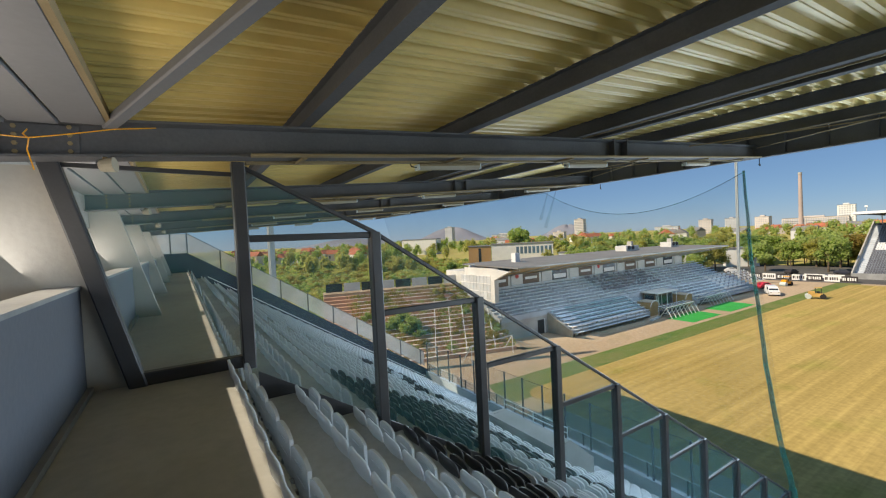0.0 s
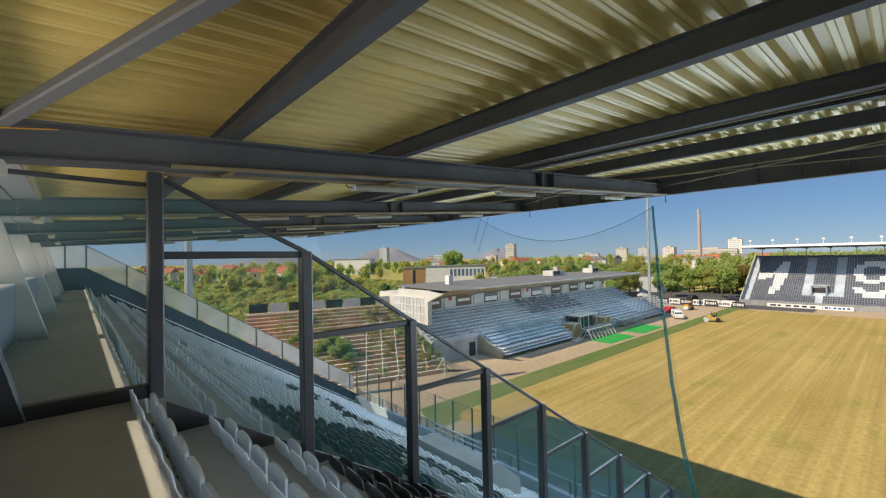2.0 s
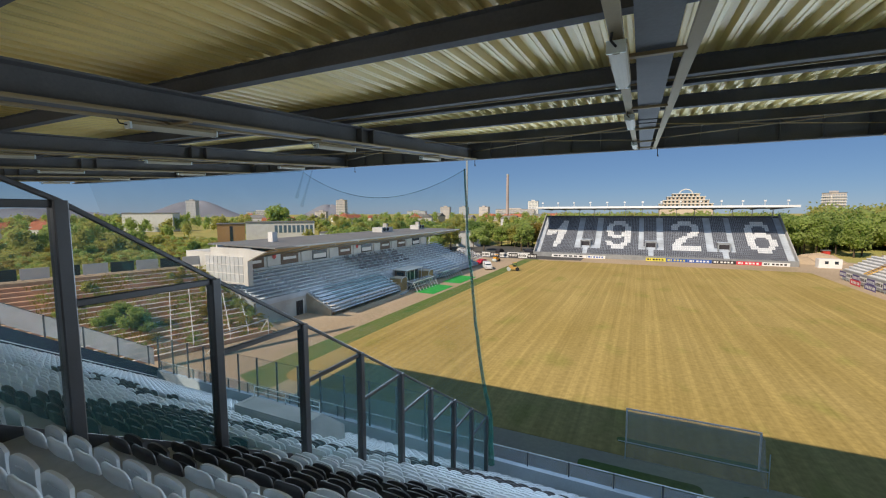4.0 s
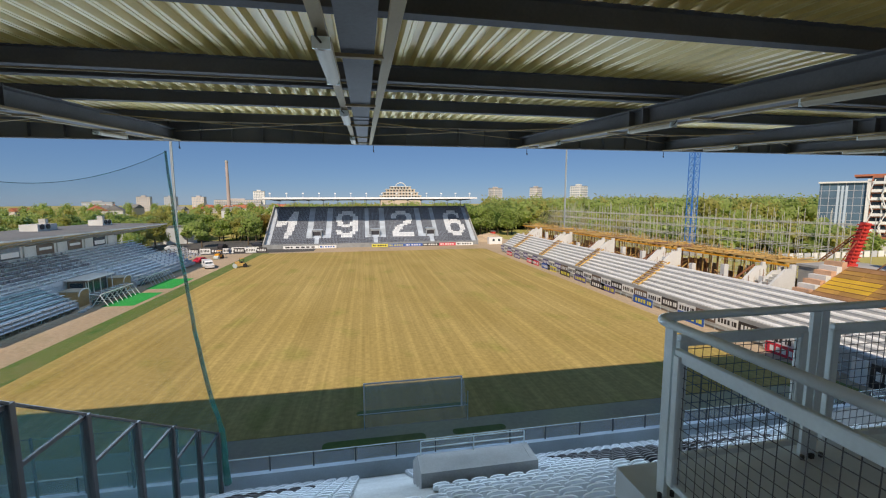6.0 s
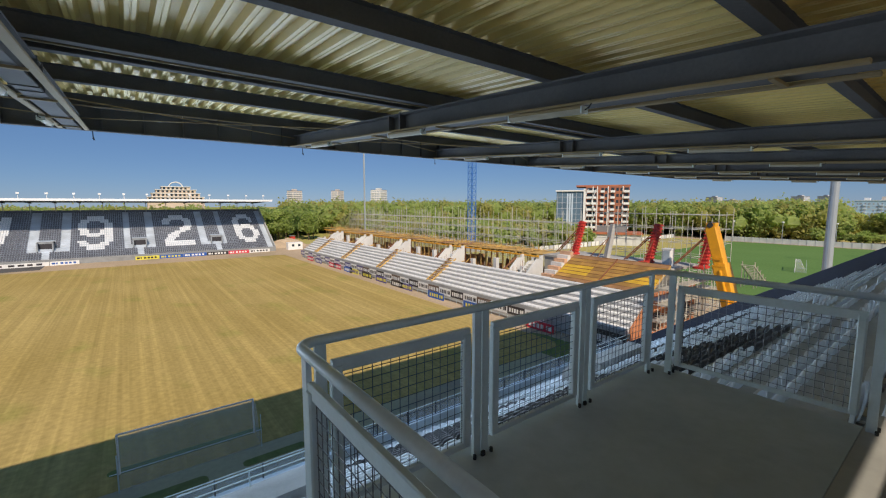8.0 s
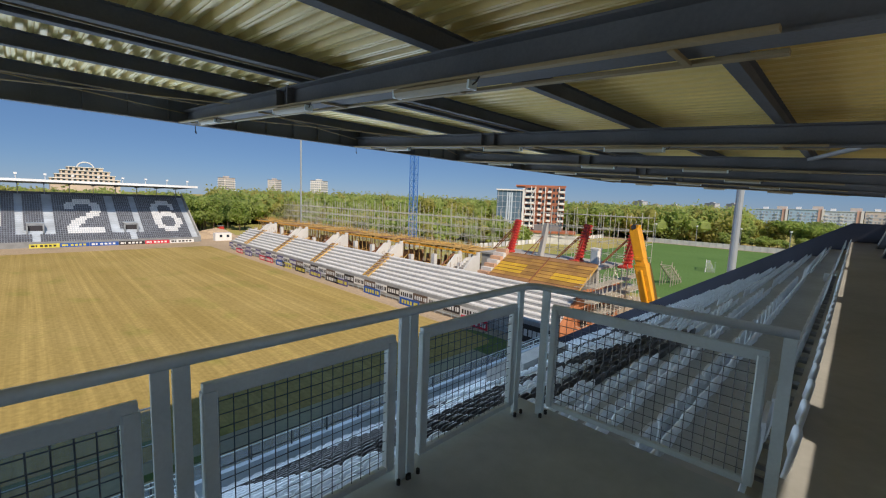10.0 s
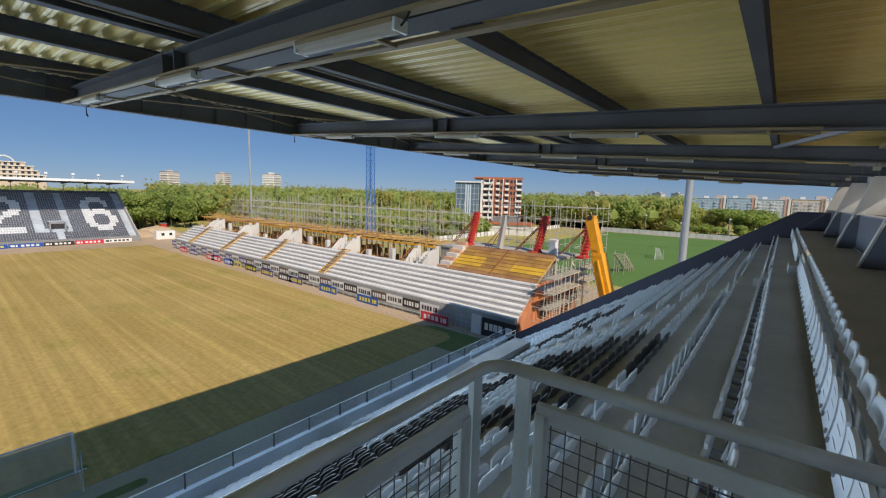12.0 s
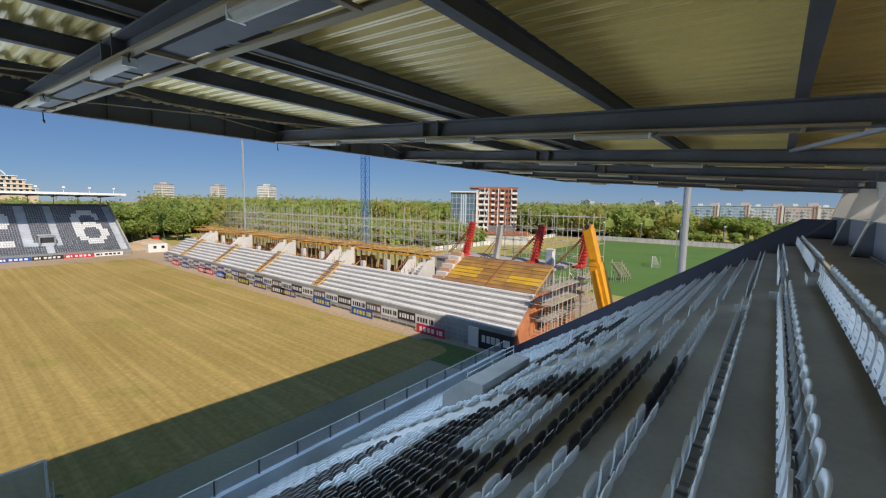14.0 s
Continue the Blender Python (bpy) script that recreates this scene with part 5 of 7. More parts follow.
for y in (40.5, 52.4):
    t = thing("bench_box", "brown panelled box with an arched white rail", "box", "boxes by the benches")
    part("box_body", Geo().box(-48.6, -46.2, y, y + 2.6, 0, 2.4), OCHRE, t)
    part("box_top", Geo().box(-48.7, -46.1, y - 0.1, y + 2.7, 2.4, 2.52), PLANK, t)
    g = Geo()
    for a in range(8):
        p0, p1 = math.pi * a / 8, math.pi * (a + 1) / 8
        g.tube((-46.0, y + 1.3 - 1.4 * math.cos(p0), 1.7 + 1.0 * math.sin(p0)), (-46.0, y + 1.3 - 1.4 * math.cos(p1), 1.7 + 1.0 * math.sin(p1)), 0.07, 6)
    part("arched_rail", g, WHITE, t)
for i in range(5):
    t = thing("tyre", "old tyre lying flat on the sandy ground", "tyre", "tyres by the dugout", at=pose(-44.0 - 0.15 * i, 37.3 + 0.75 * i, 0))
    n = 16
    ring = [(0.33, 0.0), (0.36, 0.2), (0.2, 0.22), (0.18, 0.02)]
    g = Geo()
    g.v = [(q * math.cos(2 * math.pi * k / n), q * math.sin(2 * math.pi * k / n), z) for k in range(n) for q, z in ring]
    g.f = [(4 * k + m, 4 * ((k + 1) % n) + m, 4 * ((k + 1) % n) + (m + 1) % 4, 4 * k + (m + 1) % 4) for k in range(n) for m in range(4)]
    part("tread", g, ADW if i % 2 else GALV, t)

# overgrown corner terraces
ot = thing("old_terrace", "overgrown stained concrete terraces in the corner", "terrace", kind="structure")
M0 = Matrix.Translation((-47.8, 3.0, 0)) @ Euler((0, 0, radians(75))).to_matrix().to_4x4()
OT, OR, ON = 0.80, 0.42, 18


def terrace_end(v):
    """Where the old terraces meet the end of the main stand."""
    return min(6.3, 6.0 - 0.27 * v)


random.seed(14)
for k in range(ON):
    u1 = terrace_end(OT * (k + 1))
    part("terrace_step", Geo().box(-19, u1, OT * k, OT * (k + 1) + 0.05, 0, 0.45 + OR * k, M0), OLDC, ot)
    u = -15.0 + random.uniform(-1, 1)
    while u < u1 - 0.6:
        w = min(random.uniform(3.2, 5.6), u1 - u)
        if random.random() < 0.94:
            dz = random.uniform(-0.02, 0.03)
            part("plank", Geo().box(u, u + w - 0.06, OT * k - 0.02, OT * k + 0.24, 0.46 + OR * k + dz, 0.53 + OR * k + dz, M0), OLDP, ot)
        u += w
part("top_path", Geo().box(-19, terrace_end(15.0), OT * ON, OT * ON + 3.2, 0, 0.45 + OR * ON, M0), EARTH, ot, "bare sandy path above the steps")
for u, v in ((-5.8, 10.2), (-3.6, 10.2), (-1.5, 9.6), (0.45, 7.4), (2.6, 7.2)):
    part("white_rail", Geo().bar(M0 @ Vector((u, -0.1, 1.0)), M0 @ Vector((u + 0.3 * v, v, 1.0 + OR / OT * v)), 0.09, 0.07), WHITE, ot)
    for q in range(4):
        vq = 0.3 + v * q / 4
        part("rail_post", Geo().bar(M0 @ Vector((u + 0.3 * vq, vq, 0.3 + OR / OT * vq)), M0 @ Vector((u + 0.3 * vq, vq, 1.0 + OR / OT * vq)), 0.06, 0.06), WHITE, ot)
# earth bank falling from the terraces' end to the old stand
g = Geo()
random.seed(15)
nu, nv = 9, 14
for i in range(nu + 1):
    for j in range(nv + 1):
        q, v = i / nu, -0.6 + 7.6 * j / nv
        g.v.append(tuple(M0 @ Vector((terrace_end(v) - 0.4 + 3.6 * q + random.uniform(-0.2, 0.2), v, (0.4 + OR / OT * max(0, v)) * (1 - q) ** 1.3 + random.uniform(0, 0.3) * (1 - q)))))
g.f = [(i * (nv + 1) + j, (i + 1) * (nv + 1) + j, (i + 1) * (nv + 1) + j + 1, i * (nv + 1) + j + 1) for i in range(nu) for j in range(nv)]
single("earth_bank", g, EARTH, "rough sandy bank beside the old terraces", "bank", kind="structure", smooth=True)
for i in range(8):
    u = -18.6 + i * 2.75
    bm = thing("hoarding", "weathered board along the top of the old terraces", "board", "boards above the old terraces")
    part("panel", Geo().box(u, u + 2.5, 15.6, 15.7, 8.15, 9.45, M0), (ADK, ADW)[i % 2], bm)
    for du in (0.2, 2.2):
        part("leg", Geo().box(u + du, u + du + 0.1, 15.71, 15.8, 7.9, 9.3, M0), RAWC, bm)
t = thing("training_goal", "white frame goal standing by the corner terraces", "goal")
for p, q in (((-44.6, -0.3, 0), (-44.6, -0.3, 2.44)), ((-45.3, 7.0, 0), (-45.3, 7.0, 2.44)), ((-44.6, -0.3, 2.44), (-45.3, 7.0, 2.44)), ((-44.6, -0.3, 2.44), (-46.4, -0.5, 0)), ((-45.3, 7.0, 2.44), (-47.1, 6.8, 0))):
    part("bar", Geo().tube(p, q, 0.06, 6), WHITE, t)
# boards across the corner by the far end
for i in range(7):
    board(-57 + i * 3.3, -54.0 + i * 3.3, 108.5, -0.01, 1.5, ADW if i % 2 else ADK, ADK if i % 2 else ADW, group="boards across the far corner")
for i in range(5):
    board(84 + i * 4.2, 87.8 + i * 4.2, -57.5, -0.01, 1.6, ADP if i % 2 else ADK, ADW, "y", group="boards across the far corner")


def van(m):
    t = thing("van", "white delivery van parked on the track", "van", at=m)
    prof = [(-2.3, 0.35), (2.3, 0.35), (2.35, 0.95), (1.5, 1.15), (0.8, 1.9), (-2.25, 1.95), (-2.35, 0.8)]
    k = len(prof)
    part("body", Geo().add([(x, s * 0.92 * (0.9 if z > 1.5 else 1), z) for s in (-1, 1) for x, z in prof], [tuple(range(k)), tuple(range(2 * k - 1, k - 1, -1))] + [(i, k + i, k + (i + 1) % k, (i + 1) % k) for i in range(k)]), CARW, t)
    for s in (-1, 1):
        part("side_window", Geo().box(-0.2, 0.95, s * 0.885 - 0.02, s * 0.885 + 0.02, 1.25, 1.75), WINDOW, t)
        for x in (-1.5, 1.5):
            w = part("wheel", Geo().tube((x, s * 0.72, 0.34), (x, s * 0.94, 0.34), 0.34, 12), RUBBER, t)
            part("rim", Geo().tube((x, s * 0.9, 0.34), (x, s * 0.95, 0.34), 0.2, 10), GALV, w)
    part("windscreen", Geo().add([(1.47, -0.8, 1.2), (1.47, 0.8, 1.2), (0.86, 0.75, 1.82), (0.86, -0.75, 1.82)], ((0, 1, 2, 3),)), WINDOW, t)
    for s in (-1, 1):
        part("headlight", Geo().cbox((2.33, s * 0.65, 0.8), (0.06, 0.25, 0.16)), LAMP, t)


van(pose(-41.0, 78.0, 0.0, 0, 0, -60))


def machine(m, label, body):
    t = thing("roller", label, "machine", "machines by the pitch", at=m)
    part("chassis", Geo().box(-1.1, 1.1, -0.6, 0.6, 0.5, 1.1), body, t)
    part("engine_hood", Geo().box(-1.1, -0.1, -0.5, 0.5, 1.1, 1.5), body, t)
    for x, y in ((0.0, -0.5), (0.0, 0.5), (0.9, -0.5), (0.9, 0.5)):
        part("cab_post", Geo().tube((x, y, 1.1), (x, y, 2.2), 0.04, 5), FENCE, t)
    part("cab_roof", Geo().box(-0.1, 1.0, -0.6, 0.6, 2.2, 2.3), body, t)
    part("driver_seat", Geo().box(0.2, 0.7, -0.25, 0.25, 1.1, 1.5), RUBBER, t)
    for x in (-1.1, 1.1):
        part("drum", Geo().tube((x, -0.65, 0.5), (x, 0.65, 0.5), 0.5, 14), RUBBER if x > 0 else GALV, t)


machine(pose(-33.5, 77.0, 0.02, 0, 0, 20), "ochre ride-on roller at the pitch edge", TIMBER)
machine(pose(-44.0, 95.0, 0.0, 0, 0, 80), "yellow earth-moving machine on the track", YELLOW)


def car(m, paint, label):
    t = thing("car", label, "car", "parked cars", at=m)
    prof = [(-2.0, 0.3), (2.0, 0.3), (2.05, 0.75), (1.1, 0.9), (0.5, 1.42), (-1.0, 1.45), (-1.8, 0.95), (-2.05, 0.8)]
    k = len(prof)
    part("body", Geo().add([(x, s * 0.85 * (0.85 if z > 1.2 else 1), z) for s in (-1, 1) for x, z in prof], [tuple(range(k)), tuple(range(2 * k - 1, k - 1, -1))] + [(i, k + i, k + (i + 1) % k, (i + 1) % k) for i in range(k)]), paint, t)
    for s in (-1, 1):
        part("side_window", Geo().box(-0.95, 0.5, s * 0.77 - 0.03, s * 0.77 + 0.03, 0.95, 1.32), WINDOW, t)
        for x in (-1.25, 1.25):
            part("wheel", Geo().tube((x, s * 0.66, 0.3), (x, s * 0.86, 0.3), 0.3, 10), RUBBER, t)


car(pose(-41.5, 128, 0, 0, 0, 10), NAVY, "dark blue car parked under the trees")
car(pose(-52, 124, 0, 0, 0, 80), ADK, "black car parked on the asphalt")
car(pose(-67, 122, 0, 0, 0, 40), CARW, "white car parked on the asphalt")
car(pose(-46, 88, 0, 0, 0, 70), ADR, "red car parked by the track")

# ---- stand under construction along the right touchline ----
RS0, RS1 = -7.0, 96.0
rs = thing("new_stand", "pale precast terraces of the unfinished stand", "stand", kind="structure")
part("front_wall", Geo().box(39.5, 39.9, RS0, RS1, 0, 2.25), RAWC, rs)
RN = 7
TIERC = mat("grey precast riser", (0.46, 0.46, 0.46), 0.75, 0, 0.15, 0.3, 8, 0.2, stretch=(1, 0.3, 1))
for k in range(RN):
    x, z = 39.9 + k * 0.72, 2.35 + k * 0.52
    part("tier", Geo().box(x, x + 0.74, RS0, RS1, z - 0.75, z), TIERC, rs)
    part("tread_slab", Geo().box(x + 0.06, x + 0.74, RS0, RS1, z + 0.004, z + 0.03), WHITE, rs)
    part("tier_nosing", Geo().box(x - 0.06, x + 0.06, RS0, RS1, z - 0.14, z + 0.02), WHITE, rs)
XT, ZT = 39.9 + RN * 0.72, 2.35 + (RN - 1) * 0.52
part("back_slab", Geo().box(XT, XT + 7.0, RS0, RS1, 2.2, 2.45), RAWC, rs)
part("rear_wall", Geo().box(XT + 0.02, XT + 0.25, RS0, RS1, 2.45, ZT - 0.1), RAWC, rs)
for y in (10.0, 29.0, 48.0, 66.5, 85.0):
    if y > 20:
        st = thing("timber_stair", "yellow timber stair formwork on the terraces", "formwork", "stairs on the new stand")
        for s in (0.0, 1.5):
            part("stringer", Geo().bar((39.7, y + s, 2.35), (XT + 0.3, y + s, ZT + 0.35), 0.16, 0.26), TIMBER, st)
        for k in range(2 * RN):
            part("tread", Geo().box(39.8 + k * 0.36, 40.08 + k * 0.36, y, y + 1.5, 2.40 + k * 0.26, 2.52 + k * 0.26), PLYB if k % 2 else TIMBER, st)
    cw = thing("stair_head_wall", "pale stepped concrete walls beside a stair head", "wall", "stair head walls", "structure")
    for s, off, up in ((0.0, 0.0, 0.0), (2.3, 0.9, -0.6), (4.2, 0.4, -0.25)):
        prof = [(0, 0), (3.9, 0), (3.9, 5.5), (3.2, 5.5), (3.2, 5.0), (2.4, 5.0), (0.25, 3.1), (0, 3.1)]
        n = len(prof)
        pts = [(XT + off + x, y + 1.8 + s + d, 2.4 + (z + up if z else 0)) for d in (0, 0.28) for x, z in prof]
        part("wall", Geo().add(pts, [tuple(range(n - 1, -1, -1)), tuple(range(n, 2 * n))] + [(i, (i + 1) % n, n + (i + 1) % n, n + i) for i in range(n)]), PALE, cw)
    for k in range(6):
        part("tread", Geo().box(XT + 0.6 + 0.5 * k, XT + 1.1 + 0.5 * k, y + 2.1, y + 4.08, 2.4, ZT - 0.6 + 0.3 * k), RAWC, cw)
    part("rebar_rail", Geo().bar((XT + 0.4, y + 7.4, ZT - 0.5), (XT + 3.8, y + 7.4, ZT + 1.6), 0.2, 0.2), RUST, cw, "rust-brown raking beam")
# timber deck on props
dk = thing("formwork_deck", "yellow timber formwork deck on steel props", "formwork")
DX0, DX1, DZ = 49.4, 54.0, 8.0
random.seed(21)
for i in range(30):
    y = 13.0 + i * 3.0
    z = DZ + random.uniform(-0.12, 0.12) - 0.004 * y
    part("deck_panel", Geo().box(DX0 + random.uniform(-0.4, 0.4), DX1, y, y + 2.9, z, z + 0.09), TIMBER if random.random() < 0.7 else PLYB, dk)
    part("deck_beam", Geo().box(DX0 - 0.2, DX1, y + 0.3, y + 0.5, z - 0.32, z - 0.02), TIMBER, dk)
    part("deck_beam", Geo().box(DX0 - 0.2, DX1, y + 1.9, y + 2.1, z - 0.32, z - 0.02), TIMBER, dk)
    for q in range(4):
        x = DX0 + 0.1 + q * 1.4 + random.uniform(-0.2, 0.2)
        for yy in (y + 0.4, y + 2.0):
            part("prop", Geo().tube((x, yy, 2.45), (x, yy, z - 0.3), 0.06, 5), TIMBER if i % 3 else RUST, dk)
part("edge_beam", Geo().box(DX0 - 0.32, DX0 - 0.2, 13, 103, DZ - 0.55, DZ - 0.32), YELLOW, dk)
# columns and clutter between terraces and deck
for i in range(15):
    y = 14.5 + i * 6.0
    t = thing("concrete_column", "raw grey concrete column stub with rusty bars", "column", "columns of the new stand")
    h = random.uniform(5.0, 7.4)
    part("shaft", Geo().box(47.2, 47.9, y, y + 0.7, 2.4, h), PALE, t)
    g = Geo()
    for dx in (0.1, 0.6):
        for dy in (0.1, 0.6):
            g.tube((47.2 + dx, y + dy, h), (47.2 + dx + random.uniform(-0.1, 0.1), y + dy, h + 0.9), 0.025, 4)
    part("rebar", g, RUST, t)
g = Geo()
for i in range(420):
    x, y = random.uniform(45.3, 49.4), random.uniform(13, 96)
    a, L_ = random.uniform(0, 3.2), random.uniform(0.8, 2.6)
    z = 2.5 + random.uniform(0, 2.6)
    d = Vector((math.cos(a), math.sin(a), random.uniform(-0.35, 0.35))) * L_
    g.bar((x, y, z), Vector((x, y, z)) + d, 0.16, 0.12)
single("site_timber", g, TIMBER, "loose yellow planks and boards among the columns", "timber", kind="stuff")
g = Geo()
for i in range(70):
    x, y = random.uniform(45.3, 48.4), random.uniform(12, 96)
    g.box(x, x + random.uniform(0.4, 1.5), y, y + random.uniform(0.4, 1.8), 2.46, 2.5 + random.uniform(0.3, 2.6))
g2 = Geo()
for i in range(26):
    x, y = random.uniform(45.6, 48.8), random.uniform(12, 96)
    z = 2.46 + random.uniform(0.8, 2.4)
    g2.box(x, x + 0.12, y, y + random.uniform(1.2, 2.6), 2.46, z)
single("shutter_stacks", g2, REDF, "red-brown shutter panels standing on the slab", "panels", kind="stuff")
g3 = Geo()
for i in range(160):
    x, y = random.uniform(49.8, 53.6), random.uniform(14, 102)
    a, L_ = random.uniform(0, 3.2), random.uniform(0.8, 3.0)
    p = Vector((x, y, 8.2))
    g3.bar(p, p + Vector((math.cos(a), math.sin(a), random.uniform(0, 0.1))) * L_, 0.14, 0.1)
for i in range(260):
    x, y = random.uniform(50.0, 53.6), random.uniform(14, 102)
    g3.tube((x, y, 8.1), (x + random.uniform(-0.1, 0.1), y, 8.1 + random.uniform(0.4, 1.3)), 0.03, 4)
single("deck_clutter", g3, TIMBER, "planks and upright bars scattered on the formwork deck", "timber", kind="stuff")
# ply leaned and stacked below the deck, starter bars along the slab
g4, g5 = Geo(), Geo()
for i in range(150):
    x, y = random.uniform(49.6, 55.0), random.uniform(13, 100)
    w, h = random.uniform(0.8, 2.6), random.uniform(0.5, 3.4)
    g4.bar((x, y, 2.46), (x + random.uniform(0.1, 0.7), y + random.uniform(-0.2, 0.2), 2.46 + h), 0.06, w)
for i in range(420):
    x, y = random.choice((45.4, 46.6, 48.6)) + random.uniform(-0.2, 0.2), random.uniform(12, 98)
    g5.tube((x, y, 2.46), (x + random.uniform(-0.15, 0.15), y + random.uniform(-0.15, 0.15), 2.46 + random.uniform(1.2, 3.6)), 0.03, 4)
single("leaned_ply", g4, PLYB, "brown ply sheets leaned among the props below the deck", "panels", kind="stuff")
single("starter_bars", g5, RUST, "rusty starter bars standing out of the slab", "bars", kind="stuff")
single("site_stacks", g, RUST, "rust-brown stacks of panels and bars on the slab", "stacks", kind="stuff")
# sloping brown formwork at the near end, with yellow panels
fw = thing("sloping_formwork", "brown and yellow ply formwork laid up the slope", "formwork")
FS = Matrix.Translation((XT + 0.1, RS0 + 0.4, ZT - 0.1)) @ Euler((0, -math.atan2(2.9, 5.2), 0)).to_matrix().to_4x4()
for j in range(8):
    for i in range(6):
        yel = (j in (2, 3, 4) and i in (4, 5)) or (j in (2, 3) and i in (0, 1))
        part("panel", Geo().box(0.03 + j * 0.75, 0.72 + j * 0.75, 0.02 + i * 2.3, 2.28 + i * 2.3, 0.0, 0.05, FS), PLYY if yel and (i + j) % 5 else PLYB if j in (0, 7) else PLYO, fw)
    part("batten", Geo().box(0.72 + j * 0.75, 0.78 + j * 0.75, 0.0, 13.8, 0.05, 0.10, FS), PLYB, fw)
part("bearer", Geo().box(0, 6.0, 0, 13.8, -0.3, -0.01, FS), TIMBER, fw)
part("center_joist", Geo().box(0, 6.0, 6.85, 6.97, 0.05, 0.18, FS), RUST, fw)
part("lower_edge", Geo().box(-0.2, 0.02, 0, 13.8, -0.1, 0.35, FS), PLYB, fw)
for k in range(7):
    part("stair_block", Geo().box(XT + 0.3 + k * 0.7, XT + 1.0 + k * 0.7, 7.3, 9.2, 4.5, ZT + 0.35 + k * 0.5), PALE if k % 2 else OLDC, fw)
# near end wall: orange infill, cages of tubes
nw = thing("end_frame", "raw orange infill and concrete frame at the stand's end", "wall", kind="structure")
part("infill", Geo().add([(x, y, z) for y in (RS0 - 0.3, RS0 - 0.02) for x, z in ((39.6, 0), (56, 0), (56, 5.8), (XT, 5.6), (40.4, 2.3))], ((0, 1, 2, 3, 4), (9, 8, 7, 6, 5), (0, 5, 6, 1), (1, 6, 7, 2), (2, 7, 8, 3), (3, 8, 9, 4), (4, 9, 5, 0))), ORANGE, nw)
for x in (45.0, 49.0, 53.0):
    part("opening", Geo().box(x, x + 1.5, RS0 - 0.34, RS0 - 0.301, 1.2, 3.4), ADK, nw)
for z in (2.6, 5.0):
    part("floor_edge", Geo().box(44, 58, RS0 - 1.6, RS0 - 0.305, z, z + 0.2), RAWC, nw)


def scaffold(name, x0, x1, y0, y1, z0, z1, dx, dy, dz, label, planks=False, ragged=1.2, keep=1.0):
    t = thing(name, label, "scaffold", "scaffolds", "stuff")
    g, p = Geo(), Geo()
    nx, ny = int((x1 - x0) / dx) + 1, int((y1 - y0) / dy) + 1
    for i in range(nx):
        for j in range(ny):
            if random.random() > keep:
                continue
            x, y = x0 + i * dx + random.uniform(-0.15, 0.15), y0 + j * dy + random.uniform(-0.2, 0.2)
            g.tube((x, y, z0), (x + random.uniform(-0.05, 0.05), y, z1 + random.uniform(-ragged, ragged)), 0.04, 4)
    z = z0 + dz
    while z < z1:
        for i in range(nx):
            x = x0 + i * dx
            g.tube((x, y0, z), (x, y1, z + random.uniform(-0.1, 0.1)), 0.032, 4)
        for j in range(0, ny, 2):
            y = y0 + j * dy
            g.tube((x0, y, z), (x1, y, z), 0.04, 4)
        if planks:
            for j in range(ny - 1):
                if random.random() < 0.7:
                    p.box(x0, x1, y0 + j * dy, y0 + (j + 1) * dy - 0.1, z + 0.05, z + 0.1)
        z += dz
    for j in range(0, ny - 2, 3):
        g.tube((x0, y0 + j * dy, z0), (x0, y0 + (j + 2) * dy, min(z1, z0 + 2 * dz)), 0.04, 4)
    part("tubes", g, SCAFF, t)
    if p.v:
        part("boards", p, PLANK, t)


random.seed(31)
scaffold("rear_scaffold", 58.5, 63.5, 14, 104, 2.0, 14.0, 2.5, 1.35, 1.75, "grey scaffold poles standing behind the new stand", False, 1.5, 0.9)
scaffold("near_scaffold", 42.0, 57.5, RS0 - 3.1, RS0 - 0.7, 0, 8.4, 1.2, 1.2, 1.7, "scaffold cage round the end of the new stand", True, 0.7)
scaffold("tower_scaffold", 57.0, 62.0, -9.0, 8.0, 3.0, 14.6, 2.5, 1.5, 1.9, "tall scaffold poles by the red columns", False, 1.0, 0.9)
g = Geo()
for i in range(9):
    y = 96 + i * 1.8
    g.tube((56.0, y + 8, 4.0), (58.5, y - 4, 12.5), 0.05, 4)
    g.tube((60.0, y + 8, 4.0), (62.5, y - 4, 12.5), 0.05, 4)
single("raking_poles", g, SCAFF, "raking scaffold poles at the far end", "scaffold", "scaffolds", "stuff")
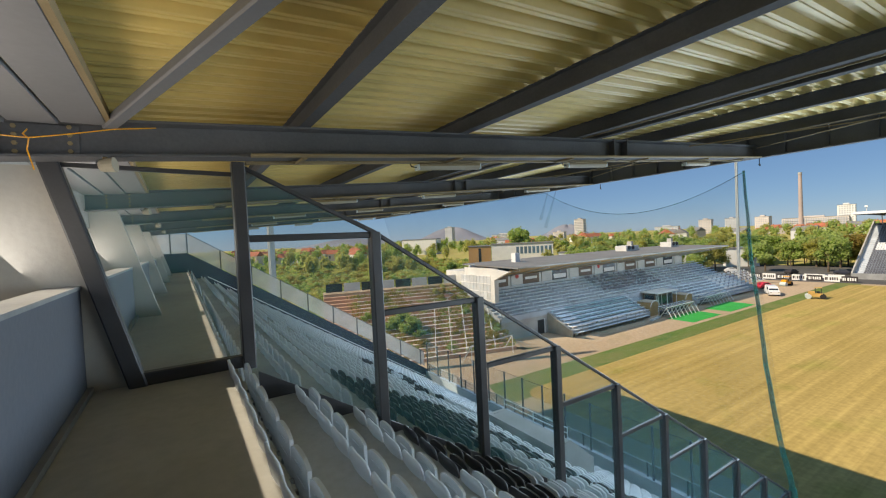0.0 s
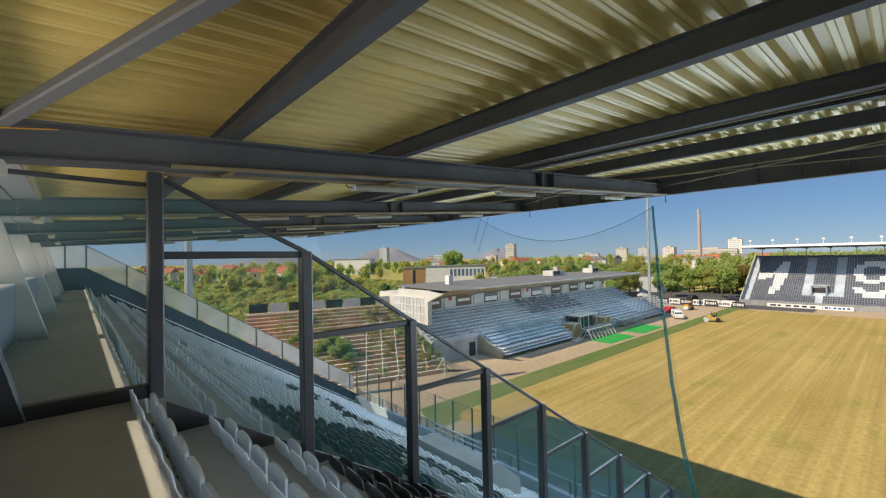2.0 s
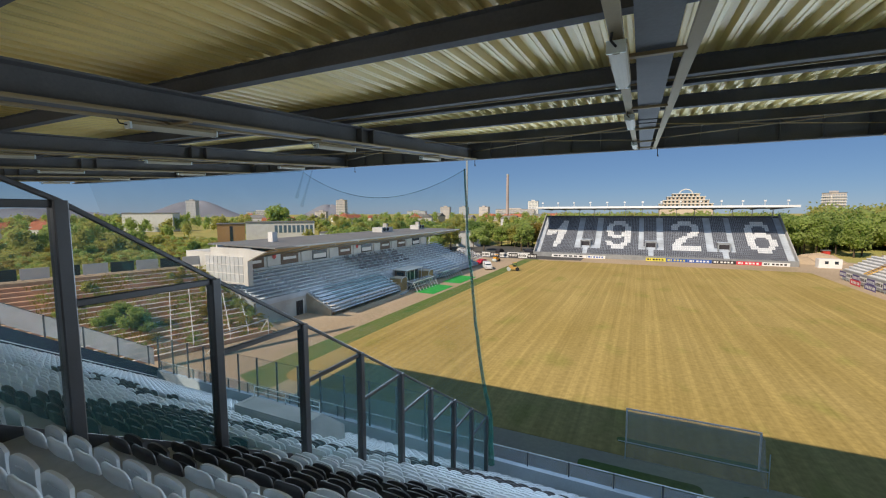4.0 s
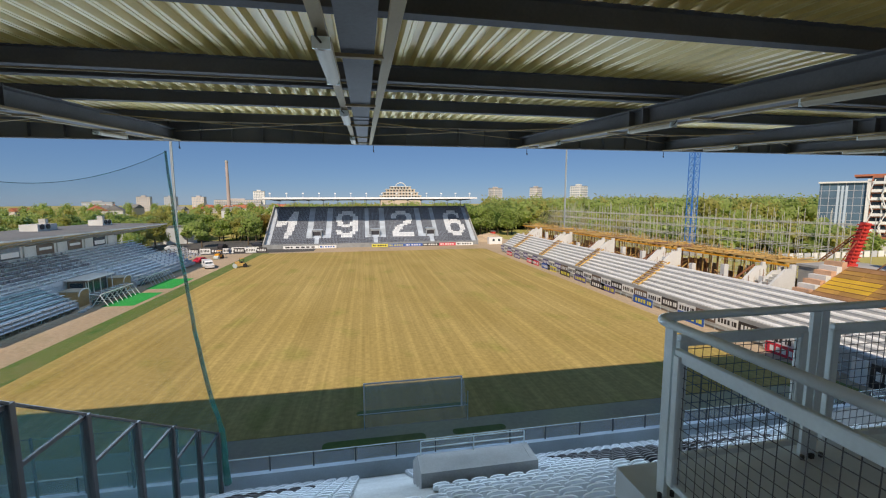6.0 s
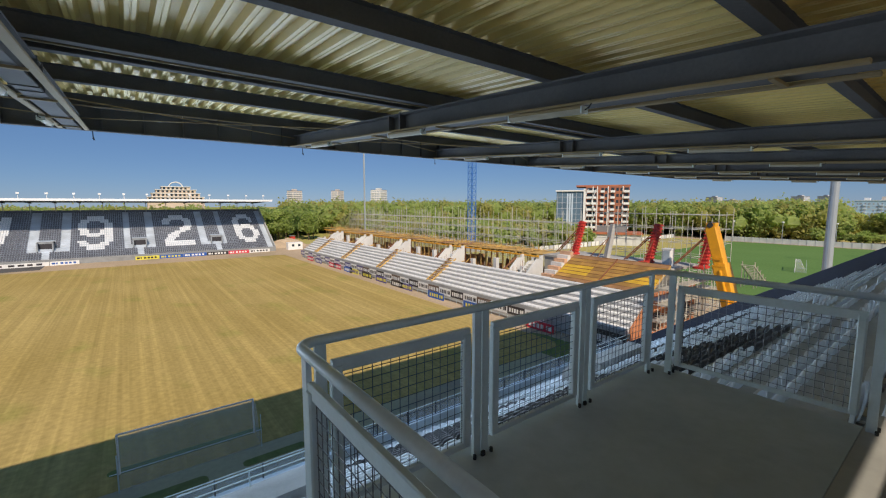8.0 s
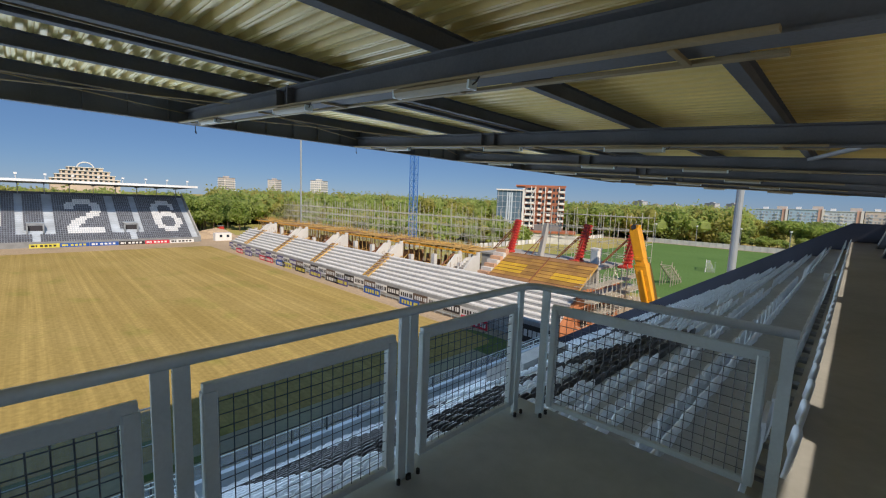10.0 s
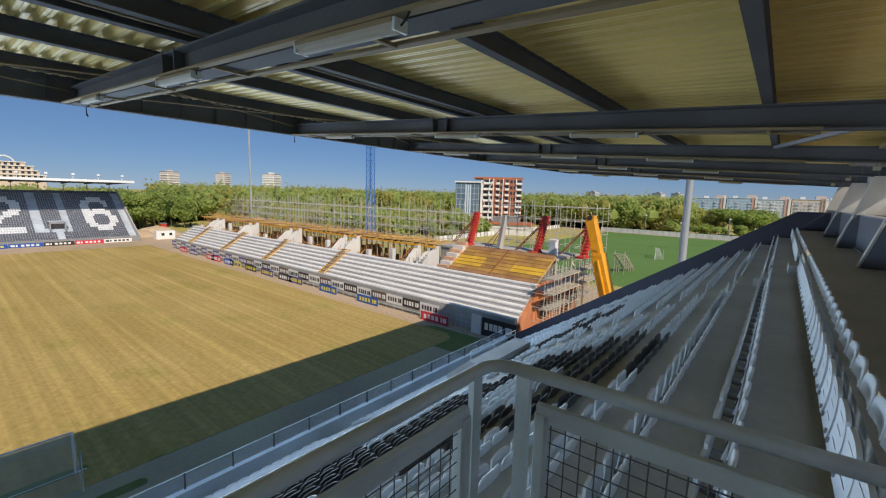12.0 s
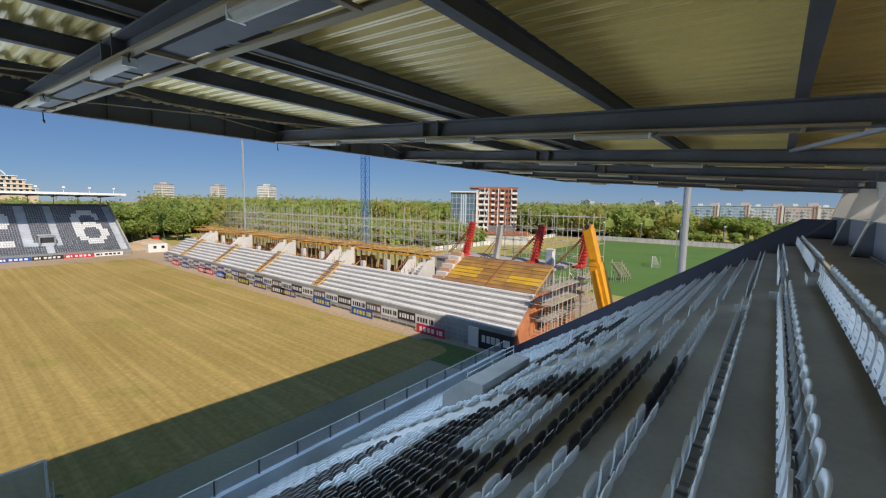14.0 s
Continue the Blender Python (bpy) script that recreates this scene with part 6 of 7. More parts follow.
# leaning columns in red formwork
for (x, y), lean in (((54.0, 9.8), -0.4), ((54.0, -2.0), -0.5), ((54.5, -8.6), -0.2)):
    t = thing("red_formwork", "leaning column in red ribbed steel formwork", "formwork", "red column forms", at=pose(x, y, 7.9))
    a, b = Vector((0, 0, 0)), Vector((1.3, lean, 5.2))
    part("form_panel", Geo().bar(a, b, 0.8, 0.7, 0.05), REDF, t)
    for k in range(12):
        c = a.lerp(b, (k + 0.5) / 12)
        part("rib", Geo().cbox(c, (1.0, 1.1, 0.12)), REDF, t)
    part("foot", Geo().box(-1.6, 0.5, -0.6, 0.6, 0, 0.25), REDF, t)
    part("prop", Geo().tube((-1.5, 0, 0.2), tuple(a.lerp(b, 0.75)), 0.06, 6), RUST, t)
    for q in (-0.35, 0.35):
        p0, p1 = Vector((0.2 + q, 3.4, 0.1)), a.lerp(b, 0.85) + Vector((q, 0, 0))
        part("raking_prop", Geo().tube(p0, p1, 0.07, 6), RUST, t)
    g = Geo()
    for k in range(9):
        u0, u1 = Vector((-0.15, 3.4, 0.1)).lerp(a.lerp(b, 0.85) + Vector((-0.35, 0, 0)), k / 9), Vector((0.55, 3.4, 0.1)).lerp(a.lerp(b, 0.85) + Vector((0.35, 0, 0)), (k + 1) / 9)
        g.tube(u0, u1, 0.045, 5)
    part("prop_lacing", g, RUST, t)
t = thing("leaning_column", "bare pale leaning concrete column", "column", "red column forms", at=pose(54.0, 4.2, 7.9))
part("shaft", Geo().bar((0, 0, 0), (0.9, -0.3, 5.0), 0.75, 0.65, 0.05), RAWC, t)
part("prop", Geo().tube((-1.6, 0.6, 0.0), (0.6, -0.2, 3.6), 0.07, 6), RUST, t)
part("prop", Geo().tube((-0.6, 2.4, 0.0), (0.6, -0.2, 3.4), 0.07, 6), RUST, t)
single("upper_slab", Geo().box(50.2, 58.0, RS0 + 0.3, 13.0, 7.6, 7.9), RAWC, "raw concrete upper slab of the new stand", "slab", kind="structure")
single("upper_slab_wall", Geo().box(50.4, 50.7, RS0 + 0.4, 12.8, 2.4, 7.6), RAWC, "raw concrete wall under the upper slab", "wall", kind="structure")
t = thing("portable_toilet", "white and blue portable toilet cabin on the slab", "cabin", at=pose(53.0, -5.0, 7.9))
part("cabin_body", Geo().bar((0, 0, 0), (0, 0, 2.1), 1.1, 1.1, 0.1), WHITE, t)
part("cabin_door", Geo().box(-0.58, -0.555, -0.4, 0.4, 0.15, 1.95), LEDGE, t)
part("cabin_roof", Geo().box(-0.6, 0.6, -0.6, 0.6, 2.1, 2.25), WHITE, t)
# yellow boom
t = thing("crane_boom", "yellow telescopic crane boom leaning by the stand", "crane")
A, B = Vector((50.0, -14.2, 1.5)), Vector((50.0, -10.9, 13.2))
part("outer_section", Geo().bar(A, A.lerp(B, 0.66), 1.5, 1.5, 0.1), YELLOW, t)
part("inner_section", Geo().bar(A.lerp(B, 0.64), B, 1.2, 1.15, 0.1), YELLOW, t)
d = (B - A).normalized()
side = Vector((-1, 0, 0)).cross(d).normalized()
part("cylinder", Geo().tube(A + Vector((-0.9, 0, 0.2)), A.lerp(B, 0.6) + Vector((-0.75, 0, 0)), 0.16, 8), YELLOW, t)
part("head", Geo().cbox(B + Vector((0, 0, 0.2)), (1.0, 0.9, 0.7)), YELLOW, t)
part("sheave", Geo().tube(B + Vector((-0.65, 0, 0.3)), B + Vector((0.65, 0, 0.3)), 0.3, 12), FENCE, t)
for i in range(9):
    part("stiffener", Geo().cbox(A.lerp(B, 0.08 + 0.08 * i) + Vector((-0.76, 0, 0)), (0.06, 1.3, 0.10)), YELLOW, t)
part("carrier", Geo().box(50.5, 55.0, -18.5, -13.0, 0.6, 1.7), YELLOW, t)
for x in (50.6, 54.6):
    for y in (-17.8, -16.0, -14.0):
        part("wheel", Geo().tube((x - 0.2, y, 0.6), (x + 0.25, y, 0.6), 0.6, 12), RUBBER, t)
# blue tower crane
tc = thing("tower_crane", "blue lattice tower crane behind the new stand", "crane", at=pose(90, 75.7, 0))
g = Geo()
hw = 0.95
for sx in (-hw, hw):
    for sy in (-hw, hw):
        part("mast_leg", Geo().tube((sx, sy, 0), (sx, sy, 46), 0.13, 5), CRANEB, tc)
g = Geo()
for k in range(23):
    z = k * 2.0
    for (ax, ay), (bx_, by_) in (((-hw, -hw), (hw, -hw)), ((hw, -hw), (hw, hw)), ((hw, hw), (-hw, hw)), ((-hw, hw), (-hw, -hw))):
        g.tube((ax, ay, z), (bx_, by_, z), 0.07, 4)
        g.tube((ax, ay, z), (bx_, by_, z + 2), 0.07, 4)
        g.tube((bx_, by_, z), (ax, ay, z + 2), 0.06, 4)
tagged(part("lattice", g, CRANEB, tc), kind="stuff")
part("foot", Geo().box(-2.4, 2.4, -2.4, 2.4, 0, 0.8), RAWC, tc)
# boards along the touchline, upper and lower run
cyc = [(ADW, ADK), (ADK, ADW), (ADW, ADK), (BROWN, ADW)]
for i in range(29):
    y = 3.2 + i * 3.15
    b, mk = cyc[i % 4] if i < 16 else ((ADW, ADK) if i % 2 else (ADP, ADW))
    board(y, y + 3.11, 38.55, 0.85, 2.05, b, mk, "y", group="boards along the touchline", label="advertising board on the railing by the pitch")
low_run = {0: (ADR, ADW), 4: (ADB, ADY), 7: (ADB, ADY), 10: (ADP, ADY), 11: (ADK, ADW), 13: (ADP, ADY), 15: (ADK, ADY), 17: (ADY, ADP), 18: (ADB, ADW), 20: (ADR, ADW), 21: (ADR, ADW), 24: (ADP, ADW), 26: (ADR, ADW)}
for i, (b, mk) in low_run.items():
    y = 1.2 + i * 3.15
    board(y, y + 4.4, 38.0, -0.01, 1.15, b, mk, "y", group="boards along the touchline")
g = Geo()
for i in range(58):
    y = 1.5 + i * 1.6
    g.tube((38.64, y, 0), (38.64, y, 2.0), 0.03, 5)
g.tube((38.64, 1.5, 0.5), (38.64, 94, 0.5), 0.03, 5)
g.tube((38.64, 1.5, 0.95), (38.64, 94, 0.95), 0.03, 5)
single("board_rail", g, GALV, "grey tube rail carrying the boards", "rail", kind="structure")
t = thing("corner_box", "dark board and white panel at the stand's corner", "board")
part("dark_panel", Geo().box(38.4, 38.5, -7.8, -3.4, -0.01, 2.1), ADK, t)
part("white_panel", Geo().box(38.35, 38.5, -3.3, -2.0, -0.01, 2.2), ADW, t)
for i, w in enumerate((0.62, 0.2, 0.5, 0.5, 0.44, 0.44)):
    part("letter_bar", Geo().box(38.38, 38.395, -7.35 + i * 0.62, -7.35 + i * 0.62 + w, 0.75, 1.55), ADW, t)
g = Geo()
for i in range(8):
    y = -1.8 + i * 0.75
    g.tube((38.6, y, 0), (38.6, y, 1.6), 0.03, 5)
for z in (0.5, 1.0, 1.6):
    g.tube((38.6, -1.8, z), (38.6, 3.4, z), 0.03, 5)
single("corner_rail", g, GALV, "grey tube fence by the corner", "fence")
# dirt heap, site cabin and a brick-red kiosk at the far end
g = Geo()
for cx, cy, r, h in ((40, 128, 6, 2.2), (46, 132, 8, 3.0), (34, 126, 4, 1.4)):
    ring = [(cx + r * math.cos(a) * (0.9 + 0.2 * math.sin(5 * a)), cy + 0.6 * r * math.sin(a), 0) for a in [2 * math.pi * i / 14 for i in range(14)]]
    mid = [(cx + 0.5 * (x - cx), cy + 0.5 * (y - cy), h * 0.75) for x, y, z in ring]
    g = Geo()
    k = 0
    g.v += ring + mid + [(cx, cy, h)]
    g.f += [(k + i, k + (i + 1) % 14, k + 14 + (i + 1) % 14, k + 14 + i) for i in range(14)] + [(k + 14 + i, k + 14 + (i + 1) % 14, k + 28) for i in range(14)]
    single("dirt_mound", g, EARTH, "heap of sandy spoil beyond the far corner", "heap", "spoil heaps")
t = thing("site_cabin", "small white site cabin", "cabin", at=pose(44, 118, 0))
part("cabin_body", Geo().box(-2.5, 2.5, -1.2, 1.2, 0, 2.5), WHITE, t)
for x in (-1.2, 0.9):
    part("cabin_window", Geo().box(x, x + 0.8, -1.22, -1.19, 1.1, 1.9), WINDOW, t)
t = thing("kiosk", "small red kiosk among the trees", "kiosk", at=pose(52, 146, 0))
part("kiosk_wall", Geo().box(-0.9, 0.9, -0.9, 0.9, 0, 2.6), REDF, t)
part("kiosk_roof", Geo().box(-1.1, 1.1, -1.1, 1.1, 2.6, 2.8), ROOFT, t)

# ---- masts, city and trees ----


def mast(x, y, h, r, lamps=True):
    t = thing("floodlight_mast", "tall grey floodlight mast", "mast", "floodlight masts", at=pose(x, y, 0))
    part("shaft", Geo().tube((0, 0, 0), (0, 0, h), r, 14, r * 0.6), POLEM, t, smooth=False)
    part("foot", Geo().box(-r * 1.6, r * 1.6, -r * 1.6, r * 1.6, 0, 0.5), RAWC, t)
    part("ladder", Geo().box(r * 0.8, r * 1.2, -0.25, 0.25, 3, h * 0.97), GALV, t)
    if lamps:
        part("lamp_frame", Geo().box(-2.2, 2.2, -0.3, 0.3, h, h + 2.4), POLEM, t)


mast(47.1, -21.3, 34, 0.40)
mast(-53.5, -21.0, 34, 0.45, False)
mast(-52.4, 90.6, 34, 0.30)
mast(58.5, 92.0, 34, 0.2)


def chimney(x, y, h):
    t = thing("factory_chimney", "tall brick-coloured factory chimney far off", "chimney", at=pose(x, y, 0))
    part("shaft", Geo().tube((0, 0, 0), (0, 0, h), 2.5, 18, 1.7), mat("pinkish chimney brick", (0.44, 0.36, 0.34), 0.85, 0, 0.1, 0.05, 1.0, 0), t)
    part("crown", Geo().tube((0, 0, h - 2.5), (0, 0, h), 2.0, 18, 2.0), RAWC, t)


chimney(-191, 600, 73)


def tower(x, y, w, d, floors, wall, turn=0, label="", band=None, fh=3.0, group="distant blocks", every=2.6):
    """Block of flats: body, a row of windows for each floor on each side, roof hut."""
    h = floors * fh + 1.2
    t = thing("apartment_block", label or "pale distant block of flats", "building", group, at=pose(x, y, 0, 0, 0, turn))
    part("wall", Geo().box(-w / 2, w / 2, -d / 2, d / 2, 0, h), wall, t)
    part("roof", Geo().box(-w / 2 - 0.3, w / 2 + 0.3, -d / 2 - 0.3, d / 2 + 0.3, h, h + 0.5), ROOFT, t)
    part("roof_hut", Geo().box(-w * 0.2, w * 0.15, -d * 0.2, d * 0.2, h + 0.5, h + 2.6), wall, t)
    for s, (length, depth, ax) in enumerate(((w, d, 0), (w, d, 1), (d, w, 2), (d, w, 3))):
        g, b = Geo(), Geo()
        n = max(1, int((length - 0.8) / every))
        for f in range(floors):
            z = 1.0 + f * fh
            for i in range(n):
                a = -length / 2 + (length - n * every) / 2 + i * every + 0.45
                e = depth / 2
                box4 = {0: (a, a + every * 0.6, -e - 0.03, -e + 0.12), 1: (a, a + every * 0.6, e - 0.12, e + 0.03), 2: (-e - 0.03, -e + 0.12, a, a + every * 0.6), 3: (e - 0.12, e + 0.03, a, a + every * 0.6)}[ax]
                g.box(*box4, z + 0.3, z + 2.0)
            if band:
                e = depth / 2
                q = {0: (-length / 2, length / 2, -e - 0.9, -e), 1: (-length / 2, length / 2, e, e + 0.9), 2: (-e - 0.9, -e, -length / 2, length / 2), 3: (e, e + 0.9, -length / 2, length / 2)}[ax]
                b.box(*q, z - 0.75, z + 0.05)
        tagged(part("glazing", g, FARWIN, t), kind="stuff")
        if band:
            tagged(part("balustrade", b, band, t), kind="stuff")
    return t


# distant walls: haze is mixed into these base colours
PINKW = mat("haze-tinted pinkish plaster", (0.62, 0.56, 0.52), 0.8, 0, 0.08, 0.05, 1.0, 0)
GREYW = mat("haze-tinted grey panels", (0.50, 0.52, 0.56), 0.8, 0, 0.08, 0.05, 1.0, 0)
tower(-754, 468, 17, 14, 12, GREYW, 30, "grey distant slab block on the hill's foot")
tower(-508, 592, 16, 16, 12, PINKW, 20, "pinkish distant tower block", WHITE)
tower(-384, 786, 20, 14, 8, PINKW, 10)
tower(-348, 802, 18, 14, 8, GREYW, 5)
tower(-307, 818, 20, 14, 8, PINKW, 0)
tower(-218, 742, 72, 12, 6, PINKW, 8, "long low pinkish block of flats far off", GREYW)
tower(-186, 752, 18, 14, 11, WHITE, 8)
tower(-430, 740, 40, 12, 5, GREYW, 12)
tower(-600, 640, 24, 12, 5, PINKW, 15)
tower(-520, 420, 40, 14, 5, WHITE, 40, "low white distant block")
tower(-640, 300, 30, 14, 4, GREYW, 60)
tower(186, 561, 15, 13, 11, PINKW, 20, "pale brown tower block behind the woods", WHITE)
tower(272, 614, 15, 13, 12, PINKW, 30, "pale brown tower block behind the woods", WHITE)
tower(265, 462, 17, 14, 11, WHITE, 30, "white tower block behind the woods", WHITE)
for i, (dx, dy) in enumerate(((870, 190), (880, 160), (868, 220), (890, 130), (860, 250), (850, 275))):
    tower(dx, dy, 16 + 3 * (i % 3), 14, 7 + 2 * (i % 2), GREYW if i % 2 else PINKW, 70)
# blue and pink slab blocks
BLUEP = mat("hazy blue panels", (0.36, 0.54, 0.72), 0.7, 0, 0.1, 0.06, 1.0, 0)
PALEP = mat("hazy pale blue panels", (0.52, 0.62, 0.72), 0.7, 0, 0.1, 0.06, 1.0, 0)
CORALP = mat("hazy coral plaster", (0.62, 0.40, 0.33), 0.8, 0, 0.1, 0.06, 1.0, 0)


def slab_block(y, wall, seed):
    """Long panel block: pale stair pier with a taller hut at one end, uneven rows of windows and loggias."""
    rnd = random.Random(seed)
    t = thing("apartment_block", "long pale blue slab block with a coral stair pier", "building", "slab blocks beyond the trees", at=pose(481, y, 0, 0, 0, 2))
    h = 18.6 + 0.7 * (seed % 2)
    part("wall", Geo().box(-6, 6, -9.8, 11.7, 0, h), wall, t)
    part("roof", Geo().box(-6.4, 6.2, -9.8, 11.8, h, h + 0.5), PALEP, t)
    part("stair_pier", Geo().box(-7.0, 6, -11.7, -10.0, 0, h + 1.0), WHITE, t)
    part("coral_wall", Geo().box(-6.5, 6, -10.0, -7.6, 0, h + 0.9), CORALP, t)
    part("roof_hut", Geo().box(-4.5, 2, -10.5, -3.5, h + 0.5, h + 3.2), PINKW, t)
    part("lift_hut", Geo().box(-3, 2, 3.0 + seed % 3, 6.5 + seed % 3, h + 0.5, h + 2.4), WHITE, t)
    w, lg = Geo(), Geo()
    for f in range(6):
        z = 0.9 + f * 2.8
        lg.box(-6.12, -6.0, -7.4, 11.6, z - 0.5, z - 0.15)
        for i in range(8):
            a = -7.0 + i * 2.35 + rnd.uniform(-0.1, 0.1)
            if (i + seed) % 4 == 1:
                lg.box(-6.7, -6.0, a - 0.2, a + 1.9, z - 0.3, z + 0.7)
            if rnd.random() < 0.88:
                w.box(-6.06, -5.9, a, a + rnd.choice((0.9, 1.3, 1.5)), z + 0.7, z + 2.0)
    tagged(part("glazing", w, FARWIN, t), kind="stuff")
    tagged(part("loggia", lg, PALEP if wall is not PALEP else WHITE, t), kind="stuff")


for i, (yy, wl) in enumerate(((26.5, BLUEP), (2.5, BLUEP), (-21, PALEP), (-45, PINKW), (-66, PINKW))):
    slab_block(yy, wl, i)
# low houses with red roofs
random.seed(41)


def house(x, y, w, d, h, turn, wall, roofm):
    t = thing("house", "small plastered house with a red tiled roof", "house", "houses among the trees", at=pose(x, y, 0, 0, 0, turn))
    part("wall", Geo().box(-w / 2, w / 2, -d / 2, d / 2, 0, h), wall, t)
    part("roof", Geo().add([(-w / 2 - 0.4, -d / 2 - 0.4, h), (w / 2 + 0.4, -d / 2 - 0.4, h), (w / 2 + 0.4, d / 2 + 0.4, h), (-w / 2 - 0.4, d / 2 + 0.4, h), (-w / 2, 0, h + d * 0.35), (w / 2, 0, h + d * 0.35)], ((0, 1, 5, 4), (2, 3, 4, 5), (1, 2, 5), (3, 0, 4), (3, 2, 1, 0))), roofm, t)
    part("chimney", Geo().box(w * 0.2, w * 0.2 + 0.7, 0.3, 1.0, h, h + d * 0.35 + 1.0), ORANGE, t)
    for i in range(3):
        a = -w / 2 + w * (0.15 + 0.3 * i)
        part("window", Geo().box(a, a + 1.1, -d / 2 - 0.04, -d / 2 + 0.05, h * 0.45, h * 0.8), WINDOW, t)


for i in range(40):
    a = radians(random.uniform(158, 176))
    r = random.uniform(330, 620)
    house(-3 + r * math.cos(a), -30 + r * math.sin(a), random.uniform(9, 16), random.uniform(8, 11), random.uniform(5, 9), random.uniform(0, 180), random.choice((OFFW, PINKW, WHITE)), ROOFR)
for i in range(26):
    a = radians(random.uniform(100, 142))
    r = random.uniform(420, 700)
    house(-3 + r * math.cos(a), -30 + r * math.sin(a), random.uniform(12, 26), random.uniform(9, 12), random.uniform(6, 10), random.uniform(0, 180), random.choice((OFFW, PINKW, WHITE, GREYW)), random.choice((ROOFR, ROOFT)))
# long white hall, ochre block and sheds beyond the old stand
t = thing("white_hall", "long white flat-roofed hall behind the old stand", "building", at=pose(-170, 127, 0, 0, 0, 46))
part("wall", Geo().box(-16, 16, -6, 6, 0, 10.6), WHITE, t)
part("roof", Geo().box(-16.3, 16.3, -6.3, 6.3, 10.6, 11.1), ROOFT, t)
for i in range(9):
    part("window", Geo().box(-3.0 + i * 2.1, -1.6 + i * 2.1, -6.05, -5.9, 5.5, 9.2), BLUEGL, t)
t = thing("ochre_block", "ochre brick flat-roofed block behind the old stand", "building", at=pose(-162, 92, 0, 0, 0, 52))
part("wall", Geo().box(-5.2, 5.2, -5, 5, 0, 10.8), mat("ochre brick", (0.52, 0.30, 0.13), 0.8, 0, 0.1, 0.2, 3, 0), t)
part("roof", Geo().box(-5.4, 5.4, -5.2, 5.2, 10.8, 11.2), ROOFT, t)
part("dark_slot", Geo().box(-0.6, 0.6, -5.05, -4.9, 2, 10), WINDOW, t)
t = thing("white_shed", "low white shed behind the trees", "shed", at=pose(-370, 178, 0, 0, 0, 40))
part("wall", Geo().box(-18, 18, -8, 8, 0, 15), WHITE, t)
part("roof", Geo().box(-18.4, 18.4, -8.4, 8.4, 15, 15.6), ROOFT, t)
for x, y, w in ((-128, 118, 6), (-100, 150, 7), (-74, 146, 5), (-150, 190, 9), (-88, 176, 8)):
    t = thing("white_shed", "low white shed behind the trees", "shed", "sheds among the trees", at=pose(x, y, 0, 0, 0, 35))
    part("wall", Geo().box(-w, w, -3, 3, 0, 6.5), WHITE, t)
    part("roof", Geo().box(-w - 0.2, w + 0.2, -3.2, 3.2, 6.5, 6.9), ROOFT, t)
# stepped building with an arch on top
t = thing("stepped_building", "cream stepped building with a white arch on the roof", "building", at=pose(31.5, 389, 0))
CREAM = mat("cream plaster", (0.62, 0.51, 0.41), 0.8, 0, 0.1, 0.05, 1, 0)
for i, (w, z0, z1) in enumerate(((40, 0, 22), (34, 22, 25), (28, 25, 28), (20, 28, 30.5))):
    part("storey", Geo().box(-w / 2, w / 2, -8, 8, z0, z1), CREAM, t)
    part("ledge", Geo().box(-w / 2 - 0.5, w / 2 + 0.5, -8.6, 8.6, z1 - 0.5, z1), WHITE, t)
    for j in range(int(w / 3)):
        part("window", Geo().box(-w / 2 + 0.8 + j * 3, -w / 2 + 2.4 + j * 3, -8.1, -7.9, z1 - 2.4, z1 - 0.8), WINDOW, t)
for i in range(10):
    a0, a1 = math.pi * i / 10, math.pi * (i + 1) / 10
    part("arch_piece", Geo().bar((5.0 * math.cos(a0), -6, 29.5 + 4.6 * math.sin(a0)), (5.0 * math.cos(a1), -6, 29.5 + 4.6 * math.sin(a1)), 0.9, 0.9), WHITE, t)

# apartment building by the new stand: glass wing, white frame, red-brown wing
ap = thing("apartment_building", "new apartment building with a glass wing and red-brown panels", "building", at=pose(166.8, 100.1, 0, 0, 0, -57))
part("glass_wing", Geo().box(0, 12.5, 0, 20, 0, 22.0), BLUEGL, ap)
for f in range(8):
    part("floor_band", Geo().box(-0.06, 12.6, -0.08, 20.1, 2.7 + f * 2.75, 2.85 + f * 2.75), GREYW, ap)
for i in range(6):
    part("mullion", Geo().box(0.5 + i * 2.2, 0.65 + i * 2.2, -0.12, -0.02, 0, 22.0), GREYW, ap)
part("white_frame", Geo().box(12.6, 13.6, -0.8, 20, 0, 23.2), WHITE, ap)
for f in range(4):
    for a, b in ((12.9, 14.6), (16.4, 18.2)):
        part("white_strut", Geo().bar((a if f % 2 else b, -0.7, 0.6 + f * 5.6), (b if f % 2 else a, -0.7, 6.2 + f * 5.6), 0.45, 0.3), WHITE, ap)
for i in range(3):
    part("bright_pane", Geo().box(4.9 + i * 1.1, 5.6 + i * 1.1, -0.14, -0.06, 1.0, 21.0), PALEP, ap)
part("white_cap", Geo().box(-0.4, 13.6, -0.8, 20, 22.0, 22.6), WHITE, ap)
part("red_wing", Geo().box(13.7, 33.0, 1.5, 22, 0, 24.3), BRICKR, ap)
part("red_roof", Geo().box(9.0, 33.4, 2.0, 22.3, 24.3, 25.0), ROOFR, ap)
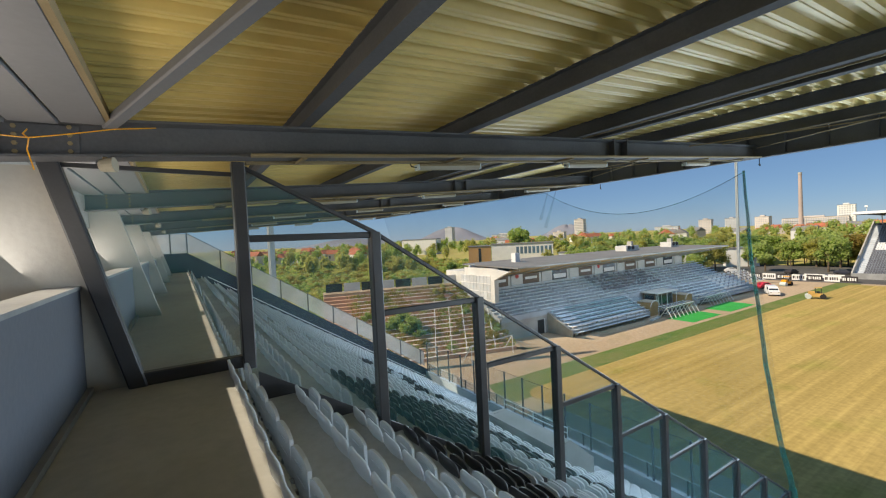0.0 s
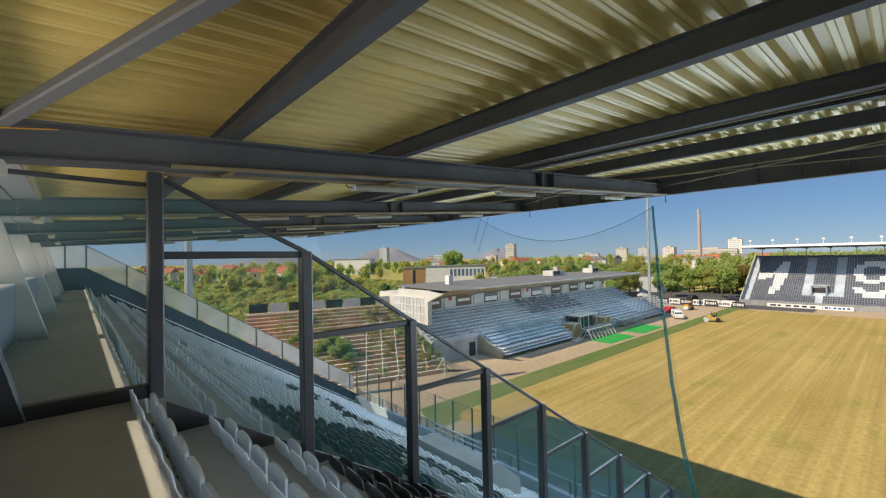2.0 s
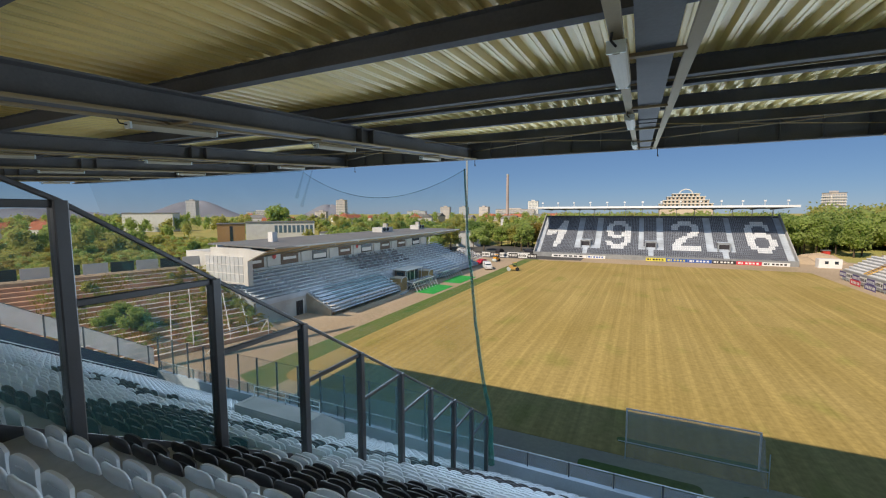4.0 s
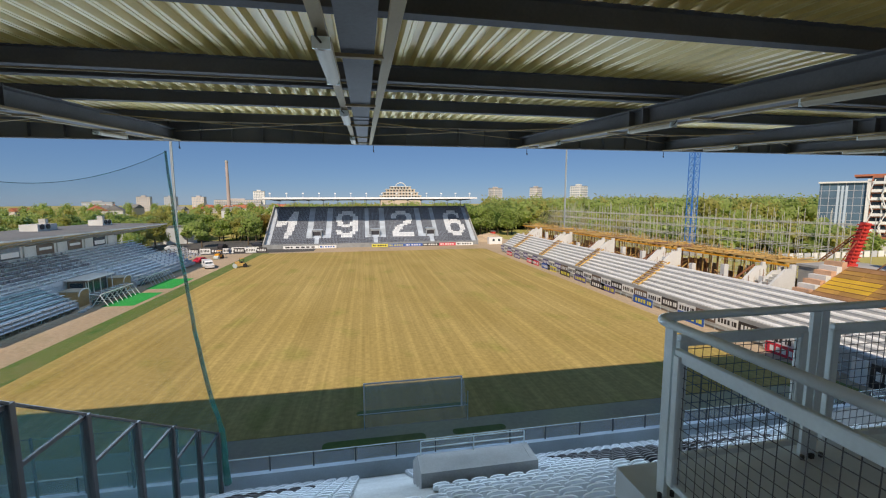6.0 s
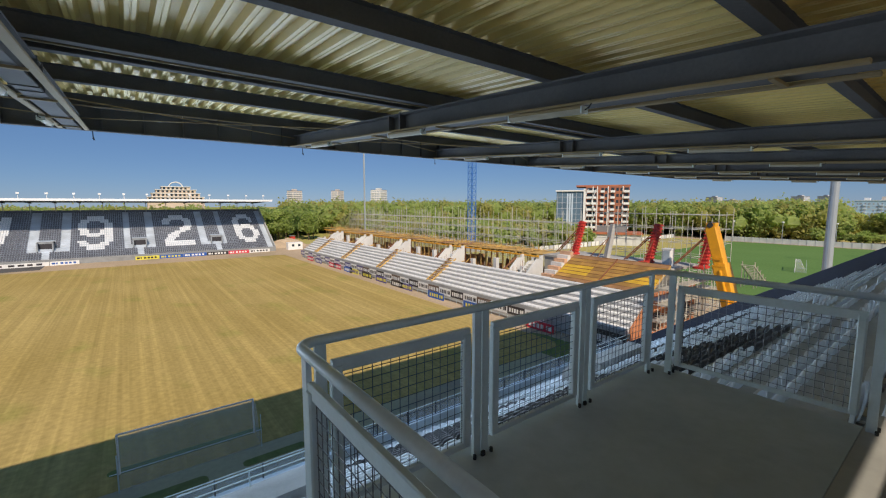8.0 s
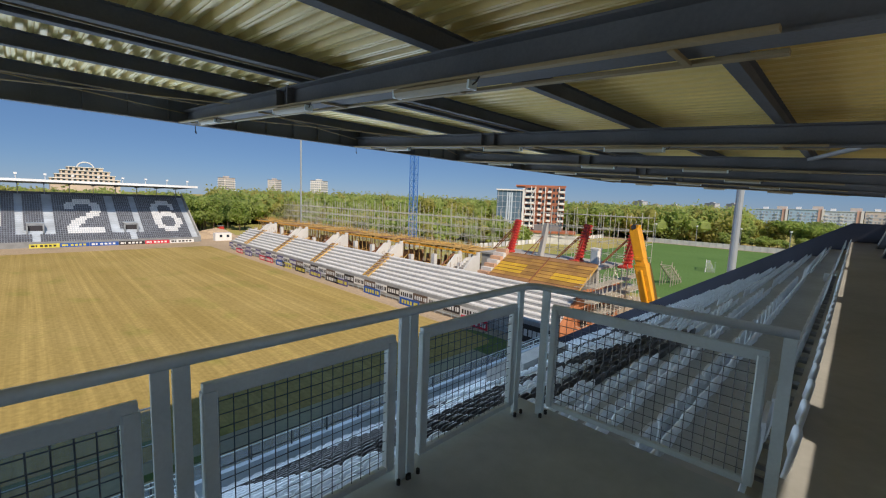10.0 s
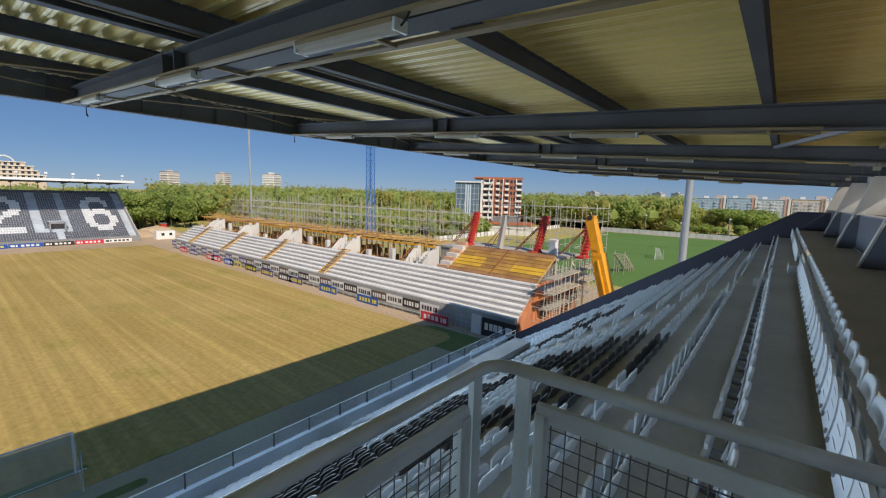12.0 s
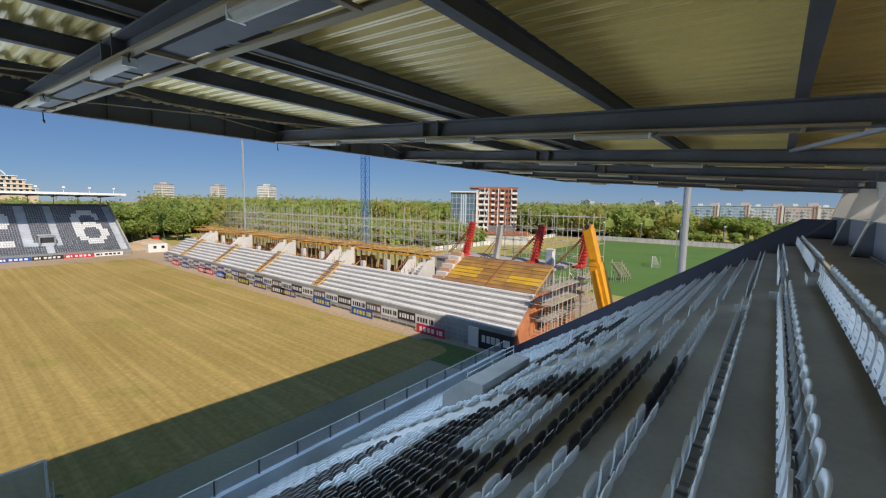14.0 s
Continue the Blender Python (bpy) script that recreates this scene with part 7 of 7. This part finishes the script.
for f in range(8):
    z = 1.4 + f * 2.85
    for i, (a, b) in enumerate(((13.8, 18.4), (20.2, 22.0), (24.6, 26.6), (30.4, 32.9))):
        bl_ = part("balcony", Geo().box(a, b, 0.3, 1.5, z, z + 0.2), WHITE, ap)
        part("balcony_rail", Geo().box(a, b, 0.25, 0.35, z + 0.2, z + 1.05), WHITE, bl_)
        part("balcony_door", Geo().box(a + 0.3, b - 0.3, 1.44, 1.52, z + 0.2, z + 2.3), WINDOW, bl_)
    for a in (17.2, 22.2, 27.2, 28.9):
        part("window", Geo().box(a, a + 1.1, 1.44, 1.52, z + 0.8, z + 2.2), WINDOW, ap)
for a in (16.6, 18.6, 23.4, 29.9):
    part("white_fin", Geo().box(a, a + 0.4, 1.1, 1.5, 0, 24.3), WHITE, ap)
t = thing("low_pavilion", "low red-roofed pavilion near the apartments", "building", at=pose(150, 62, 0, 0, 0, -60))
part("wall", Geo().box(-12, 12, -5, 5, 0, 4.2), OFFW, t)
part("roof", Geo().box(-12.5, 12.5, -5.6, 5.6, 4.2, 5.0), ROOFR, t)
part("grey_roof", Geo().box(-4, 7, -3, 3, 5.0, 7.2), ROOFT, t)
# white panel fence round the training field, its goal and lamps
fe = thing("field_fence", "white panelled fence along the training field", "fence")
for i in range(46):
    y = -76 + i * 2.5
    part("panel", Geo().box(204.0, 204.1, y, y + 2.38, 0.1, 2.1), OFFW, fe)
    part("post", Geo().box(203.9, 204.05, y + 2.38, y + 2.5, 0, 2.25), GREYW, fe)
for i in range(40):
    x = 104 + i * 2.5
    part("panel", Geo().box(x, x + 2.0, 60.0, 60.1, 0.1, 1.8), WHITE if i % 3 else GREYW, fe)
goal(pose(124.5, -2.6, 0.01, 0, 0, 12), "white goal standing on the training field")
single("field_edge", Geo().slab([(203.2, -90), (240, -90), (240, 70), (203.2, 70)], -0.03, 0.012), EARTH, "dry sandy bank behind the training field", "bank", kind="structure")
for x, y in ((207, 20), (207, 4), (207, -12), (207, -30), (150, -4), (204, 36)):
    t = thing("street_lamp", "slim street lamp with a round white head", "lamp", "lamps round the training field", at=pose(x, y, 0))
    part("pole", Geo().tube((0, 0, 0), (0, 0, 8.5), 0.12, 6), POLEM, t)
    part("lamp_head", Geo().tube((0, 0, 8.4), (0, 0, 8.9), 0.45, 10), WHITE, t)
t = thing("field_stair", "weathered timber ramp frame beside the training field", "ramp", at=pose(94, -3, 0))
for yv in (-1.0, 1.0):
    part("stringer", Geo().bar((-4, yv, 4.4), (4, yv, 0.2), 0.2, 0.25), PLANK, t)
    for i in range(5):
        part("upright", Geo().bar((-3.5 + i * 1.7, yv, 0), (-3.5 + i * 1.7, yv, 4.1 - 0.9 * i + 0.9), 0.14, 0.14), PLANK, t)
for i in range(10):
    part("tread", Geo().box(-3.8 + i * 0.8, -3.4 + i * 0.8, -1, 1, 4.3 - i * 0.42, 4.38 - i * 0.42), PLANK, t)

# hills on the horizon


def hill(cx, cy, r, h, seed):
    g = Geo()
    nr, na = 8, 28
    for i in range(nr + 1):
        for j in range(na):
            a = 2 * math.pi * j / na
            rr = r * i / nr * (1 + 0.15 * math.sin(3 * a + seed))
            k = 0.5 + 0.5 * math.cos(math.pi * (i / nr) ** 1.1)
            g.v.append((cx + rr * math.cos(a), cy + rr * math.sin(a), h * k * (1 + 0.12 * math.sin(5 * a + seed) * (i > 0)) - 1))
    g.f = [(i * na + j, i * na + (j + 1) % na, (i + 1) * na + (j + 1) % na, (i + 1) * na + j) for i in range(nr) for j in range(na)]
    single("hill", g, HILL, "brown hill on the horizon, blue haze put into its colour", "hill", "hills", "structure", True)


hill(-1430, 930, 185, 54, 1)
hill(-1307, 1487, 130, 48, 2)
hill(-1750, 600, 300, 30, 3)

# trees


def crown_mesh(name, seed, height, radius, n, leaf_size, material, low=0.38):
    rnd = random.Random(seed)
    g = Geo()
    lumps = []
    for i in range(11):
        a, q = rnd.uniform(0, 6.28), rnd.uniform(0.15, 0.75) * radius
        lumps.append((Vector((q * math.cos(a), q * math.sin(a), height * rnd.uniform(low, 0.84))), radius * rnd.uniform(0.28, 0.48)))
    lumps.append((Vector((0, 0, height * 0.82)), radius * 0.5))
    for c, r in lumps:
        k = len(g.v)
        for j in range(5):
            for i in range(7):
                a, b = 6.283 * i / 7, -1.4 + 2.8 * j / 4
                q = r * rnd.uniform(0.5, 0.72)
                g.v.append((c.x + q * math.cos(a) * math.cos(b), c.y + q * math.sin(a) * math.cos(b), c.z + q * math.sin(b)))
        g.f += [(k + j * 7 + i, k + j * 7 + (i + 1) % 7, k + j * 7 + 7 + (i + 1) % 7, k + j * 7 + 7 + i) for j in range(4) for i in range(7)]
    for i in range(n):
        c, r = lumps[i % len(lumps)]
        d = Vector((rnd.gauss(0, 1), rnd.gauss(0, 1), rnd.gauss(0, 1))).normalized()
        p = c + d * r * rnd.uniform(0.6, 1.0 + 0.3 * rnd.random() ** 2)
        t = Vector((rnd.gauss(0, 0.6) + 0.6 * d.x - 0.2, rnd.gauss(0, 0.6) + 0.6 * d.y - 0.5, rnd.gauss(0, 0.6) + 0.4 * d.z + 0.5)).normalized()
        u = t.orthogonal().normalized()
        u = Matrix.Rotation(rnd.uniform(0, 6.28), 3, t) @ u
        w = t.cross(u)
        s = leaf_size * rnd.uniform(0.5, 1.3)
        g.add([p - u * s - w * s * 0.5, p + u * s * 0.2 - w * s * 0.8, p + u * s + w * s * 0.4 + t * s * 0.3, p - u * s * 0.3 + w * s * 0.9], ((0, 1, 2, 3),))
    return g.mesh(name, material)


def trunk_mesh(name, height, r, seed):
    rnd = random.Random(seed)
    g = Geo()
    g.tube((0, 0, -0.1), (0.1, 0.05, height * 0.45), r, 7, r * 0.6)
    g.tube((0.1, 0.05, height * 0.45), (0, 0, height * 0.75), r * 0.6, 6, r * 0.2)
    for i in range(5):
        a = i * 1.3 + rnd.uniform(0, 0.6)
        z = height * rnd.uniform(0.3, 0.5)
        g.tube((0.07, 0.03, z), (height * 0.22 * math.cos(a), height * 0.22 * math.sin(a), z + height * 0.22), r * 0.4, 5, r * 0.12)
    return g.mesh(name, BARK)


KINDS = []
for i in range(8):
    h = 10.0
    KINDS.append((crown_mesh("crown", 100 + i, h, 3.7, 2000, 0.33, LEAFS[(0, 1, 2, 0, 3, 0, 1, 2)[i]]), trunk_mesh("trunk", h, 0.24, i)))
BUSHES = [crown_mesh("leaves", 200 + i, 7.0, 4.6, 1100, 0.42, LEAFS[(0, 1, 3, 0)[i]], 0.06) for i in range(4)]
LABELS = ("green leafy tree", "yellowing leafy tree", "dark green leafy tree", "green leafy tree", "bronze-leaved autumn tree", "green leafy tree", "yellowing leafy tree", "dark green leafy tree")


def tree(x, y, h, kind, spread=1.0):
    m = Matrix.Translation((x, y, 0)) @ Euler((0, 0, random.uniform(0, 6.28))).to_matrix().to_4x4()
    t = thing("tree", LABELS[kind] + " standing on grass", "tree", "trees round the stadium", at=m)
    t.scale = (h / 10 * spread, h / 10 * spread, h / 10)
    part("crown", KINDS[kind][0], None, t)
    part("trunk", KINDS[kind][1], None, t)


random.seed(51)
# belt behind the old stand and towards the far left corner
for i in range(140):
    y = random.uniform(60, 190)
    x = random.uniform(-150, -70)
    if abs(x + 162) < 18 and abs(y - 92) < 18:
        continue
    low = 130 < math.degrees(math.atan2(y + 30, x + 3)) < 147
    tree(x, y, random.uniform(4.0, 6.5) if low else random.uniform(7.5, 11.5), random.choice((0, 1, 3, 5, 6, 2)), random.uniform(0.9, 1.3))
for i in range(26):
    tree(random.uniform(-62, -36), random.uniform(142, 190), random.uniform(7, 10.5), random.choice((0, 1, 3, 6, 4)), 1.1)
for x, y, h in ((-204, 156, 21), (-46, 133, 10.5), (-60, 128, 9.5), (-75, 118, 9), (-84, 108, 9), (-68, 100, 7.5)):
    tree(x, y, h, random.choice((0, 3, 5)), 1.1)
# trees left of the corner
for i in range(16):
    x, y = random.uniform(-230, -170), random.uniform(-60, 80)
    tree(x, y, random.uniform(4.0, 6.5), random.choice((0, 1, 3, 6, 6)), random.uniform(1.2, 1.6))
# right of the far stand
for i in range(26):
    tree(random.uniform(42, 75), random.uniform(148, 190), random.uniform(11, 16), random.choice((0, 3, 2, 5, 0)), 0.9)
tree(60, 176, 15, 2, 1.0)
# line beyond the training field
for i in range(70):
    y = random.uniform(-75, 60)
    tree(random.uniform(226, 275), y, random.uniform(11, 14.5) if y > 8 else random.uniform(8.5, 13), random.choice((0, 3, 5, 0, 3, 1)), random.uniform(1.1, 1.4))
for i in range(30):
    tree(random.uniform(216, 226), random.uniform(-70, 50), random.uniform(3.5, 6.0), random.choice((0, 3, 5)), random.uniform(1.3, 1.8))
# scrub on the old terraces
SCRUB = [(-7.8, 5.2, 0.36, 0), (-8.8, 7.4, 0.32, 0), (-6.8, 4.2, 0.22, 0), (-10.2, 6.2, 0.3, 0), (-1.5, 3.9, 0.12, 2), (-0.6, 4.6, 0.12, 2), (3.9, 5.1, 0.2, 1), (4.2, 4.4, 0.18, 1), (2.4, 6.8, 0.14, 0), (-3.3, 1.2, 0.12, 0), (1.5, 2.6, 0.1, 2)]
for i in range(40):
    v = random.uniform(0.5, 14.0)
    SCRUB.append((terrace_end(v) + random.uniform(-2.5, 1.6) if i < 24 else random.uniform(-14, 4), v, random.uniform(0.07, 0.2), random.choice((0, 1, 2, 2))))
for u, v, k, kind in SCRUB:
    p = M0 @ Vector((u, v, 0))
    over = max(0.0, u - terrace_end(v))
    b = thing("bush", "wild green and rusty scrub on the old terraces", "bush", "scrub on the terraces", at=Matrix.Translation((p.x, p.y, (0.4 + OR / OT * v) * max(0.0, 1 - over / 3.4) ** 1.3 - 0.1)))
    b.scale = (k, k, k * random.uniform(0.55, 0.9))
    part("leaves", BUSHES[kind], None, b)
# far woods: many small clumps, one body

def woods(name, places, label, material, seed, wide=0.30, cards=64, lobes=3):
    """Many crowns of three uneven lobes each, every lobe a small core inside a cloud of leaf sprays."""
    rnd = random.Random(seed)
    g = Geo()
    for x, y, h in places:
        for q in range(lobes):
            a = rnd.uniform(0, 6.283)
            off = h * wide * rnd.uniform(0.1, 0.75)
            cx, cy = x + off * math.cos(a), y + off * math.sin(a)
            cz, rv = h * (rnd.uniform(0.50, 0.72) if q else rnd.uniform(0.28, 0.5)), h * rnd.uniform(0.25, 0.34)
            r = h * wide * rnd.uniform(0.65, 1.0)
            k = len(g.v)
            for j in range(4):
                for i in range(6):
                    t, b = 6.283 * i / 6, -1.3 + 2.6 * j / 3
                    e = rnd.uniform(0.5, 0.75)
                    g.v.append((cx + e * r * math.cos(t) * math.cos(b), cy + e * r * math.sin(t) * math.cos(b), cz + e * rv * math.sin(b)))
            g.f += [(k + j * 6 + i, k + j * 6 + (i + 1) % 6, k + j * 6 + 6 + (i + 1) % 6, k + j * 6 + 6 + i) for j in range(3) for i in range(6)]
            for i in range(cards):
                d = Vector((rnd.gauss(0, 1), rnd.gauss(0, 1), rnd.gauss(0, 1))).normalized()
                e = rnd.uniform(0.62, 1.0 + 0.28 * rnd.random() ** 2)
                p = Vector((cx + d.x * r * e, cy + d.y * r * e, max(0.05, cz + d.z * rv * e)))
                t = Vector((rnd.gauss(0, 0.6) + 0.5 * d.x - 0.2, rnd.gauss(0, 0.6) + 0.5 * d.y - 0.5, rnd.gauss(0, 0.6) + 0.4 * d.z + 0.5)).normalized()
                u = t.orthogonal().normalized()
                w = t.cross(u)
                s = rnd.uniform(0.03, 0.062) * h * (0.3 / wide) ** -0.4 if h < 5 else rnd.uniform(0.3, 0.72)
                g.add([p - u * s - w * s * 0.5, p + u * s * 0.2 - w * s, p + u * s + w * s * 0.4 + t * s * 0.4, p - u * s * 0.3 + w * s], ((0, 1, 2, 3),))
    single(name, g, material, label, "woods", "far woods", "stuff")


rnd = random.Random(61)
right_a, right_b, left_a, left_b = [], [], [], []
for i in range(1900):
    a = radians(rnd.uniform(9.5, 74))
    r = rnd.uniform(226, 330)
    x, y = r * math.cos(a), -30 + r * math.sin(a)
    if 140 < x < 215 and 40 < y < 135 or x < 205 and y < 62:
        continue
    (right_a if rnd.random() < 0.6 else right_b).append((x, y, rnd.uniform(15.5, 19)))
for i in range(260):
    x, y = rnd.uniform(-50, 60), rnd.uniform(195, 260)
    (right_a if rnd.random() < 0.6 else right_b).append((x, y, rnd.uniform(13.5, 15.5)))
for i in range(420):
    a = radians(rnd.uniform(95, 190))
    r = rnd.uniform(190, 560)
    x, y = r * math.cos(a), -30 + r * math.sin(a)
    if abs(x + 170) < 24 and abs(y - 120) < 34:
        continue
    (left_a if rnd.random() < 0.55 else left_b).append((x, y, rnd.uniform(7, 11) + max(0, r - 230) * 0.021))
for i in range(900):
    a = radians(rnd.uniform(9.5, 74))
    r = rnd.uniform(150, 226)
    x, y = r * math.cos(a), -30 + r * math.sin(a)
    if 140 < x < 215 and 40 < y < 135 or x < 215 and y < 62 or x < 96:
        continue
    (right_a if rnd.random() < 0.7 else right_b).append((x, y, rnd.uniform(5, 10.5)))
woods("right_woods", right_a, "dense green woods beyond the new stand", LEAFS[0], 1, 0.36)
woods("right_woods_pale", right_b, "dense yellow-green woods beyond the new stand", LEAFS[1], 2, 0.36)
woods("left_woods", left_a, "green treetops between the houses", LEAFS[0], 3)
woods("left_woods_pale", left_b, "yellowing treetops between the houses", LEAFS[1], 4)
thicket_a, thicket_b, thicket_c = [], [], []
for i in range(4700):
    x, y = -66 - 240 * rnd.random() ** 1.5, rnd.uniform(-60, 115)
    if x > -76 and y > -12 or x > -70 - 0.5 * (y + 12) and y > -12:
        continue
    rnd.choice((thicket_a, thicket_a, thicket_b, thicket_b, thicket_c)).append((x, y, rnd.uniform(1.2, 3.2) - 0.004 * (x + 66)))
woods("thicket", thicket_a, "yellowing scrub growing wild beside the stadium", LEAFS[1], 5, 0.68, 30, 2)
woods("thicket_pale", thicket_b, "green scrub growing wild beside the stadium", LEAFS[0], 6, 0.68, 30, 2)
woods("thicket_bronze", thicket_c, "bronze scrub growing wild beside the stadium", LEAFS[3], 7, 0.68, 30, 2)
# dry weeds and rusty grass in the joints of the old terraces
for name, count, material, seed, label in (("weeds", 260, LEAFS[3], 8, "rusty dry weeds between the old terrace steps"), ("green_weeds", 150, LEAFS[0], 9, "green weeds between the old terrace steps")):
    r2 = random.Random(seed)
    g = Geo()
    for i in range(count):
        u, v = r2.uniform(-15, 5), r2.uniform(0.3, 13.8)
        if r2.random() < 0.45:
            u = r2.choice((-9.0, -2.0, 2.5, 4.0)) + r2.uniform(-1.5, 1.5)
        u = min(u, terrace_end(v) - 0.2)
        k = int(v / OT)
        for q in range(r2.randint(14, 34)):
            p = M0 @ Vector((u + r2.gauss(0, 0.45), OT * k + 0.5 + r2.gauss(0, 0.12), 0.45 + OR * k + r2.uniform(0.05, 0.5)))
            t = Vector((r2.gauss(0, 1), r2.gauss(0, 1), r2.gauss(0, 1))).normalized()
            a, b = t.orthogonal().normalized() * r2.uniform(0.05, 0.13), Vector((r2.gauss(0, 0.03), r2.gauss(0, 0.03), r2.uniform(0.08, 0.2)))
            g.add([p - a - b, p + a - b * 0.6, p + a * 0.3 + b], ((0, 1, 2),))
    single(name, g, material, label, "weeds", kind="stuff")
